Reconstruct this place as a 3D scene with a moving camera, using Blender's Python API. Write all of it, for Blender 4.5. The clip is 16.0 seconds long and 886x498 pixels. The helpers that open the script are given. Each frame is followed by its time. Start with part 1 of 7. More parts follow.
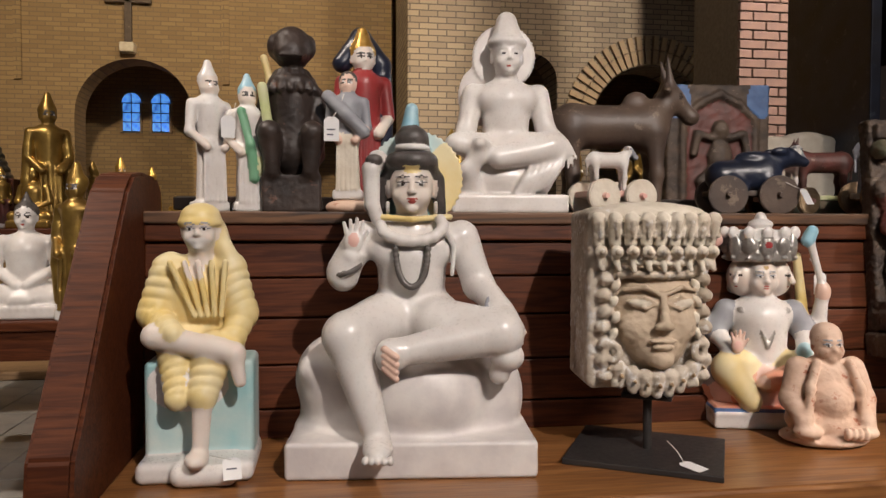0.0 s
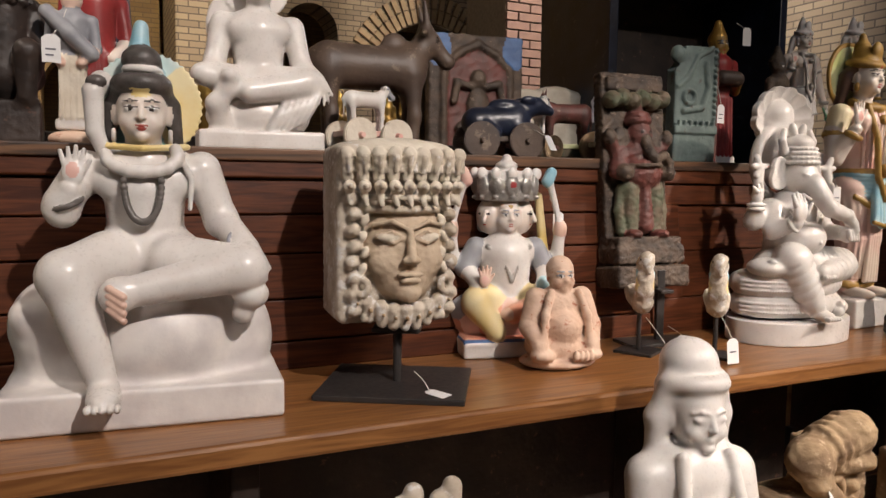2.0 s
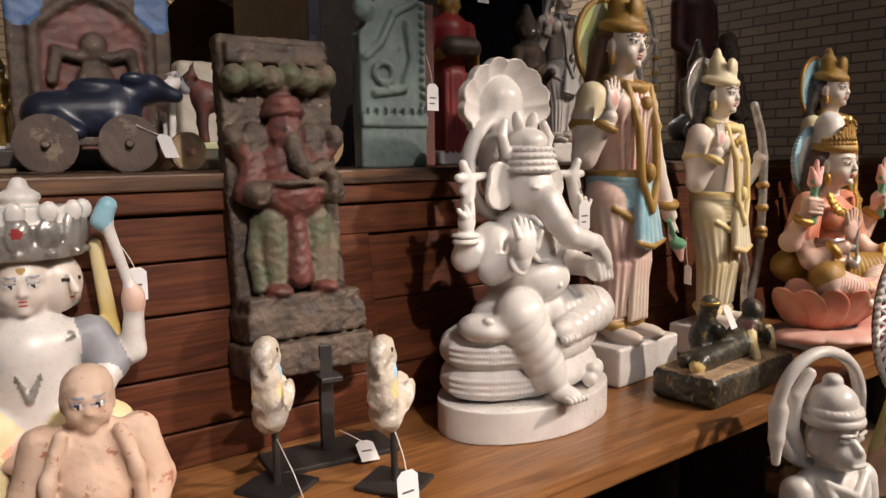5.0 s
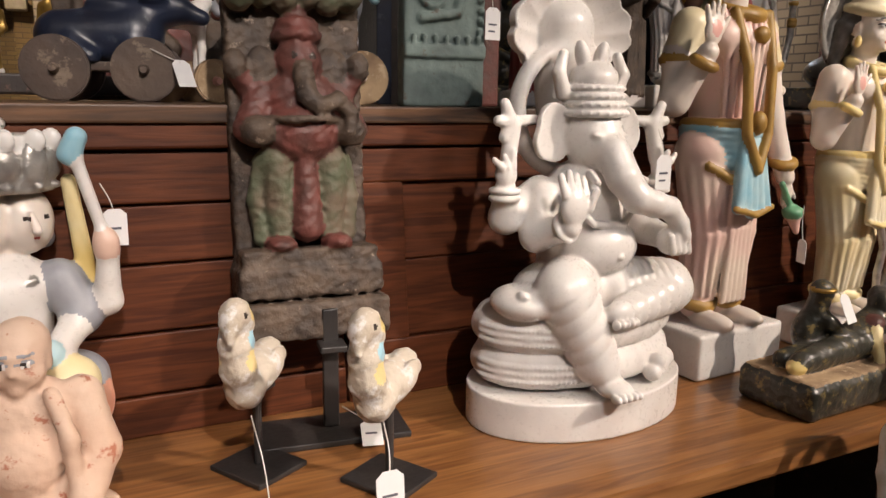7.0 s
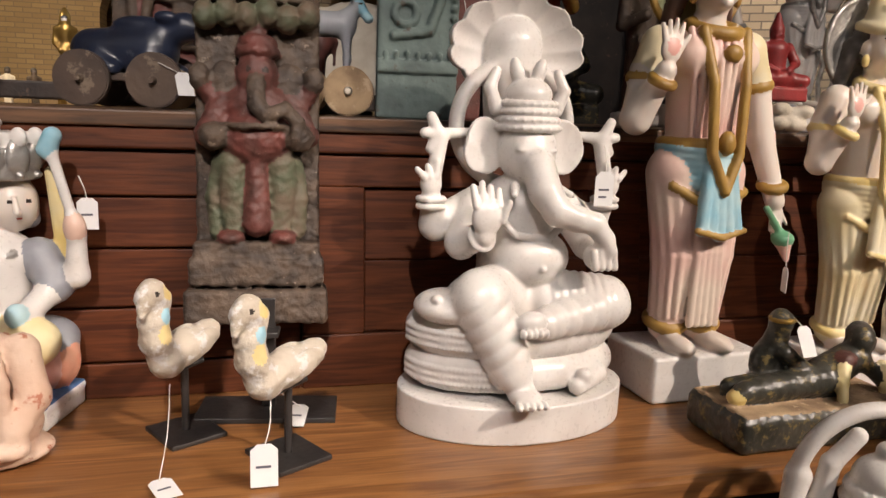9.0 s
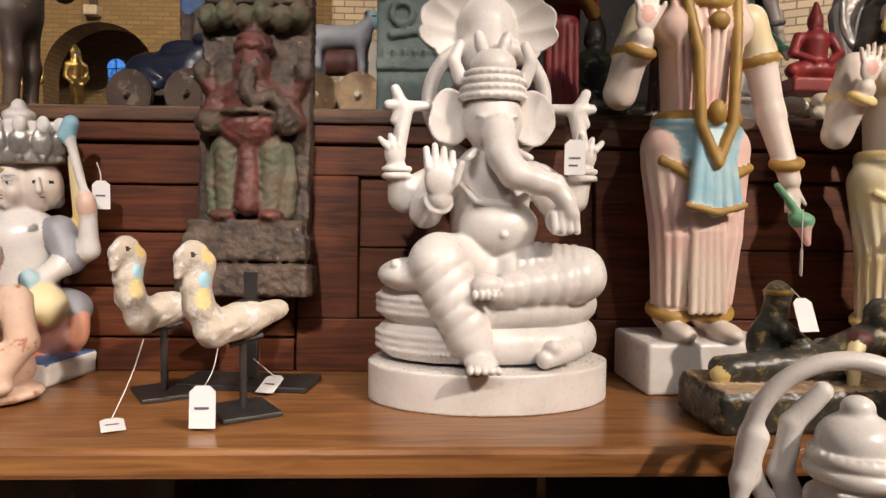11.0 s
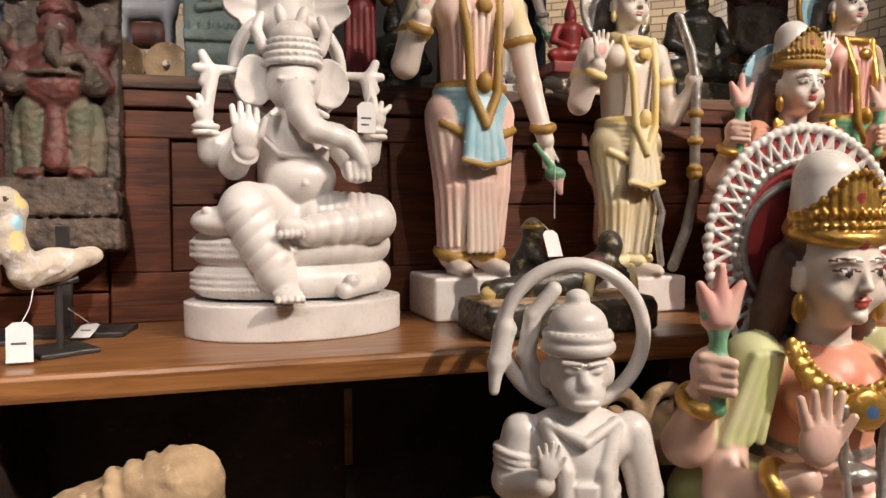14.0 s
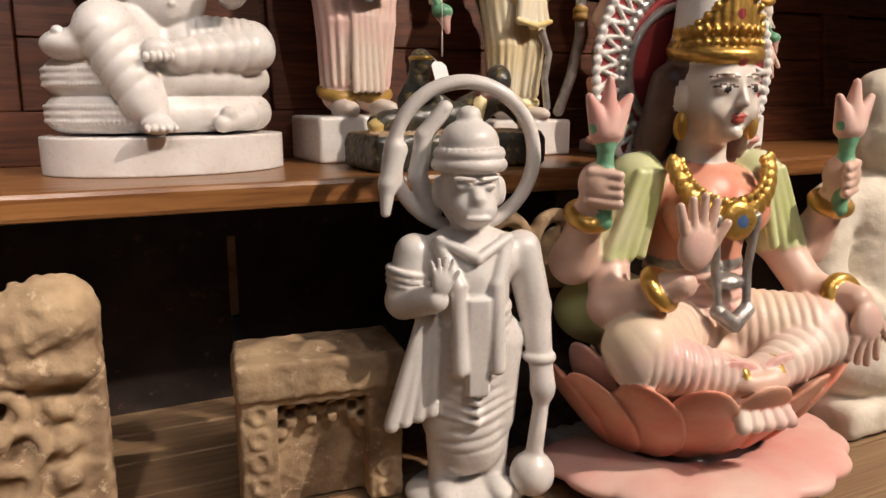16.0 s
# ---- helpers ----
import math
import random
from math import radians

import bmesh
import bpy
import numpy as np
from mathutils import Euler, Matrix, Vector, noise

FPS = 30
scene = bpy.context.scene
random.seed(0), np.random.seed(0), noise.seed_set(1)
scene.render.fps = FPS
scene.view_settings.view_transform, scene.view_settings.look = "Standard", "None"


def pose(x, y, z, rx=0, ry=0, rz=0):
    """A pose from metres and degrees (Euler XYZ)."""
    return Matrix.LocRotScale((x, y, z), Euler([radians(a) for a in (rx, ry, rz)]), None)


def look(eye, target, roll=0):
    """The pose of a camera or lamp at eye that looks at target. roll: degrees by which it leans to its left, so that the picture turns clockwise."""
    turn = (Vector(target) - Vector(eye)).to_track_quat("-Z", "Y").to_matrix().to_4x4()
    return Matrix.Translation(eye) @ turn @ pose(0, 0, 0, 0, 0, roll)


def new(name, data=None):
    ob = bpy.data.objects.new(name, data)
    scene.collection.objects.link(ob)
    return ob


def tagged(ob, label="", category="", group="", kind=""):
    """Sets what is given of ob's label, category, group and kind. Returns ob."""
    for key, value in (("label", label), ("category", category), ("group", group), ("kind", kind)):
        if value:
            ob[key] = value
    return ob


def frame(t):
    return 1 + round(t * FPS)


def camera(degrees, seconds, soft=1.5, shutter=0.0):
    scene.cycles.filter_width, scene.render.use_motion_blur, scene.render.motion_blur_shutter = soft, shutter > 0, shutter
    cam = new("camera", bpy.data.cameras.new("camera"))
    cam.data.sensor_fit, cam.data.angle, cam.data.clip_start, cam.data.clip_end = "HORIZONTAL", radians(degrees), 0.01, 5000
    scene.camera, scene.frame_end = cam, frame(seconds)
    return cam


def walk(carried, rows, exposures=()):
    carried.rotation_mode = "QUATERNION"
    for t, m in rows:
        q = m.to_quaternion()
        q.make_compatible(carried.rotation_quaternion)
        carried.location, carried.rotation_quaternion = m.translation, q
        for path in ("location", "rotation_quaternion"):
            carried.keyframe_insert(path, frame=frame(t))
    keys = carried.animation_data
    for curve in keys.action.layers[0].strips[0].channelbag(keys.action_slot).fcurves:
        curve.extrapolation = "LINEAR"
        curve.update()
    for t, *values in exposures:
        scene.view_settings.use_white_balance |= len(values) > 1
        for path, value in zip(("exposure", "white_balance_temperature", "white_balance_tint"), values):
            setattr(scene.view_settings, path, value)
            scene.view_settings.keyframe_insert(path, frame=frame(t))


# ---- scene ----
cam = camera(62.0, 16.0)
PATH = [
    (0, (0.338, -0.143, 1.176), (0.644, 1.832, 1.104), 0.1),
    (0.5, (0.343, -0.126, 1.167), (0.798, 1.819, 1.073), 0.8),
    (1, (0.395, -0.119, 1.136), (0.975, 1.792, 1.025), 0.6),
    (1.5, (0.411, -0.122, 1.128), (1.136, 1.735, 0.969), 1.0),
    (2, (0.42, -0.138, 1.128), (1.269, 1.664, 0.949), 0.7),
    (2.5, (0.481, -0.057, 1.125), (1.485, 1.664, 0.949), 0.5),
    (3, (0.606, 0.1, 1.182), (1.727, 1.748, 1.02), -1.0),
    (3.5, (0.722, 0.168, 1.226), (1.934, 1.749, 1.042), -1.1),
    (4, (0.931, 0.186, 1.26), (2.156, 1.746, 1.007), -0.9),
    (6.5, (1.388, 0.392, 1.156), (2.384, 2.112, 0.927), -0.5),
    (7, (1.474, 0.365, 1.212), (2.346, 2.12, 0.816), 0.9),
    (7.5, (1.612, 0.342, 1.208), (2.365, 2.151, 0.806), 1.2),
    (8, (1.669, 0.325, 1.202), (2.332, 2.169, 0.802), 1.6),
    (8.5, (1.721, 0.283, 1.213), (2.279, 2.157, 0.793), 1.9),
    (9, (1.781, 0.178, 1.217), (2.274, 2.081, 0.85), 2.2),
    (11.5, (2.103, 0.081, 1.007), (2.158, 2.079, 0.919), 0.5),
    (12, (2.104, 0.037, 1.022), (2.223, 2.033, 0.974), 0.0),
    (12.5, (2.096, 0.003, 1.029), (2.32, 1.991, 1.001), -0.1),
    (13, (2.103, -0.027, 1.016), (2.436, 1.944, 0.969), -0.2),
    (13.5, (2.098, -0.05, 0.996), (2.546, 1.897, 0.917), -0.3),
    (14, (2.093, -0.082, 0.946), (2.649, 1.835, 0.812), -0.1),
    (14.5, (2.082, -0.084, 0.899), (2.738, 1.793, 0.687), 0.1),
    (15, (2.079, -0.07, 0.863), (2.821, 1.762, 0.556), 0.1),
    (15.5, (2.087, -0.065, 0.846), (2.886, 1.732, 0.484), -0.0),
    (16, (2.087, -0.06, 0.825), (2.927, 1.71, 0.423), 0.0),
]
walk(cam, [(t, look(eye, target, roll)) for t, eye, target, roll in PATH])

# ---- light ----
world = bpy.data.worlds.new("world")
world.use_nodes = True
scene.world = world
sky = world.node_tree.nodes.new("ShaderNodeTexSky")
sky.sky_type, sky.sun_disc, sky.sun_elevation, sky.sun_rotation = "NISHITA", False, radians(35), radians(120)
world.node_tree.nodes["Background"].inputs[1].default_value = 0.1
world.node_tree.links.new(sky.outputs[0], world.node_tree.nodes["Background"].inputs[0])


def spot(name, eye, target, watts, degrees, size, colour):
    lamp = bpy.data.lights.new(name, "SPOT")
    lamp.energy, lamp.spot_size, lamp.spot_blend, lamp.shadow_soft_size, lamp.color = watts, radians(degrees), 0.5, size, colour
    ob = new(name, lamp)
    ob.matrix_world = look(eye, target)
    return ob


def window_or_fill_light(name, eye, target, wide, high, watts, colour):
    lamp = bpy.data.lights.new(name, "AREA")
    lamp.shape, lamp.size, lamp.size_y, lamp.energy, lamp.color = "RECTANGLE", wide, high, watts, colour
    ob = new(name, lamp)
    ob.matrix_world = look(eye, target)
    return ob


WARM = (1.0, 0.85, 0.73)
spot("rail_spot", (3.3, -1.7, 3.5), (2.3, 1.4, 0.8), 140, 50, 0.05, WARM)
spot("rail_spot", (1.5, -1.9, 3.5), (0.6, 1.4, 0.9), 560, 50, 0.05, (1.0, 0.88, 0.80))
spot("rail_spot", (4.6, -1.4, 3.4), (2.9, 0.8, 0.6), 760, 40, 0.05, WARM)
spot("hall_spot", (-1.0, 3.0, 6.0), (-3.0, 10.5, 3.0), 1700, 90, 0.2, (1.0, 0.78, 0.5))
spot("hall_spot", (3.0, 2.6, 6.5), (2.6, 8.5, 3.2), 1000, 100, 0.2, (1.0, 0.8, 0.58))
spot("hall_spot", (-2.2, 1.0, 5.0), (-1.3, 3.8, 0.8), 620, 80, 0.1, WARM)
spot("hall_spot", (4.4, 2.8, 6.0), (4.9, 7.0, 2.6), 2000, 80, 0.2, (1.0, 0.86, 0.7))
window_or_fill_light("window_or_fill_light", (5.9, 6.3, 3.6), (2.0, 2.0, 1.4), 1.0, 2.4, 110, (0.75, 0.85, 1.0))
# Added cool fill high behind the camera; the south wall has no window.
window_or_fill_light("window_or_fill_light", (1.0, -3.8, 5.2), (1.2, 3.0, 1.0), 5.0, 2.0, 42, (0.85, 0.90, 1.0))


# ---- materials ----
def material(name, base, second=None, rough=0.5, scale=8.0, bump=0.15, fine=120.0, metal=0.0, sss=0.0, stain=None, stain_at=0.62, kind="noise", coat=0.0, shine=0.5):
    m = bpy.data.materials.new(name)
    m.use_nodes = True
    nt = m.node_tree
    n, l = nt.nodes, nt.links
    bsdf = n["Principled BSDF"]
    co = n.new("ShaderNodeTexCoord")
    big = n.new("ShaderNodeTexNoise")
    big.inputs["Scale"].default_value, big.inputs["Detail"].default_value = scale, 6
    small = n.new("ShaderNodeTexNoise")
    small.inputs["Scale"].default_value, small.inputs["Detail"].default_value = fine, 4
    if kind == "wood":
        mp = n.new("ShaderNodeMapping")
        mp.inputs["Scale"].default_value = (1.0, 14.0, 14.0)
        l.new(co.outputs["Object"], mp.inputs[0])
        l.new(mp.outputs[0], big.inputs["Vector"])
        l.new(mp.outputs[0], small.inputs["Vector"])
        big.inputs["Distortion"].default_value = 1.2
    else:
        l.new(co.outputs["Object"], big.inputs["Vector"])
        l.new(co.outputs["Object"], small.inputs["Vector"])
    second = second or tuple(c * 0.78 for c in base)
    ramp = n.new("ShaderNodeValToRGB")
    ramp.color_ramp.elements[0].position, ramp.color_ramp.elements[1].position = 0.36, 0.64
    ramp.color_ramp.elements[0].color, ramp.color_ramp.elements[1].color = (*second, 1), (*base, 1)
    l.new(big.outputs[0], ramp.inputs[0])
    colour = ramp.outputs[0]
    if stain:
        wear = n.new("ShaderNodeTexNoise")
        wear.inputs["Scale"].default_value, wear.inputs["Detail"].default_value, wear.inputs["Roughness"].default_value = scale * 2.6, 8, 0.7
        l.new(co.outputs["Object"], wear.inputs["Vector"])
        edge = n.new("ShaderNodeValToRGB")
        edge.color_ramp.elements[0].position, edge.color_ramp.elements[1].position = stain_at - 0.03, stain_at + 0.03
        l.new(wear.outputs[0], edge.inputs[0])
        mix = n.new("ShaderNodeMixRGB")
        mix.inputs[2].default_value = (*stain, 1)
        l.new(edge.outputs[0], mix.inputs[0])
        l.new(colour, mix.inputs[1])
        colour = mix.outputs[0]
    l.new(colour, bsdf.inputs["Base Color"])
    rr = n.new("ShaderNodeMapRange")
    rr.inputs[3].default_value, rr.inputs[4].default_value = max(0.03, rough - 0.12), min(1.0, rough + 0.12)
    l.new(small.outputs[0], rr.inputs[0])
    l.new(rr.outputs[0], bsdf.inputs["Roughness"])
    bsdf.inputs["Metallic"].default_value = metal
    bsdf.inputs["Coat Weight"].default_value = coat
    bsdf.inputs["Specular IOR Level"].default_value = shine
    if sss:
        bsdf.inputs["Subsurface Weight"].default_value = sss
        bsdf.inputs["Subsurface Radius"].default_value = (0.012, 0.009, 0.007)
        bsdf.inputs["Subsurface Scale"].default_value = 0.4
    add = n.new("ShaderNodeMath")
    l.new(small.outputs[0], add.inputs[0])
    l.new(big.outputs[0], add.inputs[1])
    bp = n.new("ShaderNodeBump")
    bp.inputs["Strength"].default_value, bp.inputs["Distance"].default_value = bump, 0.004
    l.new(add.outputs[0], bp.inputs["Height"])
    l.new(bp.outputs[0], bsdf.inputs["Normal"])
    return m


M = {
    "marble": material("white_marble", (0.74, 0.71, 0.68), (0.64, 0.60, 0.57), 0.30, 14, 0.06, 160, sss=0.08),
    "marble_grey": material("veined_marble", (0.74, 0.70, 0.67), (0.58, 0.54, 0.53), 0.42, 14, 0.08, 160, sss=0.05, stain=(0.50, 0.46, 0.44), stain_at=0.72),
    "skin": material("pale_marble_face", (0.74, 0.66, 0.59), (0.68, 0.60, 0.54), 0.34, 9, 0.04, 160, sss=0.2),
    "flesh": material("flesh_paint", (0.72, 0.52, 0.42), (0.66, 0.44, 0.35), 0.4, 12, 0.08),
    "yellow": material("yellow_paint", (0.72, 0.54, 0.19), (0.76, 0.66, 0.40), 0.45, 10, 0.08),
    "ochre": material("ochre_paint", (0.40, 0.24, 0.05), (0.30, 0.17, 0.04), 0.5, 18, 0.2),
    "gold": material("gold_paint", (0.62, 0.38, 0.10), (0.48, 0.27, 0.06), 0.33, 30, 0.5, 90, metal=0.65),
    "brass": material("old_brass", (0.46, 0.30, 0.08), (0.28, 0.17, 0.05), 0.35, 14, 0.3, 60, metal=0.8),
    "pink": material("rose_paint", (0.72, 0.38, 0.33), (0.74, 0.55, 0.47), 0.42, 9, 0.08),
    "coral": material("coral_paint", (0.66, 0.22, 0.14), (0.70, 0.38, 0.26), 0.42, 11, 0.08),
    "dress_pink": material("pale_rose_paint", (0.74, 0.47, 0.42), (0.74, 0.62, 0.52), 0.4, 7, 0.06),
    "cream": material("cream_flowered_paint", (0.74, 0.60, 0.44), (0.74, 0.50, 0.42), 0.42, 9, 0.06, stain=(0.62, 0.20, 0.15), stain_at=0.66),
    "pale_yellow": material("pale_yellow_paint", (0.70, 0.58, 0.32), (0.72, 0.66, 0.50), 0.42, 8, 0.06),
    "red": material("red_paint", (0.34, 0.04, 0.04), (0.22, 0.03, 0.03), 0.4, 14, 0.15, stain=(0.15, 0.08, 0.06), stain_at=0.66),
    "lip": material("lip_paint", (0.45, 0.08, 0.06), None, 0.4),
    "sky_blue": material("light_blue_paint", (0.24, 0.48, 0.60), (0.45, 0.62, 0.66), 0.42, 16, 0.08),
    "green": material("leaf_green_paint", (0.12, 0.32, 0.18), (0.20, 0.42, 0.26), 0.42, 14, 0.1),
    "lime": material("pale_green_paint", (0.52, 0.58, 0.24), (0.62, 0.62, 0.40), 0.42, 14, 0.1),
    "teal_base": material("teal_wash", (0.26, 0.52, 0.55), (0.60, 0.66, 0.62), 0.45, 7, 0.08),
    "grey": material("grey_paint", (0.33, 0.34, 0.36), (0.25, 0.25, 0.28), 0.45, 16, 0.1),
    "hair": material("dark_hair_paint", (0.10, 0.085, 0.08), (0.05, 0.045, 0.04), 0.45, 40, 0.3),
    "hair_brown": material("brown_hair_paint", (0.12, 0.065, 0.045), (0.08, 0.04, 0.03), 0.4, 30, 0.2),
    "black": material("black_iron", (0.022, 0.02, 0.02), (0.035, 0.03, 0.028), 0.45, 18, 0.1),
    "bead": material("grey_beads", (0.13, 0.115, 0.105), None, 0.35, 40),
    "eye": material("eye_paint", (0.05, 0.04, 0.035), None, 0.25),
    "silver": material("silver_paint", (0.50, 0.48, 0.45), (0.32, 0.30, 0.28), 0.33, 40, 0.6, 100, metal=0.6),
    "stone": material("weathered_stone", (0.60, 0.53, 0.44), (0.42, 0.35, 0.27), 0.8, 16, 0.7, 70, stain=(0.66, 0.63, 0.60), stain_at=0.56),
    "stone_face": material("worn_stone_face", (0.56, 0.45, 0.33), (0.46, 0.36, 0.26), 0.7, 12, 0.35, 90, stain=(0.38, 0.30, 0.22), stain_at=0.64),
    "chalk": material("chalk_stone", (0.70, 0.64, 0.54), (0.60, 0.53, 0.43), 0.85, 20, 0.5, 70),
    "oldwood": material("old_carved_wood", (0.105, 0.072, 0.05), (0.04, 0.028, 0.022), 0.65, 22, 0.9, 80, stain=(0.24, 0.185, 0.14), stain_at=0.64),
    "oldred": material("faded_red_wood", (0.15, 0.045, 0.036), (0.075, 0.032, 0.026), 0.55, 22, 0.5, 80, stain=(0.26, 0.16, 0.12), stain_at=0.66),
    "oldgreen": material("faded_green_wood", (0.09, 0.10, 0.06), (0.13, 0.09, 0.06), 0.65, 22, 0.5, 80),
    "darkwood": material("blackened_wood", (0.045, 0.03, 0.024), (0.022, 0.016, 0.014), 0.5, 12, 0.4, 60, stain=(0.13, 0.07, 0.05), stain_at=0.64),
    "bullwood": material("worn_brown_wood", (0.11, 0.075, 0.055), (0.06, 0.042, 0.035), 0.5, 9, 0.35, 60, stain=(0.20, 0.15, 0.11), stain_at=0.61),
    "navy": material("navy_paint", (0.018, 0.025, 0.05), (0.01, 0.012, 0.022), 0.35, 9, 0.15, stain=(0.05, 0.06, 0.08), stain_at=0.62),
    "tealwood": material("grey_green_wood", (0.15, 0.20, 0.185), (0.09, 0.12, 0.115), 0.7, 14, 0.5, 70, stain=(0.10, 0.09, 0.075), stain_at=0.63),
    "terracotta": material("worn_terracotta", (0.64, 0.47, 0.36), (0.56, 0.38, 0.28), 0.65, 16, 0.3, 90, stain=(0.40, 0.15, 0.09), stain_at=0.62),
    "umber": material("pale_carved_timber", (0.46, 0.33, 0.20), (0.22, 0.145, 0.09), 0.85, 16, 0.9, 45, stain=(0.52, 0.39, 0.26), stain_at=0.6, shine=0.2),
    "bronze": material("dark_bronze", (0.06, 0.056, 0.045), (0.025, 0.025, 0.02), 0.35, 18, 0.5, 70, stain=(0.20, 0.15, 0.06), stain_at=0.58),
    "pew": material("pew_oak", (0.105, 0.030, 0.010), (0.050, 0.013, 0.005), 0.5, 5, 0.10, 18, kind="wood", shine=0.22),
    "seat": material("seat_oak", (0.30, 0.135, 0.045), (0.16, 0.062, 0.020), 0.34, 4, 0.08, 14, kind="wood", coat=0.15),
    "ledge": material("ledge_oak", (0.17, 0.085, 0.042), (0.035, 0.02, 0.014), 0.5, 3.4, 0.1, 14, kind="wood"),
    "planks": material("floor_planks", (0.30, 0.19, 0.10), (0.20, 0.12, 0.065), 0.6, 4, 0.15, 20, kind="wood"),
    "tile": material("grey_floor_tile", (0.40, 0.39, 0.36), (0.33, 0.32, 0.30), 0.4, 6, 0.06, 90),
    "mortar": material("mortar", (0.16, 0.13, 0.10), None, 0.9, 30, 0.3),
    "brick_tan": material("tan_brick", (0.36, 0.26, 0.16), (0.28, 0.20, 0.12), 0.85, 5, 0.4, 60),
    "brick_red": material("purple_red_brick", (0.22, 0.135, 0.115), (0.16, 0.10, 0.09), 0.85, 6, 0.4, 60),
    "paper": material("white_card", (0.78, 0.77, 0.76), (0.72, 0.71, 0.72), 0.6, 20, 0.03),
    "ink": material("pen_ink", (0.12, 0.12, 0.15), None, 0.6),
    "string": material("white_string", (0.75, 0.72, 0.66), None, 0.8),
    "blue_card": material("blue_paint", (0.08, 0.16, 0.34), (0.05, 0.10, 0.22), 0.5, 20, 0.2),
}


def brick_material(name, one, two, joint, wide, high):
    m = material(name, one, two, 0.85, 5, 0.4, 60)
    nt = m.node_tree
    n, l = nt.nodes, nt.links
    co = n.new("ShaderNodeTexCoord")
    sep, com, summ = n.new("ShaderNodeSeparateXYZ"), n.new("ShaderNodeCombineXYZ"), n.new("ShaderNodeMath")
    l.new(co.outputs["Object"], sep.inputs[0])
    l.new(sep.outputs[0], summ.inputs[0])
    l.new(sep.outputs[1], summ.inputs[1])
    l.new(summ.outputs[0], com.inputs[0])
    l.new(sep.outputs[2], com.inputs[1])
    b = n.new("ShaderNodeTexBrick")
    b.inputs["Color1"].default_value, b.inputs["Color2"].default_value, b.inputs["Mortar"].default_value = (*one, 1), (*two, 1), (*joint, 1)
    b.inputs["Scale"].default_value, b.inputs["Brick Width"].default_value, b.inputs["Row Height"].default_value = 1.0, wide, high
    b.inputs["Mortar Size"].default_value = 0.007
    l.new(com.outputs[0], b.inputs["Vector"])
    l.new(b.outputs["Color"], n["Principled BSDF"].inputs["Base Color"])
    bump = [x for x in n if x.type == "BUMP"][0]
    bump.invert, bump.inputs["Distance"].default_value = True, 0.008
    l.new(b.outputs["Fac"], bump.inputs["Height"])
    return m


M["wall_brick"] = brick_material("sandy_wall_brick", (0.36, 0.25, 0.13), (0.28, 0.19, 0.10), (0.22, 0.16, 0.10), 0.21, 0.065)
M["pier_brick"] = brick_material("grey_brown_brick", (0.30, 0.24, 0.17), (0.22, 0.17, 0.125), (0.10, 0.08, 0.065), 0.21, 0.07)
M["ceiling_plaster"] = material("ceiling_plaster", (0.30, 0.23, 0.16), None, 0.9, 3)


def glass_glow(name, colour, watts):
    m = bpy.data.materials.new(name)
    m.use_nodes = True
    nt = m.node_tree
    b = nt.nodes["Principled BSDF"]
    v = nt.nodes.new("ShaderNodeTexVoronoi")
    v.inputs["Scale"].default_value = 9
    co = nt.nodes.new("ShaderNodeTexCoord")
    nt.links.new(co.outputs["Object"], v.inputs["Vector"])
    r = nt.nodes.new("ShaderNodeValToRGB")
    r.color_ramp.elements[0].color, r.color_ramp.elements[1].color = (*colour, 1), (*[c * 0.25 for c in colour], 1)
    e = r.color_ramp.elements.new(0.55)
    e.color = (colour[0] + 0.1, colour[1] + 0.22, colour[2], 1)
    nt.links.new(v.outputs["Distance"], r.inputs[0])
    nt.links.new(r.outputs[0], b.inputs["Base Color"])
    nt.links.new(r.outputs[0], b.inputs["Emission Color"])
    b.inputs["Emission Strength"].default_value = watts
    return m


M["glass_blue"] = glass_glow("blue_stained_glass", (0.01, 0.13, 0.9), 0.9)
M["glass_day"] = glass_glow("daylit_stained_glass", (0.55, 0.75, 0.7), 1.6)


# ---- mesh helpers ----
def place(ob, m=None, parent=None):
    if parent:
        ob.parent = parent
    if m is not None:
        ob.matrix_basis = m
    return ob


def part(name, bm, mat, parent=None, label="", smooth=False):
    me = bpy.data.meshes.new(name)
    bm.to_mesh(me)
    bm.free()
    mats = mat if isinstance(mat, (list, tuple)) else [mat]
    for k in mats:
        me.materials.append(M[k])
    if smooth:
        for p in me.polygons:
            p.use_smooth = True
    ob = new(name, me)
    place(ob, None, parent)
    return tagged(ob, label)


def thing(name, m, label, category, group="", kind=""):
    return tagged(place(new(name), m), label, category, group, kind)


def box(bm, x0, x1, y0, y1, z0, z1, bevel=0.0, m=None, mi=0):
    c = ((x0 + x1) / 2, (y0 + y1) / 2, (z0 + z1) / 2)
    t = Matrix.Translation(c) @ Matrix.Diagonal((x1 - x0, y1 - y0, z1 - z0, 1))
    r = bmesh.ops.create_cube(bm, size=1, matrix=(m or Matrix()) @ t)
    vs = set(r["verts"])
    if bevel:
        es = [e for e in bm.edges if e.verts[0] in vs and e.verts[1] in vs]
        g = bmesh.ops.bevel(bm, geom=es, offset=bevel, segments=2, affect="EDGES", profile=0.5)
        vs = {v for f in g["faces"] for v in f.verts} | {v for v in vs if v.is_valid}
    if mi:
        for f in bm.faces:
            if f.verts[0] in vs:
                f.material_index = mi
    return bm


def boxed(*a, **k):
    return box(bmesh.new(), *a, **k)


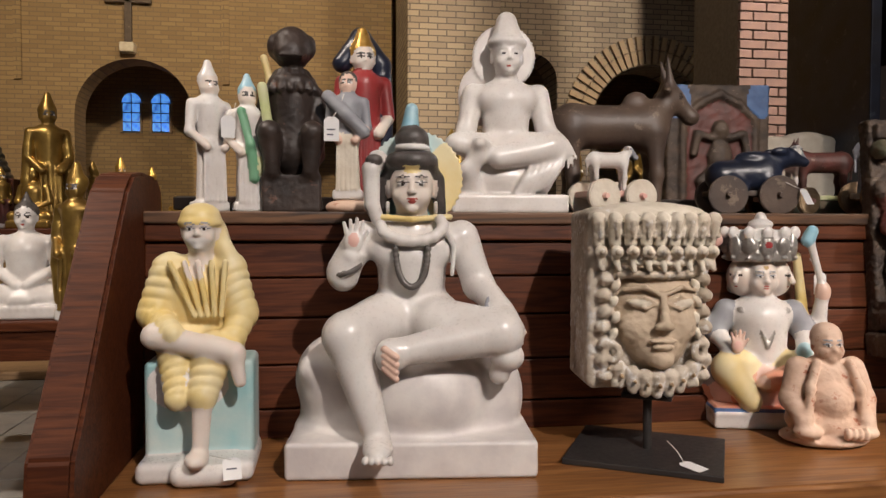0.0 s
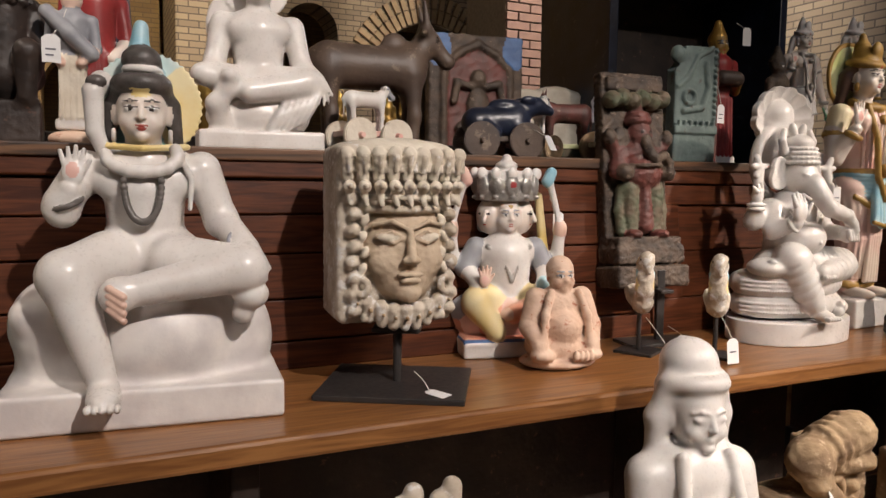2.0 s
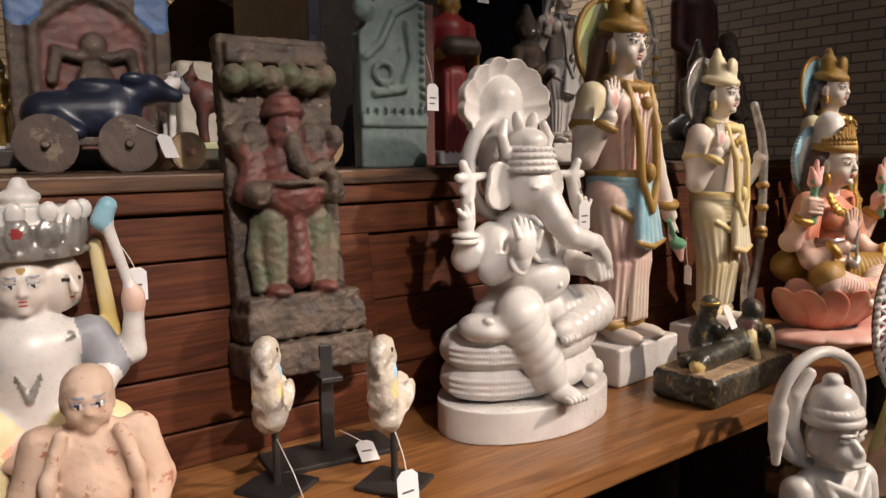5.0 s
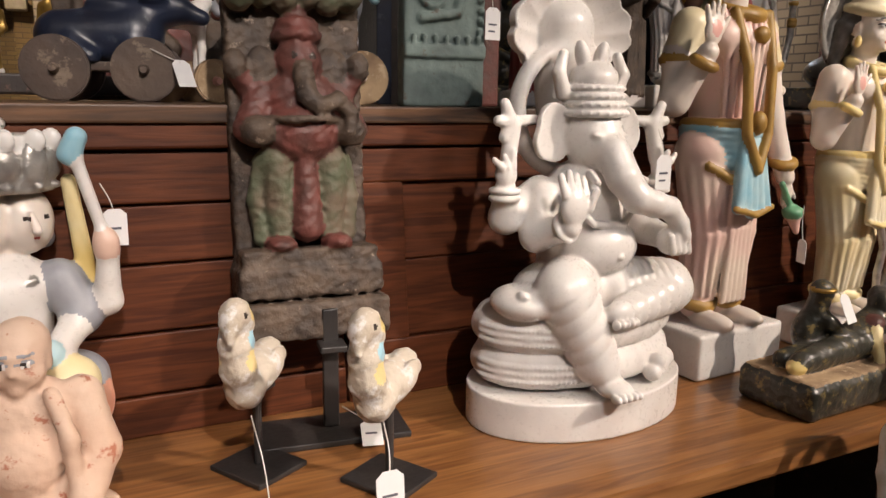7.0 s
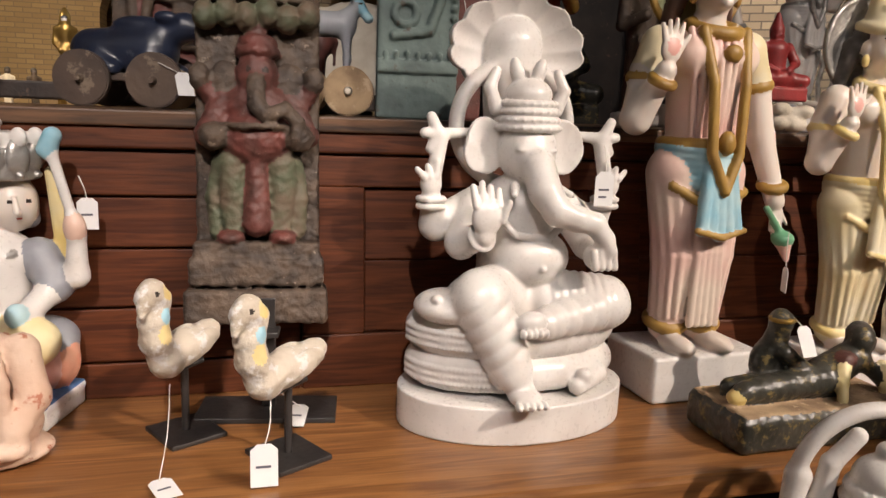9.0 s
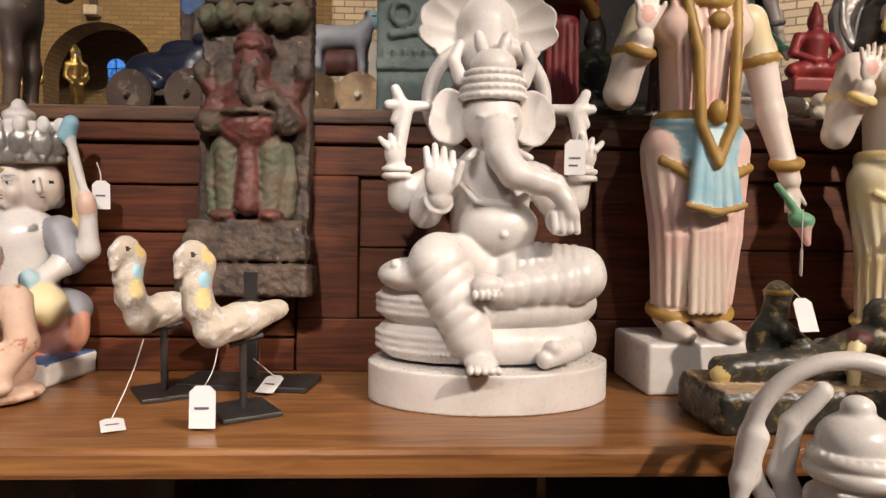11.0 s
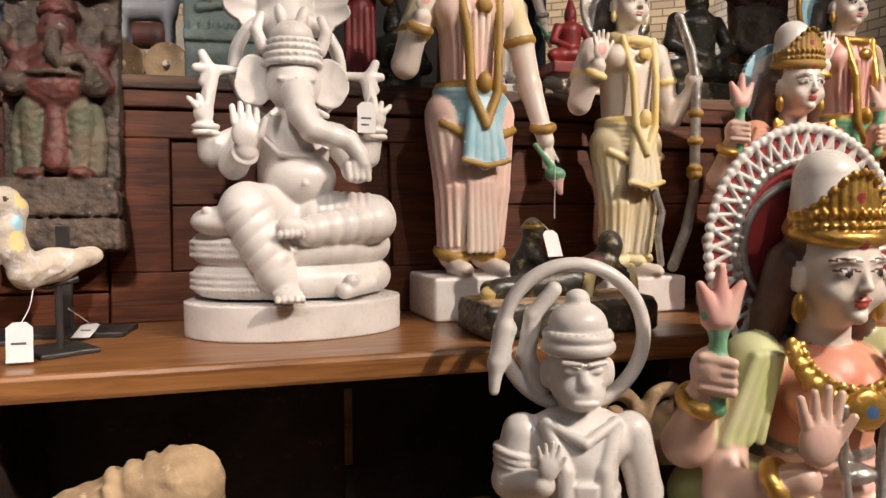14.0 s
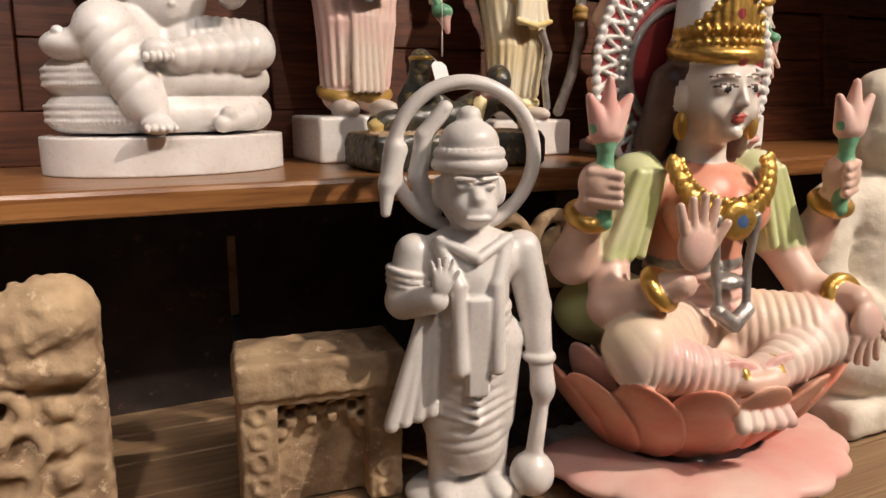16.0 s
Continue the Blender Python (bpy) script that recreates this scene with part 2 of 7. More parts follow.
def tube(bm, a, b, r1, r2=None, seg=12):
    a, b = Vector(a), Vector(b)
    d = b - a
    m = Matrix.Translation((a + b) / 2) @ d.to_track_quat("Z", "Y").to_matrix().to_4x4()
    bmesh.ops.create_cone(bm, cap_ends=True, segments=seg, radius1=r1, radius2=r1 if r2 is None else r2, depth=d.length, matrix=m)
    return bm


def string_tube(name, pts, r, mat, parent=None):
    cu = bpy.data.curves.new(name, "CURVE")
    cu.dimensions, cu.bevel_depth, cu.bevel_resolution = "3D", r, 1
    sp = cu.splines.new("BEZIER")
    sp.bezier_points.add(len(pts) - 1)
    for bp_, p in zip(sp.bezier_points, pts):
        bp_.co, bp_.handle_left_type, bp_.handle_right_type = p, "AUTO", "AUTO"
    cu.materials.append(M[mat])
    tmp = bpy.data.objects.new(name, cu)
    me = bpy.data.meshes.new_from_object(tmp)
    bpy.data.objects.remove(tmp)
    return place(new(name, me), None, parent)


# ---- carved figures: one blended solid each ----
class Figure:
    def __init__(self, voxel=0.004, blend=0.010):
        self.voxel, self.blend, self.prims, self.mats, self.paints, self.rough = voxel, blend, [], [], [], None

    def slot(self, mat):
        if mat not in self.mats:
            self.mats.append(mat)
        return self.mats.index(mat)

    def add(self, lo, hi, fn, mat, k):
        self.prims.append((np.array(lo, float), np.array(hi, float), fn, self.slot(mat), self.blend if k is None else k))
        return self

    def ell(self, mat, x, y, z, rx, ry=None, rz=None, k=None, tilt=(0, 0, 0), cut=False):
        r = np.array((rx, ry or rx, rz or rx), float)
        rot = np.array(Euler([radians(a) for a in tilt]).to_matrix())
        c = np.array((x, y, z))

        def fn(p):
            q = (p - c) @ rot
            k0 = np.linalg.norm(q / r, axis=-1)
            k1 = np.linalg.norm(q / r**2, axis=-1) + 1e-9
            d = k0 * (k0 - 1) / k1
            return -d if cut else d
        fn.cut = cut
        m = r.max() if any(tilt) else r
        return self.add(c - m, c + m, fn, mat, k)

    def cap(self, mat, a, b, r1, r2=None, k=None, ribs=0, deep=0.0045):
        a, b, r2 = np.array(a, float), np.array(b, float), r1 if r2 is None else r2
        ab = b - a

        def fn(p):
            t = np.clip(((p - a) @ ab) / (ab @ ab + 1e-12), 0, 1)
            d = np.linalg.norm(p - a - t[..., None] * ab, axis=-1) - (r1 + (r2 - r1) * t)
            if ribs:
                d = d - deep * (np.abs(np.sin(np.pi * (t * ribs + (p[..., 0] - a[0]) * 9 + (p[..., 2] - a[2]) * 5))) - 0.5)
            return d
        fn.cut = False
        m = max(r1, r2) + (deep if ribs else 0)
        return self.add(np.minimum(a, b) - m, np.maximum(a, b) + m, fn, mat, k)

    def chain(self, mat, pts, r1, r2=None, k=None):
        r2 = r1 if r2 is None else r2
        n = len(pts) - 1
        for i in range(n):
            self.cap(mat, pts[i], pts[i + 1], r1 + (r2 - r1) * i / n, r1 + (r2 - r1) * (i + 1) / n, k)
        return self

    def box(self, mat, x, y, z, hx, hy, hz, r=0.006, k=None, tilt=(0, 0, 0), cut=False):
        c, h = np.array((x, y, z)), np.array((hx, hy, hz)) - r
        rot = np.array(Euler([radians(a) for a in tilt]).to_matrix())

        def fn(p):
            q = np.abs((p - c) @ rot) - h
            d = np.linalg.norm(np.maximum(q, 0), axis=-1) + np.minimum(q.max(-1), 0) - r
            return -d if cut else d
        fn.cut = cut
        m = np.linalg.norm((hx, hy, hz)) if any(tilt) else np.array((hx, hy, hz))
        return self.add(c - m, c + m, fn, mat, k)

    def ring(self, mat, x, y, z, R, r, tilt=(0, 0, 0), k=None, flat=1.0):
        c = np.array((x, y, z))
        rot = np.array(Euler([radians(a) for a in tilt]).to_matrix())

        def fn(p):
            q = (p - c) @ rot
            return np.hypot(np.hypot(q[..., 0], q[..., 1]) - R, q[..., 2] / flat) - r
        fn.cut = False
        m = R + r * max(1, flat)
        return self.add(c - m, c + m, fn, mat, k)

    def disc(self, mat, x, y, z, R, thick, tilt=(90, 0, 0), k=None, scale=1.0, teeth=0):
        c = np.array((x, y, z))
        rot = np.array(Euler([radians(a) for a in tilt]).to_matrix())

        def fn(p):
            q = (p - c) @ rot
            rr = np.hypot(q[..., 0], q[..., 1] * scale)
            if teeth:
                rr = rr + 0.004 * np.abs(np.sin(np.arctan2(q[..., 1], q[..., 0]) * teeth / 2))
            return np.maximum(rr - R, np.abs(q[..., 2]) - thick)
        fn.cut = False
        m = R / min(1, scale) + thick
        return self.add(c - m, c + m, fn, mat, 0.003 if k is None else k)

    def fan(self, mat, x, y, z, R, high, thick, lobes, bowl, k=0.003):
        """A scalloped, fluted shell that opens upwards and cups towards -y."""
        c = np.array((x, y, z))

        def fn(p):
            q = p - c
            u, w = q[..., 0] / R, q[..., 2] / high
            rr, a = np.hypot(u, w), np.arctan2(w, u)
            wave = np.abs(np.sin((a + 0.35) * lobes / 2))
            edge = (rr / (1 - 0.4 * np.clip(-np.sin(a), 0, 1)) - 0.93 - 0.07 * wave) * min(R, high)
            mid = -bowl * rr ** 2 + 0.0045 * wave * np.clip(rr * 1.4 - 0.3, 0, 1)
            return np.maximum(edge, np.abs(q[..., 1] - mid) - thick)
        fn.cut = False
        m = np.array((R, bowl + thick, high))
        return self.add(c - m, c + m, fn, mat, k)

    def paint(self, mat, x, y, z, rx, ry=None, rz=None):
        self.paints.append((np.array((x, y, z)), np.array((rx, ry or rx, rz or rx)), self.slot(mat)))
        return self

    def carve(self, amount, size, seed=0):
        self.rough = (amount, size, seed)
        return self

    def mesh(self, name):
        h = self.voxel
        add = [p for p in self.prims if not p[2].cut]
        lo = np.min([p[0] for p in add], 0) - 3 * h
        hi = np.max([p[1] for p in add], 0) + 3 * h
        lo[2] = max(lo[2], -2.5 * h)
        n = np.ceil((hi - lo) / h).astype(int) + 1
        field = np.full(n, 0.05, np.float32)
        ids = np.zeros(n, np.int16)
        for a, b, fn, mi, k in self.prims:
            i0 = np.clip(np.floor((a - lo - k - 3 * h) / h).astype(int), 0, n)
            i1 = np.clip(np.ceil((b - lo + k + 3 * h) / h).astype(int) + 1, 0, n)
            if (i1 <= i0).any():
                continue
            g = np.stack(np.meshgrid(*[lo[j] + h * np.arange(i0[j], i1[j]) for j in range(3)], indexing="ij"), -1)
            d = fn(g).astype(np.float32)
            s = tuple(slice(i0[j], i1[j]) for j in range(3))
            old = field[s]
            if fn.cut:
                ids[s] = np.where(d > old, mi, ids[s])
                field[s] = np.maximum(old, d)
                continue
            ids[s] = np.where(d < old, mi, ids[s])
            q = np.maximum(k - np.abs(old - d), 0) / max(k, 1e-6)
            field[s] = np.minimum(old, d) - q * q * k * 0.25
        for c, r, mi in self.paints:
            i0 = np.clip(np.floor((c - r - lo) / h).astype(int), 0, n)
            i1 = np.clip(np.ceil((c + r - lo) / h).astype(int) + 1, 0, n)
            if (i1 <= i0).any():
                continue
            g = np.stack(np.meshgrid(*[lo[j] + h * np.arange(i0[j], i1[j]) for j in range(3)], indexing="ij"), -1)
            s = tuple(slice(i0[j], i1[j]) for j in range(3))
            ids[s] = np.where((((g - c) / r) ** 2).sum(-1) < 1, mi, ids[s])
        zs = lo[2] + h * np.arange(n[2])
        field = np.maximum(field, -zs[None, None, :].astype(np.float32))
        if self.rough:
            amount, size, seed = self.rough
            g = np.stack(np.meshgrid(*[lo[j] + h * np.arange(n[j]) for j in range(3)], indexing="ij"), -1) / size
            w = np.zeros(n, np.float32)
            for o, (f1, f2) in enumerate(((1.0, 1.3), (2.3, 1.9), (4.7, 5.1))):
                a1 = np.sin(g[..., 0] * f1 + 2 * np.sin(g[..., 2] * f2 * 0.7 + seed) + o)
                a2 = np.sin(g[..., 2] * f2 + 2 * np.sin(g[..., 1] * f1 + g[..., 0] * 0.6 + seed * 2) + 2 * o)
                w += (a1 * a2 / (o + 1)).astype(np.float32)
            field += amount * w
        inside = field < 0
        corner = np.zeros(n - 1, np.int8)
        for dx in (0, 1):
            for dy in (0, 1):
                for dz in (0, 1):
                    corner += inside[dx:n[0] - 1 + dx, dy:n[1] - 1 + dy, dz:n[2] - 1 + dz]
        cells = np.argwhere((corner > 0) & (corner < 8))
        index = np.full(n - 1, -1, np.int32)
        index[tuple(cells.T)] = np.arange(len(cells))
        total, count = np.zeros((len(cells), 3)), np.zeros(len(cells))
        for axis in range(3):
            o1, o2 = [j for j in range(3) if j != axis]
            for u in (0, 1):
                for v in (0, 1):
                    off = np.zeros(3, int)
                    off[o1], off[o2] = u, v
                    p = cells + off
                    p2 = p.copy()
                    p2[:, axis] += 1
                    fa, fb = field[tuple(p.T)], field[tuple(p2.T)]
                    hit = (fa < 0) != (fb < 0)
                    t = np.where(hit, fa / np.where(fa == fb, 1, fa - fb), 0)
                    q = p.astype(float)
                    q[:, axis] += t
                    total += q * hit[:, None]
                    count += hit
        verts = lo + h * total / np.maximum(count, 1)[:, None]
        faces, fm = [], []
        for axis in range(3):
            o1, o2 = [j for j in range(3) if j != axis]
            sl = [slice(1, n[j] - 1) for j in range(3)]
            sl[axis] = slice(0, n[axis] - 1)
            sh = list(sl)
            sh[axis] = slice(1, n[axis])
            a, b = inside[tuple(sl)], inside[tuple(sh)]
            e = np.argwhere(a != b)
            if not len(e):
                continue
            flip = a[tuple(e.T)]
            e = e + np.array([0 if j == axis else 1 for j in range(3)])
            quad = []
            for u, v in ((0, 0), (-1, 0), (-1, -1), (0, -1)):
                c = e.copy()
                c[:, o1] += u
                c[:, o2] += v
                quad.append(index[tuple(c.T)])
            quad = np.stack(quad, -1)
            flip = flip if axis != 1 else ~flip
            quad = np.where(flip[:, None], quad, quad[:, ::-1])
            e2 = e.copy()
            e2[:, axis] += 1
            faces.append(quad)
            fm.append(np.where(inside[tuple(e.T)], ids[tuple(e.T)], ids[tuple(e2.T)]))
        faces, fm = np.concatenate(faces), np.concatenate(fm)
        ok = (faces >= 0).all(1)
        faces, fm = faces[ok], fm[ok]
        me = bpy.data.meshes.new(name)
        me.from_pydata(verts, [], faces.tolist())
        for k in self.mats:
            me.materials.append(M[k])
        me.polygons.foreach_set("material_index", fm.astype(np.int32))
        me.polygons.foreach_set("use_smooth", np.ones(len(faces), bool))
        me.update()
        return me

    def make(self, name, x, y, z, yaw, label, category="statue", group="", size=1.0, lean=0.0):
        ob = new(name, self.mesh(name))
        ob.matrix_basis = pose(x, y, z, lean, 0, yaw) @ Matrix.Diagonal((size, size, size, 1))
        return tagged(ob, label, category, group)


def face(s, x, y, z, r, skin="skin", hair="hair", lips=True, brow=True, h=1.25):
    """A head of radius r whose middle is at x, y, z and that looks towards -y."""
    thin = max(r * 0.022, s.voxel * 0.55)
    s.ell(skin, x, y, z + r * 0.1, r * 0.86, r * 0.95, r * (h - 0.1), k=0.004)
    s.ell(skin, x, y - r * 0.14, z - r * 0.50, r * 0.64, r * 0.70, r * 0.66, k=0.012)
    s.cap(skin, (x, y - r * 0.88, z + r * 0.22), (x, y - r * 1.04, z - r * 0.20), r * 0.07, r * 0.11, k=0.005)
    for d in (-1, 1):
        s.ell(skin, x + d * r * 0.09, y - r * 0.98, z - r * 0.22, r * 0.09, r * 0.09, r * 0.07, k=0.003)
        s.ell(skin, x + d * r * 0.42, y - r * 0.58, z - r * 0.36, r * 0.30, r * 0.28, r * 0.28, k=0.012)
        s.ell(skin, x + d * r * 0.36, y - r * 0.80, z + r * 0.10, r * 0.23, r * 0.12, r * 0.11, k=0.004)
        s.chain(skin, [(x + d * r * 0.14, y - r * 0.92, z + r * 0.32), (x + d * r * 0.38, y - r * 0.88, z + r * 0.39), (x + d * r * 0.62, y - r * 0.70, z + r * 0.30)], r * 0.05, k=0.004)
        s.ell(skin, x + d * r * 0.88, y + r * 0.05, z - r * 0.08, r * 0.11, r * 0.20, r * 0.36, k=0.004)
        if brow:
            s.paint("marble", x + d * r * 0.36, y - r * 0.92, z + r * 0.09, r * 0.20, r * 0.25, max(r * 0.075, s.voxel))
            s.paint("eye", x + d * r * 0.36, y - r * 0.92, z + r * 0.10, r * 0.085, r * 0.25, max(r * 0.085, s.voxel))
            for i in range(5):
                f = (i - 2) / 2
                s.paint(hair, x + d * r * (0.36 + 0.2 * f), y - r * 0.9, z + r * (0.185 - 0.05 * f * f), r * 0.07, r * 0.3, thin)
                s.paint(hair, x + d * r * (0.38 + 0.22 * f), y - r * 0.88, z + r * (0.40 - 0.05 * f * f), r * 0.075, r * 0.35, thin)
    tone = "lip" if lips else skin
    s.ell(tone, x, y - r * 0.86, z - r * 0.49, r * 0.22, r * 0.09, r * 0.055, k=0.002)
    s.ell(tone, x, y - r * 0.84, z - r * 0.60, r * 0.17, r * 0.10, r * 0.06, k=0.002)
    s.ell(skin, x, y - r * 0.72, z - r * 0.86, r * 0.22, r * 0.2, r * 0.18, k=0.006)
    return s


def hand(s, mat, x, y, z, r, up=1, splay=0.25, lean=0.0, palm=None):
    """An open hand with four fingers and a thumb, fingers up (1) or down (-1)."""
    s.ell(mat, x, y, z, r * 0.85, r * 0.4, r * 1.0, k=0.004)
    for i in range(4):
        f = (i - 1.5) / 1.5
        s.cap(mat, (x + f * r * 0.6, y, z + up * r * 0.7), (x + f * r * (0.6 + splay), y + lean * r, z + up * r * (2.1 - 0.35 * abs(f - 0.2))), r * 0.23, r * 0.17, k=0.0015)
    s.cap(mat, (x + r * 0.7, y, z), (x + r * 1.25, y - r * 0.2, z + up * r * 0.95), r * 0.25, r * 0.18, k=0.002)
    if palm:
        s.paint(palm, x, y - r * 0.42, z + r * 0.2, r * 0.6, r * 0.3, r * 0.75)
    return s


def folds(s, mat, a, b, r1, r2, n, bulge, k=0.004):
    """Soft ring folds of cloth round a limb from a to b."""
    a, b = Vector(a), Vector(b)
    q = (b - a).to_track_quat("Z", "Y").to_euler()
    tilt = [math.degrees(v) for v in q]
    for i in range(n):
        t = (i + 0.5) / n
        p = a.lerp(b, t)
        s.ring(mat, p.x, p.y, p.z, (r1 + (r2 - r1) * t) - bulge * 0.4, bulge, tilt, k)
    return s


def tag(x, y, z, yaw=0, top=None, lines=2, lean=0.0, size=1.0, label="small white paper price tag on a string"):
    """A paper tag that hangs or lies at x, y, z, with its string tied to top."""
    t = thing("price_tag", pose(x, y, z, lean, 0, yaw), label, "price tag", "price tags")
    w, h = 0.016 * size, 0.026 * size
    bm = bmesh.new()
    vs = [bm.verts.new(v) for v in ((-w, 0, -h), (w, 0, -h), (w, 0, h * 0.72), (w * 0.5, 0, h), (-w * 0.5, 0, h), (-w, 0, h * 0.72))]
    f = bm.faces.new(vs)
    r = bmesh.ops.extrude_face_region(bm, geom=[f])
    bmesh.ops.translate(bm, verts=[v for v in r["geom"] if isinstance(v, bmesh.types.BMVert)], vec=(0, 0.0008, 0))
    part("card", bm, "paper", t)
    for i in range(lines):
        part("writing", boxed(-w * 0.6, w * (0.5 - 0.25 * i), -0.0009, -0.0003, -h * (0.05 + 0.42 * i) - 0.0016, -h * (0.05 + 0.42 * i) + 0.0016), "ink", t, "illegible pen writing")
    if top:
        inv = t.matrix_basis.inverted()
        a = inv @ Vector(top)
        string_tube("string", [(0, 0, h * 0.8), (a.x * 0.5 + 0.003, a.y * 0.5, a.z * 0.5 + h * 0.3), tuple(a)], 0.0009, "string", t)
    return t


# ---- the hall ----
def structure(name, bm, mat, label, smooth=False):
    return tagged(part(name, bm, mat, None, "", smooth), label, "", "", "structure")


def arched(x0, x1, z1, y0, thick, arches):
    """A wall along x with arched openings (middle, half width, height of the spring) that start at the floor."""
    pts = [(x0, 0)]
    for xc, half, spring in arches:
        pts.append((xc - half, 0))
        pts += [(xc - half * math.cos(math.pi * i / 20), spring + half * math.sin(math.pi * i / 20)) for i in range(21)]
        pts.append((xc + half, 0))
    pts += [(x1, 0), (x1, z1), (x0, z1)]
    bm = bmesh.new()
    f = bm.faces.new([bm.verts.new((x, y0, z)) for x, z in pts])
    r = bmesh.ops.extrude_face_region(bm, geom=[f])
    bmesh.ops.translate(bm, verts=[v for v in r["geom"] if isinstance(v, bmesh.types.BMVert)], vec=(0, thick, 0))
    bmesh.ops.recalc_face_normals(bm, faces=bm.faces)
    return bm


floor = structure("floor", boxed(-9, 9, -5, 14, -0.1, -0.012), "mortar", "grey tiled church floor with dark joints")
structure("wall_south", boxed(-9, 9, -5.2, -5, 0, 9), "wall_brick", "sandy brick church wall")
structure("wall_west", boxed(-9.2, -9, -5, 14, 0, 9), "wall_brick", "sandy brick church wall")
structure("wall_east", boxed(6.6, 6.9, -5, 14, 0, 9), "pier_brick", "grey-brown brick aisle wall")
structure("wall_apse", boxed(-9, 6.6, 13.2, 13.4, 0, 9), "wall_brick", "sandy brick wall of the niche")
structure("ceiling", boxed(-9.2, 6.9, -5.2, 14, 9, 9.2), "ceiling_plaster", "dim plastered ceiling")
structure("wall_north", arched(-9, 1.3, 9, 11.2, 0.5, [(-5.6, 0.8, 2.6), (-2.45, 0.82, 2.72), (0.35, 0.55, 2.3)]), "wall_brick", "sandy brick wall with round-arched niches")
structure("wall_arcade", arched(1.3, 6.6, 9, 9.6, 0.6, [(3.05, 0.36, 3.1), (4.75, 0.85, 2.5)]), "pier_brick", "brown brick arcade wall with round arches")
structure("pier_wall", boxed(1.22, 2.3, 8.2, 9.6, 0, 9, 0.02), "pier_brick", "square grey-brown brick pier")
for x in (-4.0, -1.15):
    structure("trim", boxed(x - 0.05, x + 0.05, 11.15, 11.2, 3.2, 9), "wall_brick", "shallow brick pilaster strip")

# ring of voussoirs round the arcade arch
ring_wall = structure("arch_trim", boxed(3.9, 3.95, 9.54, 9.6, 0, 2.5), "pier_brick", "brick arch ring")
for rr in (0.86, 1.06):
    me = None
    for i in range(30):
        a = math.pi * (i + 0.5) / 30
        if me is None:
            bm = boxed(0, 0.19, -0.05, 0.0, -0.038, 0.038, 0.006)
            me = bpy.data.meshes.new("voussoir")
            bm.to_mesh(me)
            bm.free()
            me.materials.append(M["brick_tan"])
        v = new("voussoir", me)
        v.parent = ring_wall
        v.matrix_basis = pose(4.75 + rr * math.cos(a), 9.6, 2.5 + rr * math.sin(a), 0, -math.degrees(a), 0)

# the purple-red pillar, brick by brick
pillar = structure("pillar", boxed(3.37, 4.03, 5.03, 5.7, 0, 9), "mortar", "purple-red brick pillar with pale joints")
half_bricks = []
for w in (0.205, 0.10):
    bm = boxed(-w / 2, w / 2, -0.02, 0.02, -0.03, 0.03, 0.004)
    me = bpy.data.meshes.new("brick")
    bm.to_mesh(me)
    bm.free()
    me.materials.append(M["brick_red"])
    half_bricks.append(me)
for r in range(52):
    z = 1.25 + r * 0.07
    for i in range(4):
        b = new("brick", half_bricks[0])
        x = 3.37 + 0.105 + i * 0.215 - (0.105 if r % 2 else 0)
        if x < 3.44:
            b.data = half_bricks[1]
            x = 3.42
        b.parent = pillar
        b.matrix_basis = pose(x, 5.02, z, 0, 0, random.uniform(-0.6, 0.6))

# windows
def stained(name, x, y, z, half, high, glass, label, turn=0):
    w = tagged(place(new(name), pose(x, y, z, 0, 0, turn)), label, "window", "", "structure")
    bm = bmesh.new()
    n = 8
    pts = [(-half, 0), (half, 0), (half, high)] + [(half * math.cos(math.pi * i / n), high + half * 1.1 * math.sin(math.pi * i / n)) for i in range(1, n)] + [(-half, high)]
    bm.faces.new([bm.verts.new((a, 0, b)) for a, b in pts])
    part("pane", bm, glass, w)
    for a in (-half - 0.02, half - 0.02):
        part("frame", boxed(a, a + 0.04, -0.04, 0.02, -0.02, high), "brick_tan", w)
    for b in (0.0, high * 0.33, high * 0.66, high):
        part("bar", boxed(-half, half, -0.02, 0.0, b - 0.008, b + 0.008), "black", w)
    part("bar", boxed(-0.006, 0.006, -0.02, 0.0, 0, high + half), "black", w)
    return w


stained("window_1", -2.98, 13.18, 2.72, 0.16, 0.48, "glass_blue", "small pointed window of blue stained glass")
stained("window_2", -2.5, 13.18, 2.72, 0.16, 0.48, "glass_blue", "small pointed window of blue stained glass")
stained("window_3", 5.35, 6.6, 2.95, 0.17, 1.8, "glass_day", "tall daylit window of pale stained glass", -35)
aisle = structure("wall_aisle", boxed(-0.3, 1.9, 0, 0.2, 0, 9), "pier_brick", "grey-brown brick aisle wall")
aisle.matrix_basis = pose(4.75, 7.02, 0, 0, 0, -35)

crucifix = thing("crucifix", pose(-2.5, 11.1, 3.6), "wooden cross on a stone bracket on the brick wall", "crucifix")
part("bracket", boxed(-0.1, 0.1, -0.1, 0.1, 0.0, 0.14, 0.02), "chalk", crucifix, "pale stone bracket")
part("upright", boxed(-0.05, 0.05, 0.0, 0.06, 0.14, 1.1, 0.008), "bullwood", crucifix)
part("crossbar", boxed(-0.32, 0.32, 0.0, 0.06, 0.72, 0.82, 0.008), "bullwood", crucifix)

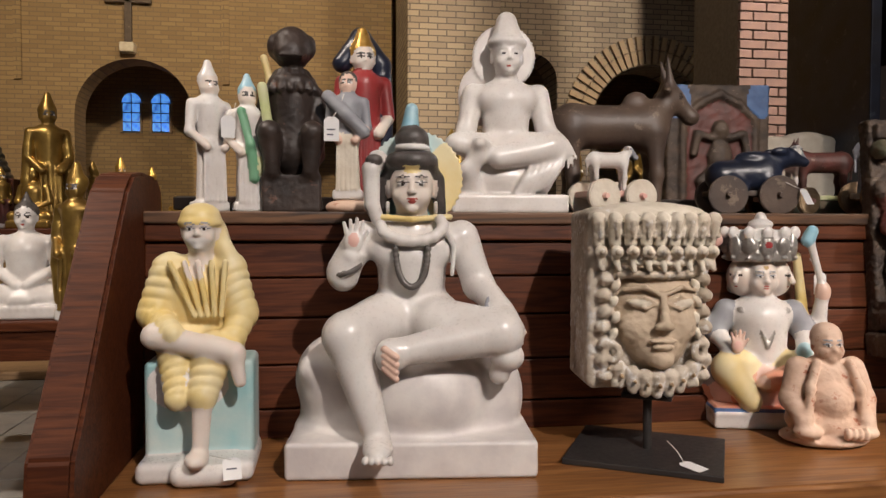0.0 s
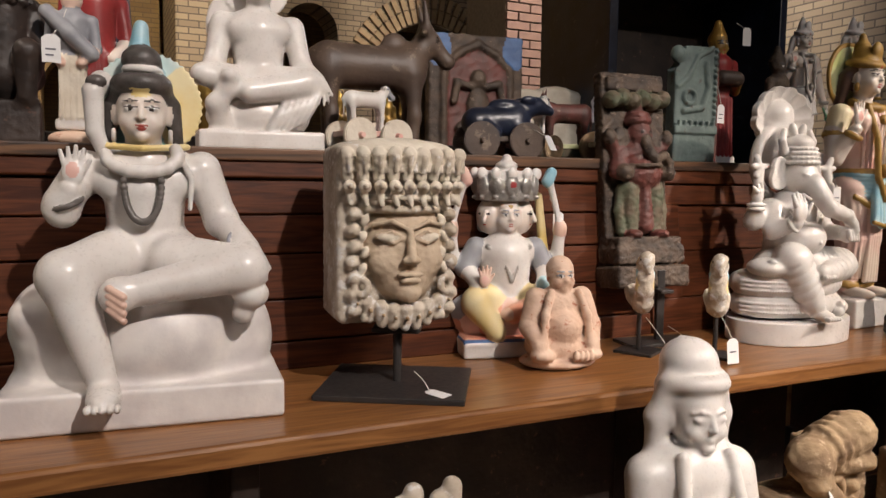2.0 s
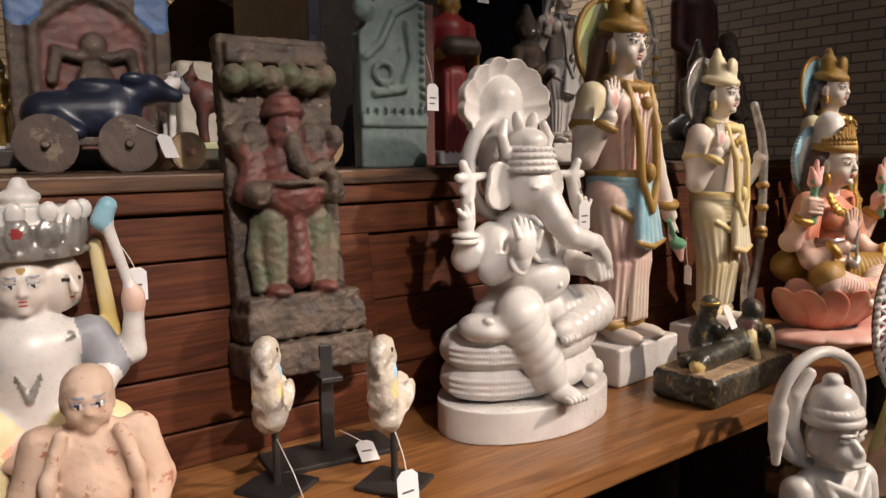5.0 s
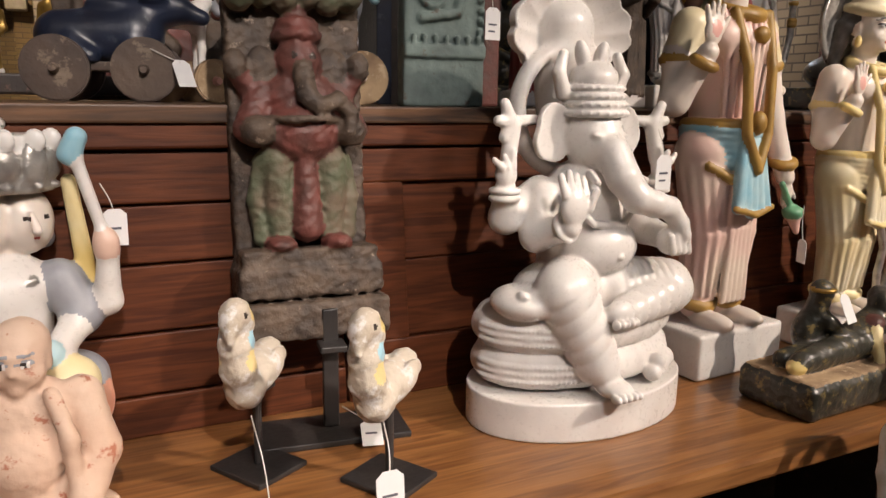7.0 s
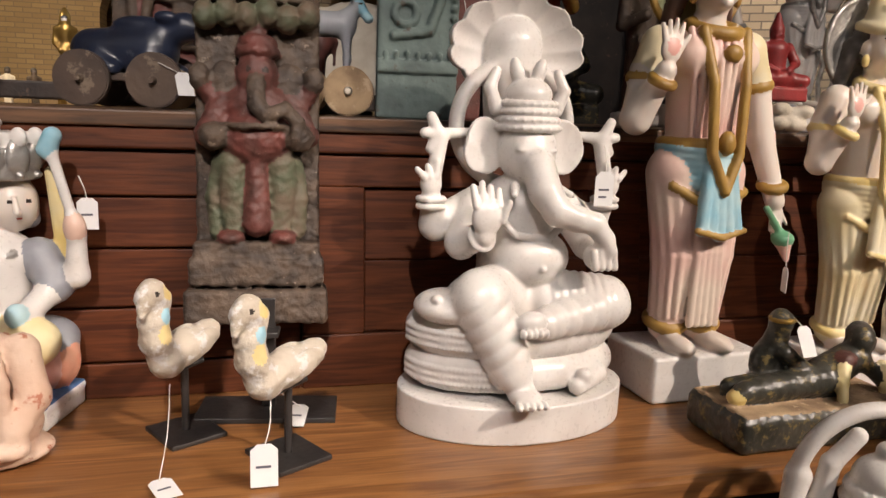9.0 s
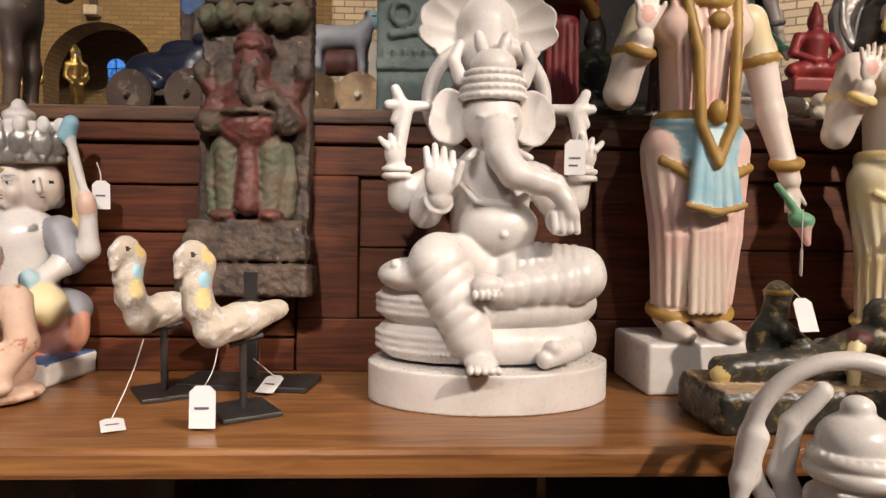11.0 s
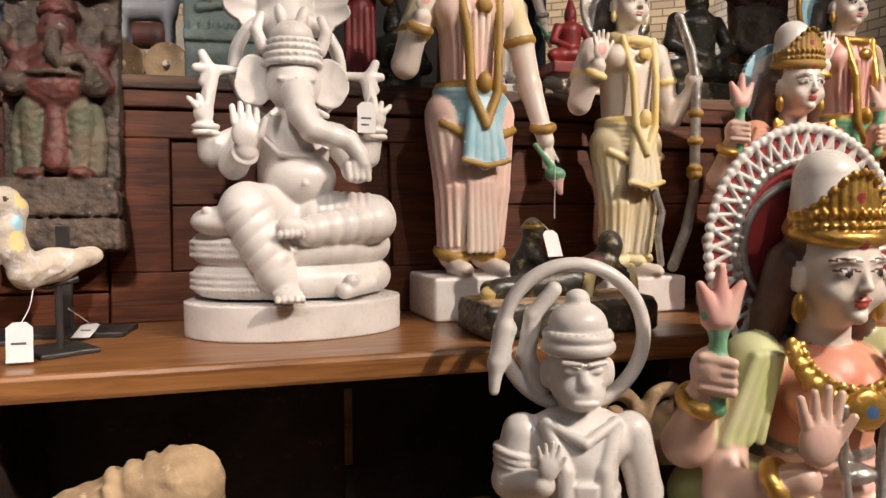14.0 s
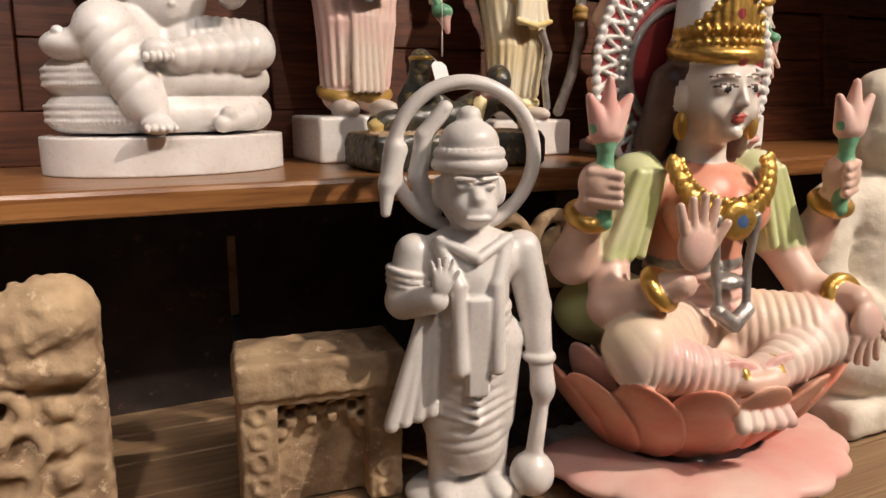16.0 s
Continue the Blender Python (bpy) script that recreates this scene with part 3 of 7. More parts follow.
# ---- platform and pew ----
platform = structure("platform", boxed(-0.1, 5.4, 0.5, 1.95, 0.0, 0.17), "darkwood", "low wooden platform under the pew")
bm0 = boxed(-0.0, 5.5, -0.06, 0.06, 0, 0.03, 0.003)
plank_mesh = bpy.data.meshes.new("plank")
bm0.to_mesh(plank_mesh)
bm0.free()
plank_mesh.materials.append(M["planks"])
for i in range(12):
    p = new("plank", plank_mesh)
    p.parent = platform
    p.matrix_basis = pose(-0.1, 0.56 + i * 0.124, 0.17)

pew = thing("pew", pose(0, 0, 0), "long dark oak church pew used as a display bench", "pew")
X0, X1 = -0.06, 5.2
part("seat", boxed(X0, X1, 1.06, 1.515, 0.658, 0.70, 0.008), "seat", pew, "orange-brown worn oak seat board")
BACK = pose(0, 1.50, 0.70, -7)
back = part("backrest", boxed(X0, X1, 0.016, 0.03, -0.02, 0.475, 0, BACK), "pew", pew)
for z0, z1 in ((0.0, 0.062), (0.066, 0.158), (0.162, 0.262), (0.266, 0.352), (0.356, 0.432)):
    part("board", boxed(X0, 1.86, 0, 0.02, z0, z1, 0.003, BACK), "pew", back)
part("rail", boxed(1.864, X1, -0.004, 0.02, 0.375, 0.432, 0.003, BACK), "pew", back)
part("rail", boxed(1.864, X1, -0.004, 0.02, 0.0, 0.10, 0.003, BACK), "pew", back)
for i in range(7):
    x = 1.864 if i == 0 else 2.44 + (i - 1) * 0.56
    w = 0.115 if i == 0 else 0.11
    part("stile", boxed(x, x + w, -0.004, 0.02, 0.10, 0.375, 0.003, BACK), "pew", back)
    part("panel", boxed(x + w + 0.002, x + w + 0.448, 0.010, 0.02, 0.102, 0.236, 0.002, BACK), "pew", back)
    part("panel", boxed(x + w + 0.002, x + w + 0.448, 0.010, 0.02, 0.239, 0.373, 0.002, BACK), "pew", back)
part("moulding", boxed(X0, X1, -0.014, 0.02, 0.436, 0.478, 0.004, BACK), "pew", pew)
part("ledge", boxed(X0, 2.38, 1.535, 2.02, 1.172, 1.20, 0.004), "ledge", pew, "rough dark-grained oak ledge along the top")
part("ledge", boxed(2.385, X1, 1.54, 2.02, 1.170, 1.198, 0.004), "ledge", pew)
part("rear_board", boxed(X0, X1, 1.98, 2.01, 0.2, 1.17), "pew", pew)
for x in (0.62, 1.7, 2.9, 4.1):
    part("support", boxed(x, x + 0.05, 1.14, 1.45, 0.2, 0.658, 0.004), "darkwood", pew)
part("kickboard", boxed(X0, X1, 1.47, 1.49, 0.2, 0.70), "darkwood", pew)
bm = bmesh.new()
prof = [(1.075, 0.2), (1.07, 0.74), (1.08, 0.80), (1.13, 0.86), (1.22, 0.98), (1.33, 1.13), (1.42, 1.24), (1.47, 1.275), (1.56, 1.285), (1.68, 1.28), (1.72, 1.25), (1.72, 0.2)]
f = bm.faces.new([bm.verts.new((-0.135, a, b)) for a, b in prof])
r = bmesh.ops.extrude_face_region(bm, geom=[f])
bmesh.ops.translate(bm, verts=[v for v in r["geom"] if isinstance(v, bmesh.types.BMVert)], vec=(0.075, 0, 0))
bmesh.ops.recalc_face_normals(bm, faces=bm.faces)
bmesh.ops.bevel(bm, geom=bm.edges[:], offset=0.007, segments=2, affect="EDGES")
part("end_panel", bm, "pew", pew, "thick curved oak bench end with a rounded edge")
part("foot_panel", boxed(-0.145, -0.05, 1.065, 1.725, 0.2, 0.40, 0.006), "pew", pew)
slip = thing("iron_bracket", pose(2.32, 1.40, 0.40), "pale metal strip under the pew seat", "bracket")
part("strip", boxed(-0.008, 0.008, 0, 0.004, 0.0, 0.16, 0.001), "umber", slip)
part("foot", boxed(-0.008, 0.008, -0.02, 0.004, -0.2, 0.0, 0.001), "black", slip)

# floor pieces
tile_bm = boxed(0.004, 0.246, 0.004, 0.246, -0.012, 0.0, 0.002)
tile_mesh = bpy.data.meshes.new("tile")
tile_bm.to_mesh(tile_mesh)
tile_bm.free()
tile_mesh.materials.append(M["tile"])
for i in range(12):
    for j in range(22):
        t = new("tile", tile_mesh)
        t.parent = floor
        t.matrix_basis = pose(-3.2 + 0.25 * i, 0.2 + 0.25 * j, 0)
structure("floor_step", boxed(-6, -0.5, 5.7, 9.5, 0.0, 0.06, 0.01), "planks", "low wooden floor boards beyond the tiles")


# ---- figures on the seat ----
def yellow_sage():
    s = Figure(0.0026, 0.010)
    s.box("marble", 0, 0.0, 0.02, 0.105, 0.09, 0.02, 0.015)
    s.box("marble", 0.02, -0.07, 0.02, 0.06, 0.05, 0.02, 0.02)
    s.box("teal_base", 0, 0.03, 0.125, 0.10, 0.06, 0.09, 0.012)
    s.paint("marble", -0.02, -0.03, 0.17, 0.075, 0.05, 0.05)
    s.ell("yellow", -0.005, 0.02, 0.24, 0.085, 0.065, 0.05)
    s.ell("yellow", -0.005, 0.025, 0.335, 0.066, 0.05, 0.085)
    for d in (-1, 1):
        s.cap("yellow", (d * 0.055 - 0.005, 0.02, 0.385), (d * 0.082 - 0.005, 0.0, 0.30), 0.034, 0.03, ribs=5, deep=0.003)
    s.cap("yellow", (0.078, 0.0, 0.30), (0.052, -0.06, 0.225), 0.028, 0.02, ribs=5, deep=0.003)
    s.cap("yellow", (-0.086, 0.0, 0.30), (-0.04, -0.06, 0.27), 0.028, 0.02, ribs=5, deep=0.003)
    s.cap("skin", (-0.075, -0.045, 0.265), (0.07, -0.075, 0.235), 0.025, 0.021, k=0.004)
    s.cap("skin", (0.07, -0.075, 0.235), (0.082, -0.085, 0.185), 0.017, 0.011)
    s.cap("yellow", (0.03, -0.04, 0.235), (0.015, -0.08, 0.16), 0.038, 0.026, ribs=5, deep=0.003)
    s.cap("yellow", (-0.04, -0.03, 0.225), (-0.03, -0.075, 0.155), 0.034, 0.022, ribs=5, deep=0.003)
    s.cap("skin", (0.015, -0.08, 0.17), (0.012, -0.095, 0.06), 0.019, 0.014)
    s.ell("skin", 0.008, -0.11, 0.052, 0.020, 0.034, 0.014)
    for i in range(5):
        s.cap("yellow", (-0.05 + i * 0.025, -0.028, 0.40), (-0.005 + i * 0.012, -0.035, 0.30), 0.006, 0.005, k=0.004)
    s.paint("skin", -0.004, -0.04, 0.40, 0.022, 0.04, 0.035)
    s.cap("skin", (0, 0.01, 0.40), (0, 0.0, 0.44), 0.022)
    face(s, 0, 0.0, 0.46, 0.036, "skin", "grey", True)
    s.paint("marble", 0, -0.03, 0.432, 0.03, 0.03, 0.016)
    s.ell("yellow", 0, 0.008, 0.487, 0.037, 0.04, 0.026, k=0.004)
    s.ring("yellow", 0, 0.004, 0.475, 0.034, 0.007)
    s.chain("yellow", [(0.03, 0.02, 0.46), (0.045, 0.01, 0.42), (0.065, 0.01, 0.39), (0.075, 0.02, 0.33)], 0.018, 0.012)
    return s


def seated_ascetic():
    s = Figure(0.0026, 0.014)
    s.box("marble_grey", 0, 0.02, 0.035, 0.235, 0.13, 0.035, 0.008)
    s.ell("marble_grey", -0.02, 0.05, 0.06, 0.21, 0.12, 0.17, k=0.02)
    s.ell("marble_grey", -0.15, 0.05, 0.16, 0.085, 0.10, 0.09, k=0.02)
    s.ell("marble_grey", 0.13, 0.06, 0.12, 0.10, 0.10, 0.12, k=0.02)
    s.ell("marble_grey", 0.02, -0.01, 0.14, 0.13, 0.09, 0.10, k=0.02)
    s.cap("marble_grey", (-0.19, -0.02, 0.19), (-0.05, 0.0, 0.2), 0.03, k=0.02)
    W = "marble"
    s.ell(W, 0.0, 0.03, 0.29, 0.10, 0.075, 0.06)
    s.cap(W, (0, 0.035, 0.30), (0.0, 0.03, 0.40), 0.064, 0.07)
    s.ell(W, 0.0, 0.03, 0.435, 0.098, 0.056, 0.055)
    s.ell(W, -0.042, 0.0, 0.425, 0.045, 0.03, 0.035)
    s.ell(W, 0.042, 0.0, 0.425, 0.045, 0.03, 0.035)
    s.cap(W, (-0.06, -0.02, 0.285), (-0.12, -0.09, 0.265), 0.052, 0.044)
    s.cap(W, (-0.12, -0.09, 0.265), (-0.065, -0.12, 0.085), 0.044, 0.024)
    s.ell(W, -0.062, -0.15, 0.07, 0.027, 0.05, 0.02)
    for i in range(5):
        s.ell(W, -0.082 + i * 0.011, -0.195, 0.064, 0.006, 0.012, 0.008, k=0.002)
    s.cap(W, (0.05, -0.03, 0.28), (0.165, -0.09, 0.27), 0.05, 0.042)
    s.cap(W, (0.165, -0.09, 0.27), (-0.02, -0.12, 0.24), 0.042, 0.026)
    s.ell(W, -0.04, -0.13, 0.235, 0.028, 0.02, 0.032)
    for i in range(4):
        s.cap("flesh", (-0.05, -0.145, 0.25 - i * 0.012), (-0.028, -0.152, 0.235 - i * 0.013), 0.006, k=0.001)
    s.cap(W, (0.10, 0.03, 0.445), (0.135, 0.03, 0.35), 0.036, 0.03)
    s.cap(W, (0.135, 0.03, 0.35), (0.175, -0.06, 0.305), 0.03, 0.022)
    s.cap(W, (-0.098, 0.03, 0.445), (-0.135, 0.0, 0.385), 0.034, 0.03)
    s.cap(W, (-0.135, 0.0, 0.37), (-0.118, -0.02, 0.41), 0.03, 0.02)
    s.ring("bead", -0.124, -0.015, 0.385, 0.024, 0.005, (15, -20, 0), k=0.001)
    hand(s, W, -0.112, -0.03, 0.438, 0.022, palm="pink")
    hand(s, W, 0.178, -0.085, 0.295, 0.026, up=-1, splay=0.1, lean=-0.3)
    s.ring("grey", 0.165, -0.05, 0.315, 0.023, 0.004, (50, 25, 0), k=0.001)
    s.ell(W, 0.178, -0.09, 0.225, 0.032, 0.03, 0.028, k=0.004)
    s.ring(W, 0.178, -0.09, 0.252, 0.024, 0.007, k=0.002)
    s.ell(W, 0.165, -0.08, 0.19, 0.02, 0.02, 0.02)
    s.cap(W, (0, 0.02, 0.46), (0, 0.01, 0.51), 0.034, 0.03)
    s.disc("teal_base", 0.008, 0.05, 0.565, 0.098, 0.006, teeth=44)
    s.paint("yellow", 0.075, 0.05, 0.55, 0.05, 0.03, 0.09)
    face(s, 0, 0.0, 0.545, 0.049, "skin", "hair")
    s.paint("yellow", 0, -0.05, 0.575, 0.018, 0.03, 0.006)
    s.paint("yellow", 0, -0.05, 0.583, 0.018, 0.03, 0.003)
    s.ell("hair", 0, 0.016, 0.58, 0.053, 0.048, 0.046, k=0.004)
    s.ring("hair", 0, 0.0, 0.595, 0.034, 0.018, k=0.006)
    s.ell("hair", 0, 0.012, 0.64, 0.034, 0.032, 0.028, k=0.004)
    s.ring("marble", 0, 0.008, 0.622, 0.028, 0.006, k=0.002)
    s.cap("sky_blue", (-0.005, 0.02, 0.65), (0.0, 0.02, 0.70), 0.02, 0.013, k=0.004)
    s.cap("sky_blue", (0.0, 0.03, 0.65), (0.028, 0.03, 0.62), 0.018, 0.012)
    for d in (-1, 1):
        s.cap("hair", (d * 0.05, 0.02, 0.56), (d * 0.06, 0.03, 0.48), 0.016, 0.01)
        s.ring(W, d * 0.047, -0.008, 0.505, 0.009, 0.004, (90, 0, 90), k=0.001)
    s.chain(W, [(-0.068, 0.02, 0.60), (-0.080, 0.0, 0.58), (-0.078, 0.0, 0.51), (-0.066, 0.0, 0.48)], 0.02, 0.013, k=0.003)
    s.ell("hair", -0.074, -0.004, 0.598, 0.017, 0.014, 0.012, k=0.003)
    for i in range(9):
        a = math.pi * (i / 8)
        s.cap(W, (-0.06 * math.cos(a), -0.028 - 0.016 * math.sin(a), 0.47 - 0.03 * math.sin(a)), (-0.06 * math.cos(a + 0.39), -0.028 - 0.016 * math.sin(a + 0.39), 0.47 - 0.03 * math.sin(a + 0.39)), 0.011, k=0.004)
    for i in range(29):
        a = math.pi * i / 28
        s.ell("bead", -0.031 * math.cos(a), -0.042 - 0.012 * math.sin(a), 0.445 - 0.092 * math.sin(a) ** 0.7, 0.0068, k=0.0005)
    s.chain("yellow", [(-0.075, 0.0, 0.487), (0.0, -0.03, 0.482), (0.075, 0.0, 0.487)], 0.006, k=0.001)
    s.chain("marble", [(0.06, -0.03, 0.47), (0.082, -0.025, 0.43), (0.078, -0.03, 0.375)], 0.007, 0.004, k=0.002)
    return s


def crowned_head():
    s = Figure(0.0029, 0.008)
    F = "stone_face"
    s.box("stone", -0.01, 0.045, 0.20, 0.122, 0.085, 0.18, 0.016)
    s.ell("chalk", 0, 0.03, 0.368, 0.118, 0.095, 0.03, k=0.02)
    s.ell(F, 0.005, -0.022, 0.178, 0.088, 0.062, 0.108, k=0.006)
    s.ell(F, 0.005, -0.04, 0.115, 0.058, 0.046, 0.055, k=0.012)
    for d in (-1, 1):
        x = 0.005
        s.ell(F, x + d * 0.042, -0.055, 0.148, 0.034, 0.026, 0.034, k=0.012)
        s.ell("chalk", x + d * 0.038, -0.076, 0.197, 0.026, 0.011, 0.0105, k=0.002)
        for lift in (0.012, -0.011):
            s.chain(F, [(x + d * 0.012, -0.082, 0.196), (x + d * 0.036, -0.085, 0.197 + lift), (x + d * 0.066, -0.068, 0.199)], 0.0036, k=0.002)
        s.chain(F, [(x + d * 0.010, -0.086, 0.216), (x + d * 0.036, -0.084, 0.229), (x + d * 0.07, -0.062, 0.221)], 0.0048, k=0.003)
        s.ell(F, x + d * 0.010, -0.097, 0.153, 0.010, 0.010, 0.008, k=0.003)
        for i in range(8):
            z = 0.05 + i * 0.032
            s.ell("stone", d * (0.098 + 0.005 * (i % 2)), -0.042, z, 0.017, 0.022, 0.014, tilt=(0, d * 30, 0), k=0.003)
            s.ell("chalk", d * (0.080 + 0.004 * (i % 2)), -0.055, z - 0.012, 0.008, 0.010, 0.013, tilt=(0, d * -25, 0), k=0.002)
        s.ring("stone", d * 0.088, -0.06, 0.098, 0.015, 0.007, (80, 0, d * 30), k=0.002)
    s.cap(F, (0.005, -0.083, 0.214), (0.005, -0.102, 0.156), 0.0065, 0.010, k=0.006)
    s.ell(F, 0.005, -0.089, 0.124, 0.029, 0.010, 0.006, k=0.0015)
    s.ell(F, 0.005, -0.088, 0.112, 0.022, 0.011, 0.007, k=0.0015)
    s.ell(F, 0.005, -0.074, 0.086, 0.026, 0.024, 0.02, k=0.008)
    for i in range(9):
        a = (i - 4) / 4
        x, y = a * 0.112, -0.052 - 0.036 * (1 - a * a)
        s.cap("chalk", (x, y + 0.01, 0.315), (x * 1.04, y - 0.004, 0.362), 0.012, 0.014, k=0.002)
        s.cap("stone", (x, y - 0.008, 0.325), (x * 1.03, y - 0.014, 0.355), 0.004, 0.006, k=0.001)
        s.cap("stone", (x + 0.013, y + 0.006, 0.35), (x + 0.013, y - 0.004, 0.328), 0.007, 0.004, k=0.002)
        s.ell("chalk", x, y - 0.008, 0.297, 0.013, 0.012, 0.013, k=0.002)
        s.ell("stone", x, y - 0.02, 0.297, 0.006, 0.006, 0.006, k=0.001)
        s.cap("chalk", (x, y, 0.283), (x + 0.004, y - 0.006, 0.262), 0.008, 0.005, k=0.002)
        s.cap("stone", (a * 0.098, -0.046 - 0.026 * (1 - a * a), 0.05 + 0.03 * a * a), (a * 0.094, -0.04 - 0.03 * (1 - a * a), 0.018 + 0.03 * a * a), 0.015, 0.011, k=0.003)
        s.ell("umber", a * 0.096, -0.064 - 0.026 * (1 - a * a), 0.036 + 0.03 * a * a, 0.004, 0.005, 0.004, k=0.001)
    s.ring("chalk", 0, 0.012, 0.276, 0.098, 0.006, k=0.002)
    s.ring("stone", 0, 0.015, 0.252, 0.094, 0.010, flat=0.8)
    s.carve(0.0009, 0.007, 1)
    return s


def four_faced():
    s = Figure(0.0026, 0.010)
    s.box("marble", 0, -0.03, 0.018, 0.115, 0.06, 0.018, 0.006)
    s.box("blue_card", 0, -0.03, 0.034, 0.113, 0.058, 0.004, 0.002)
    s.box("coral", -0.02, -0.02, 0.04, 0.09, 0.06, 0.006, 0.004)
    for i in range(7):
        a = math.pi * (0.05 + 0.15 * i)
        s.ell("pink" if i % 2 else "coral", -0.085 * math.cos(a), -0.05 * math.sin(a) + 0.0, 0.082, 0.042, 0.03, 0.048, k=0.004)
    s.ell("grey", 0.07, 0.0, 0.11, 0.05, 0.05, 0.035)
    s.ell("grey", -0.085, 0.0, 0.10, 0.05, 0.05, 0.035)
    s.cap("yellow", (0.03, -0.02, 0.12), (0.09, -0.06, 0.125), 0.04, 0.034)
    s.cap("yellow", (-0.03, -0.02, 0.12), (-0.08, -0.06, 0.125), 0.04, 0.034)
    s.cap("yellow", (-0.08, -0.06, 0.12), (-0.04, -0.085, 0.06), 0.034, 0.022)
    s.cap("coral", (0.085, -0.065, 0.12), (0.0, -0.085, 0.10), 0.03, 0.02)
    s.ell("flesh", -0.01, -0.09, 0.10, 0.022, 0.014, 0.013)
    s.cap("marble", (0, 0.0, 0.13), (0, 0.0, 0.22), 0.055, 0.06)
    s.ell("marble", 0, 0.0, 0.235, 0.075, 0.045, 0.035)
    for d in (-1, 1):
        s.cap("grey", (d * 0.07, 0, 0.24), (d * 0.095, -0.005, 0.195), 0.026, 0.025)
        s.cap("marble", (d * 0.095, -0.005, 0.195), (d * 0.075, -0.06, 0.16), 0.02, 0.016)
        s.cap("marble", (d * 0.09, 0.02, 0.20), (d * 0.125, 0.0, 0.21), 0.02, 0.016)
        s.cap("marble", (d * 0.125, 0.0, 0.21), (d * 0.13, -0.005, 0.27), 0.017, 0.013)
        s.ell("flesh", d * 0.13, -0.01, 0.285, 0.016, 0.014, 0.02)
        s.cap("marble", (d * 0.13, -0.01, 0.29), (d * 0.10, -0.01, 0.40), 0.007, 0.008)
        s.cap("pink" if d < 0 else "sky_blue", (d * 0.095, -0.01, 0.395), (d * 0.105, -0.01, 0.415), 0.013)
    hand(s, "flesh", -0.068, -0.08, 0.175, 0.016, palm="pink")
    s.ell("sky_blue", 0.072, -0.07, 0.165, 0.016, 0.016, 0.018, k=0.003)
    s.cap("yellow", (0.085, 0.02, 0.36), (0.10, 0.02, 0.23), 0.009, 0.012)
    s.chain("silver", [(-0.05, -0.03, 0.245), (0, -0.05, 0.215), (0.05, -0.03, 0.245)], 0.006, k=0.002)
    s.chain("silver", [(-0.02, -0.05, 0.22), (0, -0.058, 0.17), (0.02, -0.05, 0.22)], 0.005, k=0.002)
    s.cap("skin", (0, 0.0, 0.25), (0, 0, 0.28), 0.024)
    face(s, 0, -0.012, 0.315, 0.036, "skin", "grey")
    s.ell("skin", -0.036, 0.006, 0.314, 0.032, 0.034, 0.042, k=0.006)
    s.ell("skin", 0.036, 0.006, 0.314, 0.032, 0.034, 0.042, k=0.006)
    for d in (-1, 1):
        s.cap("skin", (d * 0.054, -0.026, 0.325), (d * 0.060, -0.030, 0.306), 0.004, 0.006, k=0.003)
        s.paint("eye", d * 0.050, -0.028, 0.320, 0.006, 0.012, 0.0028)
        s.paint("eye", d * 0.066, -0.014, 0.320, 0.005, 0.012, 0.0028)
        s.paint("lip", d * 0.056, -0.026, 0.294, 0.006, 0.012, 0.003)
        s.cap("grey", (d * 0.03, 0.02, 0.345), (d * 0.05, 0.02, 0.29), 0.02, 0.014, k=0.004)
    s.paint("ochre", 0, -0.048, 0.338, 0.006, 0.01, 0.006)
    s.disc("silver", 0, 0.004, 0.360, 0.072, 0.010, (0, 0, 0), scale=1.35, k=0.004)
    s.disc("silver", 0, 0.004, 0.380, 0.070, 0.014, (0, 0, 0), scale=1.35, k=0.004)
    s.disc("marble", 0, 0.004, 0.404, 0.066, 0.014, (0, 0, 0), scale=1.35, k=0.006)
    for i in range(7):
        a = math.pi * i / 6
        c, q = -math.cos(a), math.sin(a)
        tall = 0.026 if i % 2 else 0.020
        s.ell("silver", 0.071 * c, 0.004 - 0.053 * q, 0.384, 0.016, 0.008, tall, tilt=(0, 0, 60 * c), k=0.002)
        s.ell("marble", 0.074 * c, 0.004 - 0.054 * q, 0.412, 0.012, 0.007, 0.014, k=0.003)
        s.ell("silver", 0.074 * c, 0.004 - 0.056 * q, 0.358, 0.007, 0.006, 0.005, k=0.001)
    s.paint("red", 0, -0.055, 0.386, 0.007, 0.02, 0.007)
    s.ell("marble", 0, 0, 0.43, 0.026, 0.026, 0.012)
    s.ell("marble", 0, 0, 0.446, 0.011)
    return s


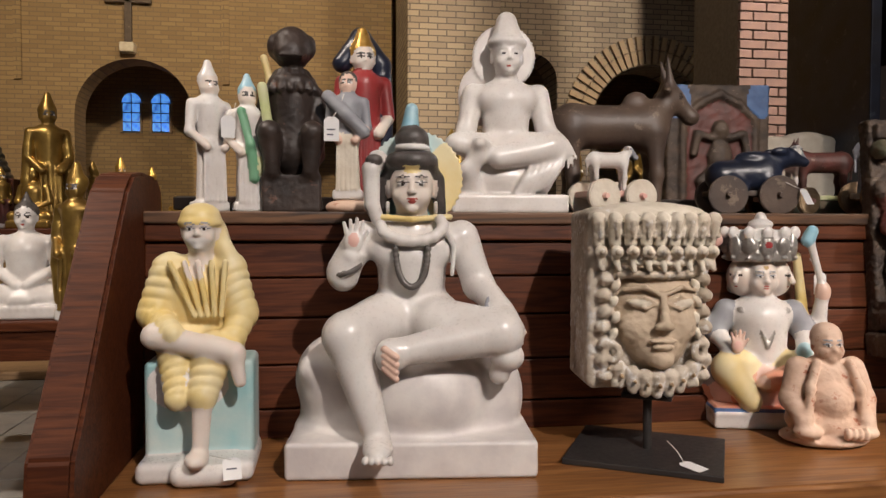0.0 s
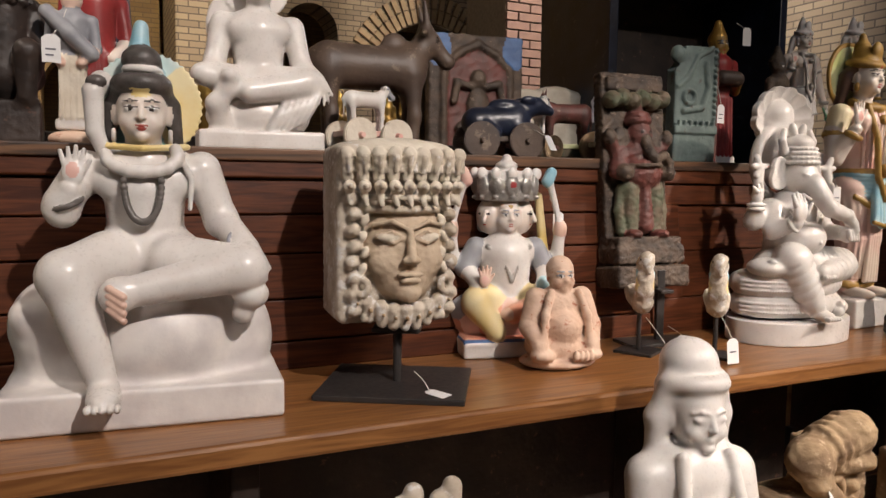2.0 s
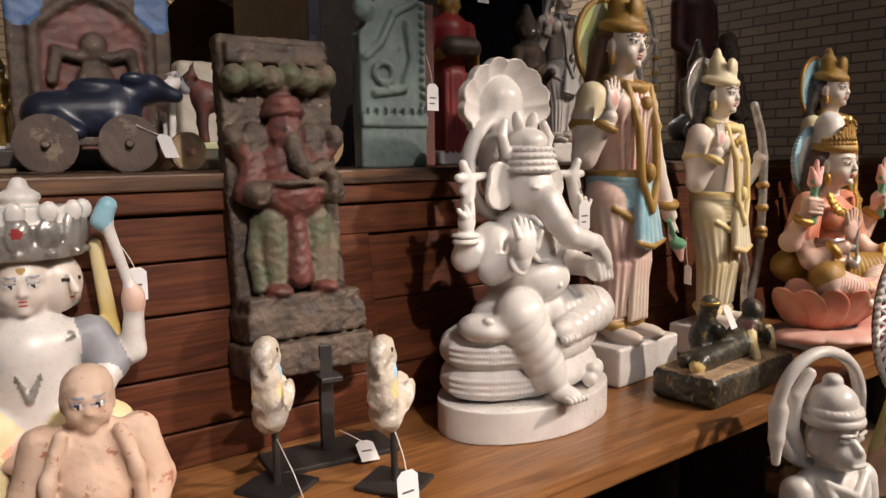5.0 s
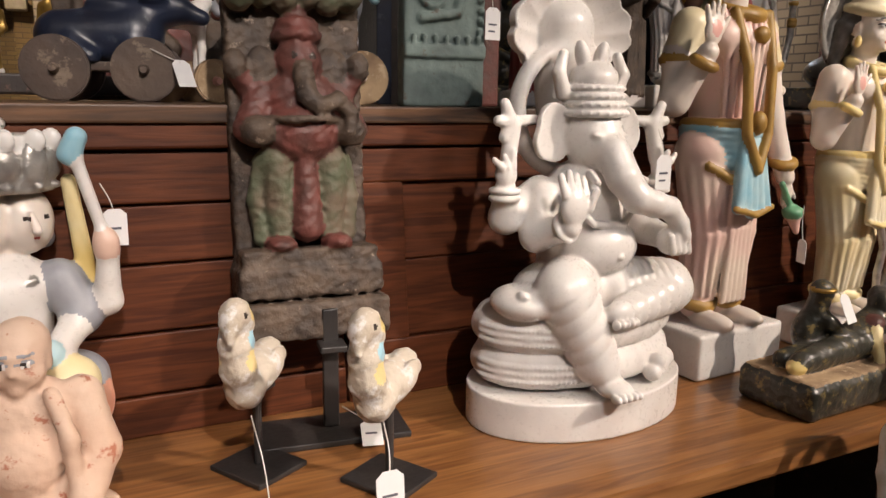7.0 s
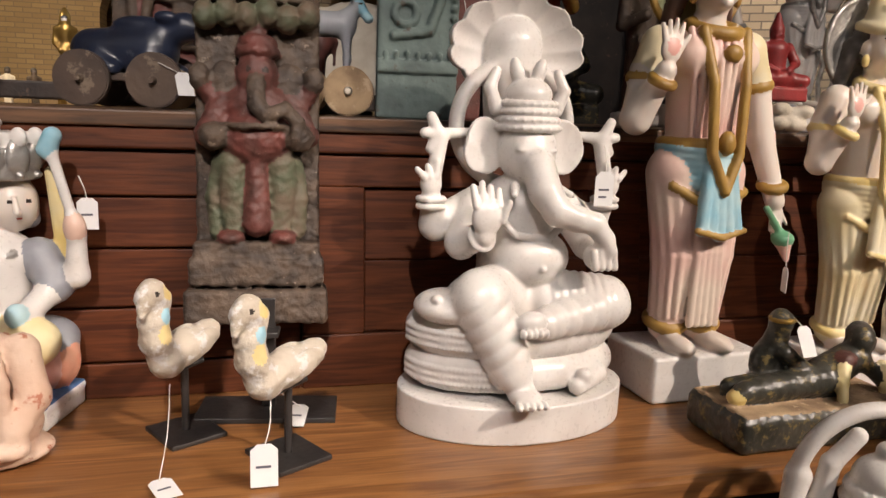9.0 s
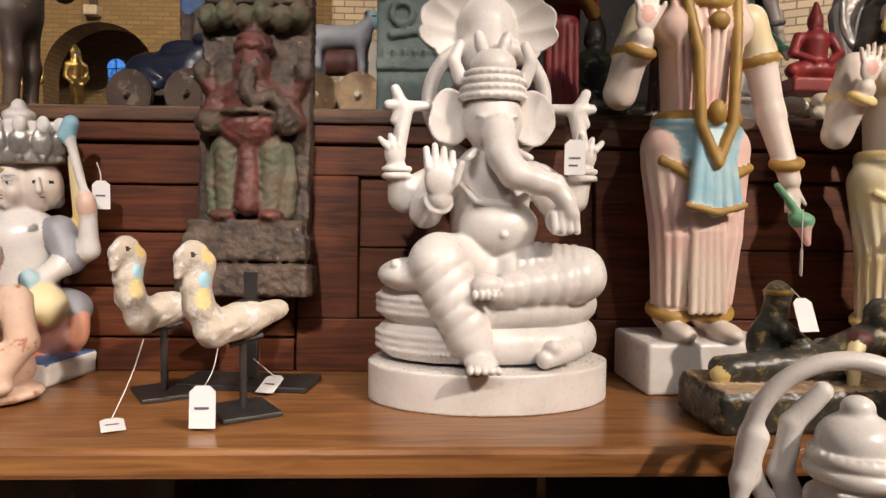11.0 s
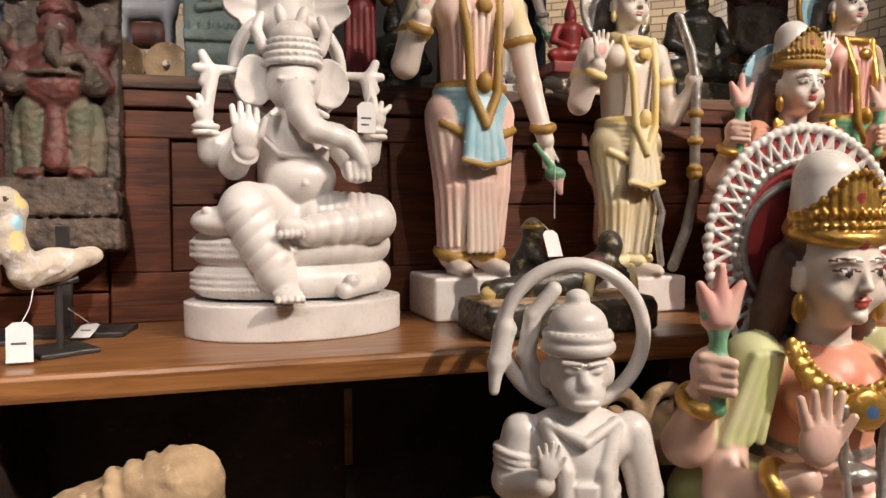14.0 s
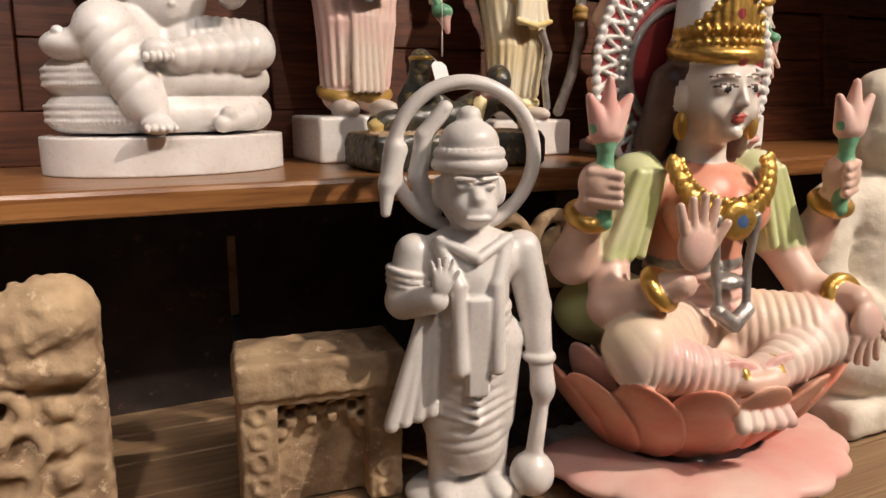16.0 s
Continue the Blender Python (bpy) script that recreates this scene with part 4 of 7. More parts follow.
def laughing_monk():
    s = Figure(0.0026, 0.008)
    T = "terracotta"
    s.ell(T, 0, 0, 0.012, 0.08, 0.06, 0.016)
    s.ell(T, 0, 0.0, 0.045, 0.07, 0.05, 0.04)
    s.ell(T, 0, -0.016, 0.085, 0.042, 0.042, 0.042)
    s.ell(T, 0, 0.0, 0.125, 0.052, 0.036, 0.04)
    for d in (-1, 1):
        s.cap(T, (d * 0.05, 0.0, 0.14), (d * 0.066, -0.01, 0.085), 0.022, 0.02)
        s.cap(T, (d * 0.066, -0.01, 0.085), (d * 0.056, -0.04, 0.05), 0.02, 0.017)
        s.ell(T, d * 0.05, -0.045, 0.032, 0.026, 0.02, 0.014)
        s.chain(T, [(d * 0.03, -0.03, 0.155), (d * 0.045, -0.04, 0.11), (d * 0.05, -0.045, 0.06)], 0.008)
    for i in range(4):
        s.ell(T, 0.012 + i * 0.011, -0.062, 0.032, 0.006, 0.008, 0.012, k=0.002)
    face(s, 0, -0.006, 0.185, 0.029, T, "grey", False, True, 1.15)
    s.ell(T, 0, 0.0, 0.2, 0.027, 0.028, 0.026)
    s.carve(0.0006, 0.006, 3)
    return s


def duck(flip=1):
    s = Figure(0.0026, 0.010)
    C = "stone"
    s.ell(C, 0.04, 0.0, 0.142, 0.05, 0.029, 0.028, tilt=(0, -6, 0))
    s.ell(C, 0.098, 0.004, 0.150, 0.034, 0.022, 0.018, tilt=(0, -8, 0))
    s.ell(C, -0.002, 0.0, 0.135, 0.028, 0.026, 0.028)
    s.chain(C, [(-0.006, 0, 0.14), (-0.026, 0, 0.172), (-0.030, 0, 0.205), (-0.022, 0, 0.232), (-0.034, -0.002, 0.250)], 0.023, 0.017)
    s.ell(C, -0.040, -0.002, 0.244, 0.021, 0.017, 0.019)
    s.cap(C, (-0.052, -0.002, 0.238), (-0.060, -0.004, 0.218), 0.010, 0.006)
    for d in (-1, 1):
        s.ell(C, 0.06, d * 0.022, 0.148, 0.042, 0.010, 0.018, tilt=(0, -8, 0), k=0.004)
        s.paint("eye", -0.044, d * 0.017, 0.248, 0.004)
        s.paint("yellow", -0.022, d * 0.014, 0.245, 0.012, 0.012, 0.014)
        s.paint("yellow", -0.03, d * 0.02, 0.185, 0.012, 0.012, 0.016)
        s.paint("sky_blue", -0.028, d * 0.02, 0.212, 0.010, 0.012, 0.012)
    s.carve(0.0011, 0.009, 2)
    return s


def elephant_plaque():
    s = Figure(0.0036, 0.007)
    O, R, G = "oldwood", "oldred", "oldgreen"
    s.box(O, 0, 0.03, 0.31, 0.108, 0.022, 0.31, 0.006)
    s.box(O, 0, 0.02, 0.585, 0.098, 0.03, 0.02, 0.006)
    for i in range(6):
        s.ell(G, -0.088 + i * 0.035, -0.01, 0.535 + 0.008 * (i % 2), 0.022, 0.03, 0.026, k=0.004)
    s.box(O, 0, -0.01, 0.09, 0.115, 0.05, 0.024, 0.006)
    s.box(O, 0, -0.012, 0.03, 0.122, 0.058, 0.03, 0.008)
    s.box(O, 0, -0.008, 0.128, 0.108, 0.045, 0.014, 0.004)
    for d in (-1, 1):
        s.cap(G, (d * 0.042, -0.015, 0.28), (d * 0.04, -0.015, 0.17), 0.03, 0.022)
        s.ell(R, d * 0.045, -0.035, 0.15, 0.024, 0.032, 0.013)
        s.chain(G, [(d * 0.066, -0.01, 0.28), (d * 0.075, -0.01, 0.22), (d * 0.07, -0.01, 0.16)], 0.014)
        s.cap(R, (d * 0.055, 0.0, 0.385), (d * 0.085, -0.02, 0.33), 0.026, 0.022)
        s.ell(O, d * 0.072, -0.04, 0.325, 0.026, 0.026, 0.024)
        s.ell(O, d * 0.055, -0.005, 0.425, 0.028, 0.016, 0.036)
        s.cap(R, (d * 0.075, 0.0, 0.39), (d * 0.098, -0.01, 0.42), 0.018, 0.014)
        s.ell(O, d * 0.098, -0.012, 0.43, 0.018, 0.018, 0.024)
        s.paint("eye", d * 0.016, -0.05, 0.44, 0.007)
    s.cap(R, (0, -0.03, 0.28), (0, -0.03, 0.175), 0.018, 0.024)
    s.ell(R, 0, -0.022, 0.325, 0.062, 0.045, 0.05)
    s.ring(O, 0, -0.02, 0.342, 0.056, 0.006)
    s.ell(R, 0, -0.012, 0.38, 0.06, 0.035, 0.04)
    s.ell(R, 0, -0.015, 0.435, 0.036, 0.036, 0.042)
    s.chain(O, [(0, -0.045, 0.42), (0.0, -0.062, 0.38), (0.02, -0.066, 0.362), (0.05, -0.06, 0.372), (0.07, -0.058, 0.35), (0.068, -0.06, 0.325)], 0.016, 0.011, k=0.004)
    s.ring(R, 0, -0.01, 0.475, 0.03, 0.010)
    s.ring(R, 0, -0.01, 0.492, 0.024, 0.010)
    s.cap(R, (0, -0.005, 0.495), (0, 0.0, 0.54), 0.022, 0.012)
    s.carve(0.0016, 0.007, 5)
    return s


def serpent_elephant():
    s = Figure(0.0026, 0.006)
    W = "marble"
    s.disc(W, 0, 0.0, 0.030, 0.192, 0.030, (0, 0, 0), scale=1.5, k=0.004)
    for z, rx, r in ((0.094, 0.150, 0.030), (0.150, 0.148, 0.031)):
        for i in range(20):
            a, b = 2 * math.pi * i / 20, 2 * math.pi * (i + 1) / 20
            s.cap(W, (rx * math.cos(a), 0.012 + 0.082 * math.sin(a), z), (rx * math.cos(b), 0.012 + 0.082 * math.sin(b), z), r, k=0.002)
        for i in range(30):
            a = math.pi * (1.0 + 0.42 * i / 29)
            for dz in (-0.011, 0.0, 0.011):
                s.ell(W, (rx + r * 0.93) * math.cos(a + 0.012 * (dz == 0)), 0.012 + (0.082 + r * 0.93) * math.sin(a + 0.012 * (dz == 0)), z + dz, 0.0042, k=0.001)
    s.ell(W, -0.128, -0.03, 0.198, 0.05, 0.055, 0.026, k=0.004)
    for i in range(4):
        s.ell(W, -0.152 + 0.02 * i, -0.06, 0.216, 0.009, 0.012, 0.008, k=0.003)
    s.ell(W, 0.135, 0.0, 0.195, 0.04, 0.05, 0.024, k=0.004)
    s.ell(W, 0, 0.01, 0.20, 0.115, 0.07, 0.05)
    # bent leg with its drapery, the foot on the plinth
    s.cap(W, (-0.035, -0.02, 0.215), (-0.088, -0.07, 0.222), 0.046, 0.042)
    s.cap(W, (-0.088, -0.075, 0.218), (-0.045, -0.10, 0.115), 0.045, 0.034, ribs=5, deep=0.0028)
    s.cap(W, (-0.045, -0.10, 0.12), (-0.030, -0.112, 0.085), 0.030, 0.020)
    s.ell(W, -0.030, -0.125, 0.078, 0.025, 0.030, 0.014, k=0.006)
    for i in range(5):
        s.ell(W, -0.050 + 0.010 * i, -0.152, 0.074, 0.0055, 0.011, 0.007, k=0.001)
    # folded leg
    s.cap(W, (0.04, -0.03, 0.205), (0.130, -0.055, 0.205), 0.046, 0.040, ribs=6, deep=0.0028)
    s.cap(W, (0.132, -0.062, 0.195), (0.01, -0.098, 0.182), 0.038, 0.025, ribs=6, deep=0.0028)
    s.ell(W, -0.022, -0.118, 0.190, 0.024, 0.016, 0.018, k=0.004)
    for i in range(5):
        s.ell(W, -0.042 + 0.009 * i, -0.134, 0.178, 0.005, 0.008, 0.008, k=0.001)
    # body
    s.cap(W, (0, 0.015, 0.22), (0, 0.005, 0.34), 0.062, 0.064)
    s.ell(W, 0.008, -0.030, 0.272, 0.062, 0.052, 0.047, k=0.005)
    s.ell(W, 0.008, -0.080, 0.262, 0.006, 0.006, 0.006, k=0.002)
    s.ell(W, 0, -0.004, 0.350, 0.078, 0.045, 0.036)
    s.chain(W, [(-0.06, -0.04, 0.345), (-0.03, -0.062, 0.312), (0.02, -0.066, 0.306), (0.06, -0.045, 0.33)], 0.006, k=0.002)
    for d in (-1, 1):
        # rear arms, raised with an emblem in each hand
        s.cap(W, (d * 0.070, 0.022, 0.352), (d * 0.135, 0.015, 0.318), 0.026, 0.026)
        s.cap(W, (d * 0.138, 0.015, 0.318), (d * 0.150, -0.002, 0.362), 0.024, 0.016)
        for z in (0.349, 0.360):
            s.ring(W, d * 0.149, 0.0, z, 0.019, 0.005, k=0.001)
        s.ell(W, d * 0.152, -0.006, 0.384, 0.017, 0.014, 0.020, k=0.003)
        for i in range(3):
            s.cap(W, (d * (0.146 + 0.009 * i), -0.014, 0.394), (d * (0.144 + 0.016 * i), -0.012, 0.416 - 0.005 * i), 0.006, 0.0045, k=0.001)
        s.cap(W, (d * 0.146, 0.0, 0.40), (d * 0.136, 0.004, 0.452), 0.012, 0.012)
        s.cap(W, (d * 0.085, 0.02, 0.462), (d * 0.14, 0.006, 0.458), 0.007, 0.010)
        for j in (-1, 0, 1):
            s.cap(W, (d * 0.140, 0.004, 0.458), (d * (0.152 + 0.010 * (j == 0)), 0.002, 0.460 + 0.024 * j), 0.011, 0.008, k=0.003)
        # ears
        s.fan(W, d * 0.066, 0.004, 0.432, 0.036, 0.056, 0.006, 4, 0.010)
        s.cap(W, (d * 0.034, -0.052, 0.385), (d * 0.046, -0.082, 0.376), 0.0075, 0.005, k=0.002)
        s.ell(W, d * 0.024, -0.051, 0.440, 0.010, 0.006, 0.004, k=0.002)
        s.chain(W, [(d * 0.05, 0.0, 0.50), (d * 0.062, -0.002, 0.53), (d * 0.052, 0.002, 0.556)], 0.012, 0.008, k=0.003)
    # front arms
    s.cap(W, (-0.078, 0.0, 0.345), (-0.105, -0.02, 0.295), 0.028, 0.025)
    s.cap(W, (-0.105, -0.022, 0.293), (-0.088, -0.075, 0.315), 0.024, 0.018)
    s.ring(W, -0.090, -0.070, 0.312, 0.019, 0.005, (60, 20, 0), k=0.001)
    s.ell(W, -0.088, -0.085, 0.342, 0.024, 0.012, 0.026, k=0.003)
    for i in range(4):
        s.cap(W, (-0.106 + 0.012 * i, -0.086, 0.360), (-0.109 + 0.013 * i, -0.078, 0.392 - 0.005 * abs(i - 1)), 0.0065, 0.005, k=0.0015)
    s.cap(W, (-0.066, -0.09, 0.340), (-0.058, -0.095, 0.366), 0.007, 0.005, k=0.002)
    s.cap(W, (0.078, 0.0, 0.345), (0.112, -0.02, 0.29), 0.028, 0.025)
    s.cap(W, (0.112, -0.022, 0.288), (0.098, -0.085, 0.285), 0.024, 0.018)
    s.ell(W, 0.092, -0.098, 0.284, 0.026, 0.020, 0.022, k=0.003)
    for i in range(4):
        s.cap(W, (0.074 + 0.011 * i, -0.112, 0.294), (0.076 + 0.011 * i, -0.116, 0.270), 0.006, k=0.001)
    # head, trunk and tiered crown
    s.ell(W, 0, -0.012, 0.437, 0.046, 0.046, 0.052)
    s.ell(W, 0, -0.040, 0.420, 0.030, 0.024, 0.034)
    trunk = [(0, -0.058, 0.415), (0.004, -0.080, 0.380), (0.020, -0.094, 0.352), (0.050, -0.100, 0.342), (0.078, -0.102, 0.335), (0.094, -0.108, 0.312), (0.100, -0.112, 0.296)]
    s.chain(W, trunk, 0.027, 0.012, k=0.005)
    for z, R in ((0.472, 0.046), (0.484, 0.045), (0.496, 0.043), (0.508, 0.039)):
        s.ring(W, 0, -0.010, z, R, 0.006, k=0.001)
        for i in range(24):
            a = math.pi * 2 * i / 24
            s.ell(W, (R + 0.005) * math.cos(a), -0.010 + (R + 0.005) * math.sin(a), z, 0.0034, k=0.0005)
    s.ell(W, 0, -0.008, 0.522, 0.036, 0.036, 0.026, k=0.004)
    for d in (-1, 1):
        s.ell(W, d * 0.018, 0.0, 0.555, 0.011, 0.012, 0.024, tilt=(0, d * 16, 0), k=0.003)
    # crescent halo and hood
    s.ring(W, 0, 0.052, 0.475, 0.096, 0.012, (90, 0, 0), k=0.003, flat=1.4)
    s.cap(W, (0, 0.06, 0.45), (0, 0.075, 0.60), 0.042, 0.05, k=0.01)
    s.fan(W, 0, 0.085, 0.585, 0.118, 0.096, 0.010, 13, 0.042)
    s.cap(W, (0.070, -0.100, 0.078), (0.115, -0.075, 0.088), 0.014, 0.018)
    s.ell(W, 0.082, -0.098, 0.094, 0.013, 0.013, 0.013, k=0.003)
    return s


def standing_deity(dress, sash, crown, halo=None, bow=False, hair="hair_brown", pleat=True, garland="ochre", top="pink"):
    """A slender standing figure 0.9 m tall on a square plinth."""
    s = Figure(0.0032, 0.009)
    W = "skin"
    s.box("marble", 0.01, 0.0, 0.045, 0.12, 0.085, 0.045, 0.008)
    for d in (-1, 1):
        s.cap(dress, (d * 0.042, 0.0, 0.42), (d * 0.036, -0.01, 0.27), 0.056, 0.044)
        s.cap(dress, (d * 0.036, -0.01, 0.27), (d * 0.036, 0.0, 0.13), 0.044, 0.034)
        s.ell("skin", d * 0.042, -0.05, 0.103, 0.024, 0.05, 0.018)
        s.ring(garland, d * 0.037, 0.0, 0.135, 0.032, 0.012, (15, 0, 0), k=0.003)
        for i in range(7):
            a = -0.2 + 0.42 * i
            s.chain(dress, [(d * 0.04 + 0.051 * math.cos(a) * d, -0.050 * math.sin(a), 0.40), (d * 0.038 + 0.041 * math.cos(a + 0.2) * d, -0.010 - 0.043 * math.sin(a + 0.2), 0.27), (d * 0.036 + 0.036 * math.cos(a + 0.3) * d, -0.04 * math.sin(a + 0.3), 0.15)], 0.006, 0.004, k=0.005)
    if pleat:
        for i in range(5):
            x = -0.024 + 0.012 * i
            s.chain(dress, [(x, -0.058, 0.42), (x, -0.06, 0.28), (x * 1.2 + 0.01, -0.05, 0.14)], 0.008, 0.007, k=0.003)
    s.cap(top if top else W, (0, 0.005, 0.44), (0, 0.005, 0.60), 0.056, 0.066)
    s.ell(top if top else W, 0, 0.005, 0.635, 0.09, 0.052, 0.05)
    if top:
        for i in range(9):
            x = -0.056 + 0.014 * i
            s.chain(top, [(x * 1.1, -0.042 + 3.0 * x * x, 0.675), (x * 1.05, -0.062 + 5.0 * x * x, 0.62), (x * 0.9, -0.058 + 6.0 * x * x, 0.55), (x * 0.8, -0.056 + 6.0 * x * x, 0.48)], 0.0065, 0.005, k=0.002)
    for d in (-1, 1):
        s.ell(top if top else W, d * 0.045, -0.03, 0.63, 0.04, 0.03, 0.035)
        s.cap("pale_yellow" if top else W, (d * 0.096, 0.01, 0.65), (d * 0.118, 0.01, 0.59), 0.034, 0.031)
        s.ring(garland, d * 0.12, 0.01, 0.585, 0.027, 0.009, (0, d * -12, 0), k=0.002)
    s.cap(W, (0.118, 0.01, 0.60), (0.14, 0.0, 0.49), 0.029, 0.025)
    if bow:
        s.cap(W, (0.14, 0.0, 0.49), (0.165, -0.05, 0.56), 0.026, 0.018)
        s.ell(W, 0.165, -0.055, 0.585, 0.022, 0.022, 0.022)
        s.chain("silver", [(0.12, -0.05, 0.74), (0.15, -0.06, 0.66), (0.165, -0.065, 0.58), (0.165, -0.065, 0.42), (0.17, -0.06, 0.30), (0.15, -0.055, 0.20), (0.115, -0.05, 0.11)], 0.012, 0.014, k=0.001)
        for z in (0.43, 0.36, 0.345, 0.5):
            s.ring("ochre", 0.166, -0.064, z, 0.009, 0.011, k=0.001)
        s.chain("silver", [(0.04, -0.07, 0.30), (0.06, -0.072, 0.25), (0.05, -0.07, 0.19), (0.065, -0.065, 0.12)], 0.009, k=0.001)
    else:
        s.cap(W, (0.14, 0.0, 0.49), (0.165, -0.03, 0.37), 0.025, 0.018)
        s.ring(garland, 0.16, -0.024, 0.40, 0.020, 0.010, (15, -10, 0), k=0.002)
        hand(s, W, 0.168, -0.035, 0.345, 0.018, up=-1, splay=0.05)
        s.ell("green", 0.18, -0.045, 0.30, 0.022, 0.02, 0.014)
        s.cap("pink", (0.182, -0.045, 0.295), (0.19, -0.05, 0.26), 0.016, 0.006)
        s.cap("green", (0.178, -0.04, 0.31), (0.13, -0.05, 0.36), 0.006)
    s.cap(W, (-0.118, 0.01, 0.60), (-0.145, -0.01, 0.52), 0.029, 0.027)
    s.cap(W, (-0.145, -0.01, 0.515), (-0.125, -0.06, 0.60), 0.027, 0.018)
    s.ring(garland, -0.128, -0.055, 0.582, 0.019, 0.009, (25, 12, 0), k=0.002)
    hand(s, W, -0.122, -0.065, 0.635, 0.024, palm="pink")
    s.ell(sash, 0, 0.0, 0.43, 0.078, 0.062, 0.045)
    for i in range(6):
        z = 0.40 + 0.012 * i
        s.ring(sash, 0, 0.0, z, 0.066 + 0.001 * i, 0.009, (0, 6, 0), k=0.003)
    s.ring(garland, 0, 0, 0.475, 0.066, 0.012, k=0.002)
    s.chain(garland, [(-0.075, -0.04, 0.40), (-0.03, -0.066, 0.372), (0.03, -0.066, 0.372), (0.08, -0.04, 0.39)], 0.009, k=0.002)
    for i in range(5):
        x = -0.032 + 0.016 * i
        s.cap(sash, (x * 0.7, -0.07, 0.44), (x * 1.15, -0.082, 0.325 - 0.01 * (i == 2)), 0.011, 0.012, k=0.002)
    s.chain(garland, [(-0.05, -0.088, 0.325), (0, -0.094, 0.312), (0.05, -0.088, 0.325)], 0.006, k=0.001)
    s.chain(garland, [(-0.045, -0.045, 0.675), (-0.032, -0.072, 0.58), (-0.028, -0.08, 0.46), (0.0, -0.088, 0.395), (0.028, -0.08, 0.46), (0.034, -0.072, 0.58), (0.045, -0.045, 0.675)], 0.0095, k=0.001)
    s.ell(garland, 0, -0.08, 0.48, 0.016, 0.014, 0.022, k=0.001)
    s.ell(garland, 0.005, -0.066, 0.635, 0.018, 0.012, 0.016, k=0.001)
    s.ring(garland, 0, -0.01, 0.682, 0.042, 0.013, (18, 0, 0), k=0.002)
    s.cap(W, (0, 0.005, 0.67), (0, 0.0, 0.72), 0.03, 0.027)
    if halo:
        s.disc(halo, 0, 0.055, 0.775, 0.10, 0.007)
        s.ring(garland if halo != "silver" else "silver", 0, 0.052, 0.775, 0.10, 0.007, (90, 0, 0), k=0.001)
    face(s, 0, -0.005, 0.765, 0.05, W, "hair")
    s.paint("lip", 0, -0.06, 0.792, 0.004, 0.02, 0.008)
    s.ell(hair, 0, 0.018, 0.78, 0.05, 0.044, 0.055, k=0.004)
    for d in (-1, 1):
        s.cap(hair, (d * 0.042, 0.03, 0.77), (d * 0.06, 0.04, 0.69), 0.022, 0.014)
        s.ell(garland, d * 0.047, -0.008, 0.735, 0.008, 0.008, 0.014, k=0.001)
    s.ring(crown, 0, 0.0, 0.808, 0.045, 0.011, (12, 0, 0), k=0.002)
    s.cap(crown, (0, 0.0, 0.815), (0, 0.012, 0.86), 0.046, 0.024)
    s.ell(crown, 0, -0.035, 0.842, 0.022, 0.014, 0.03, k=0.003)
    s.ell(crown, 0, 0.012, 0.885, 0.012, 0.012, 0.02)
    return s


def reclining():
    s = Figure(0.0034, 0.009)
    B = "bronze"
    s.box("bronze", 0, 0, 0.035, 0.20, 0.085, 0.035, 0.015)
    s.box("umber", 0, 0, 0.066, 0.19, 0.075, 0.008, 0.004)
    s.cap(B, (-0.15, -0.02, 0.095), (0.05, -0.01, 0.105), 0.022, 0.034)
    s.cap(B, (-0.15, 0.02, 0.09), (0.05, 0.01, 0.10), 0.02, 0.03)
    s.ell("yellow", -0.165, -0.02, 0.088, 0.022, 0.018, 0.014)
    s.cap(B, (0.05, 0, 0.11), (0.11, 0.0, 0.14), 0.036, 0.032)
    s.ell("oldred", 0.075, -0.02, 0.145, 0.02, 0.02, 0.016)
    s.ell(B, 0.125, -0.005, 0.175, 0.027, 0.027, 0.03)
    s.ell("hair", 0.13, 0.005, 0.188, 0.025, 0.025, 0.024)
    s.cap(B, (0.12, -0.02, 0.14), (0.16, -0.03, 0.10), 0.016, 0.012)
    s.cap("yellow", (0.06, -0.035, 0.13), (0.04, -0.06, 0.085), 0.013, 0.01)
    s.cap("yellow", (0.16, -0.03, 0.13), (0.165, -0.04, 0.085), 0.012, 0.01)
    s.ell(B, -0.06, 0.035, 0.13, 0.034, 0.03, 0.045)
    s.cap(B, (-0.055, 0.03, 0.15), (-0.05, 0.025, 0.19), 0.027, 0.022)
    s.ell(B, -0.05, 0.02, 0.215, 0.023, 0.024, 0.026)
    s.ring("brass", -0.05, 0.018, 0.222, 0.022, 0.004, k=0.001)
    s.cap(B, (-0.05, 0.0, 0.16), (0.0, -0.01, 0.12), 0.015)
    s.carve(0.0008, 0.007, 4)
    return s


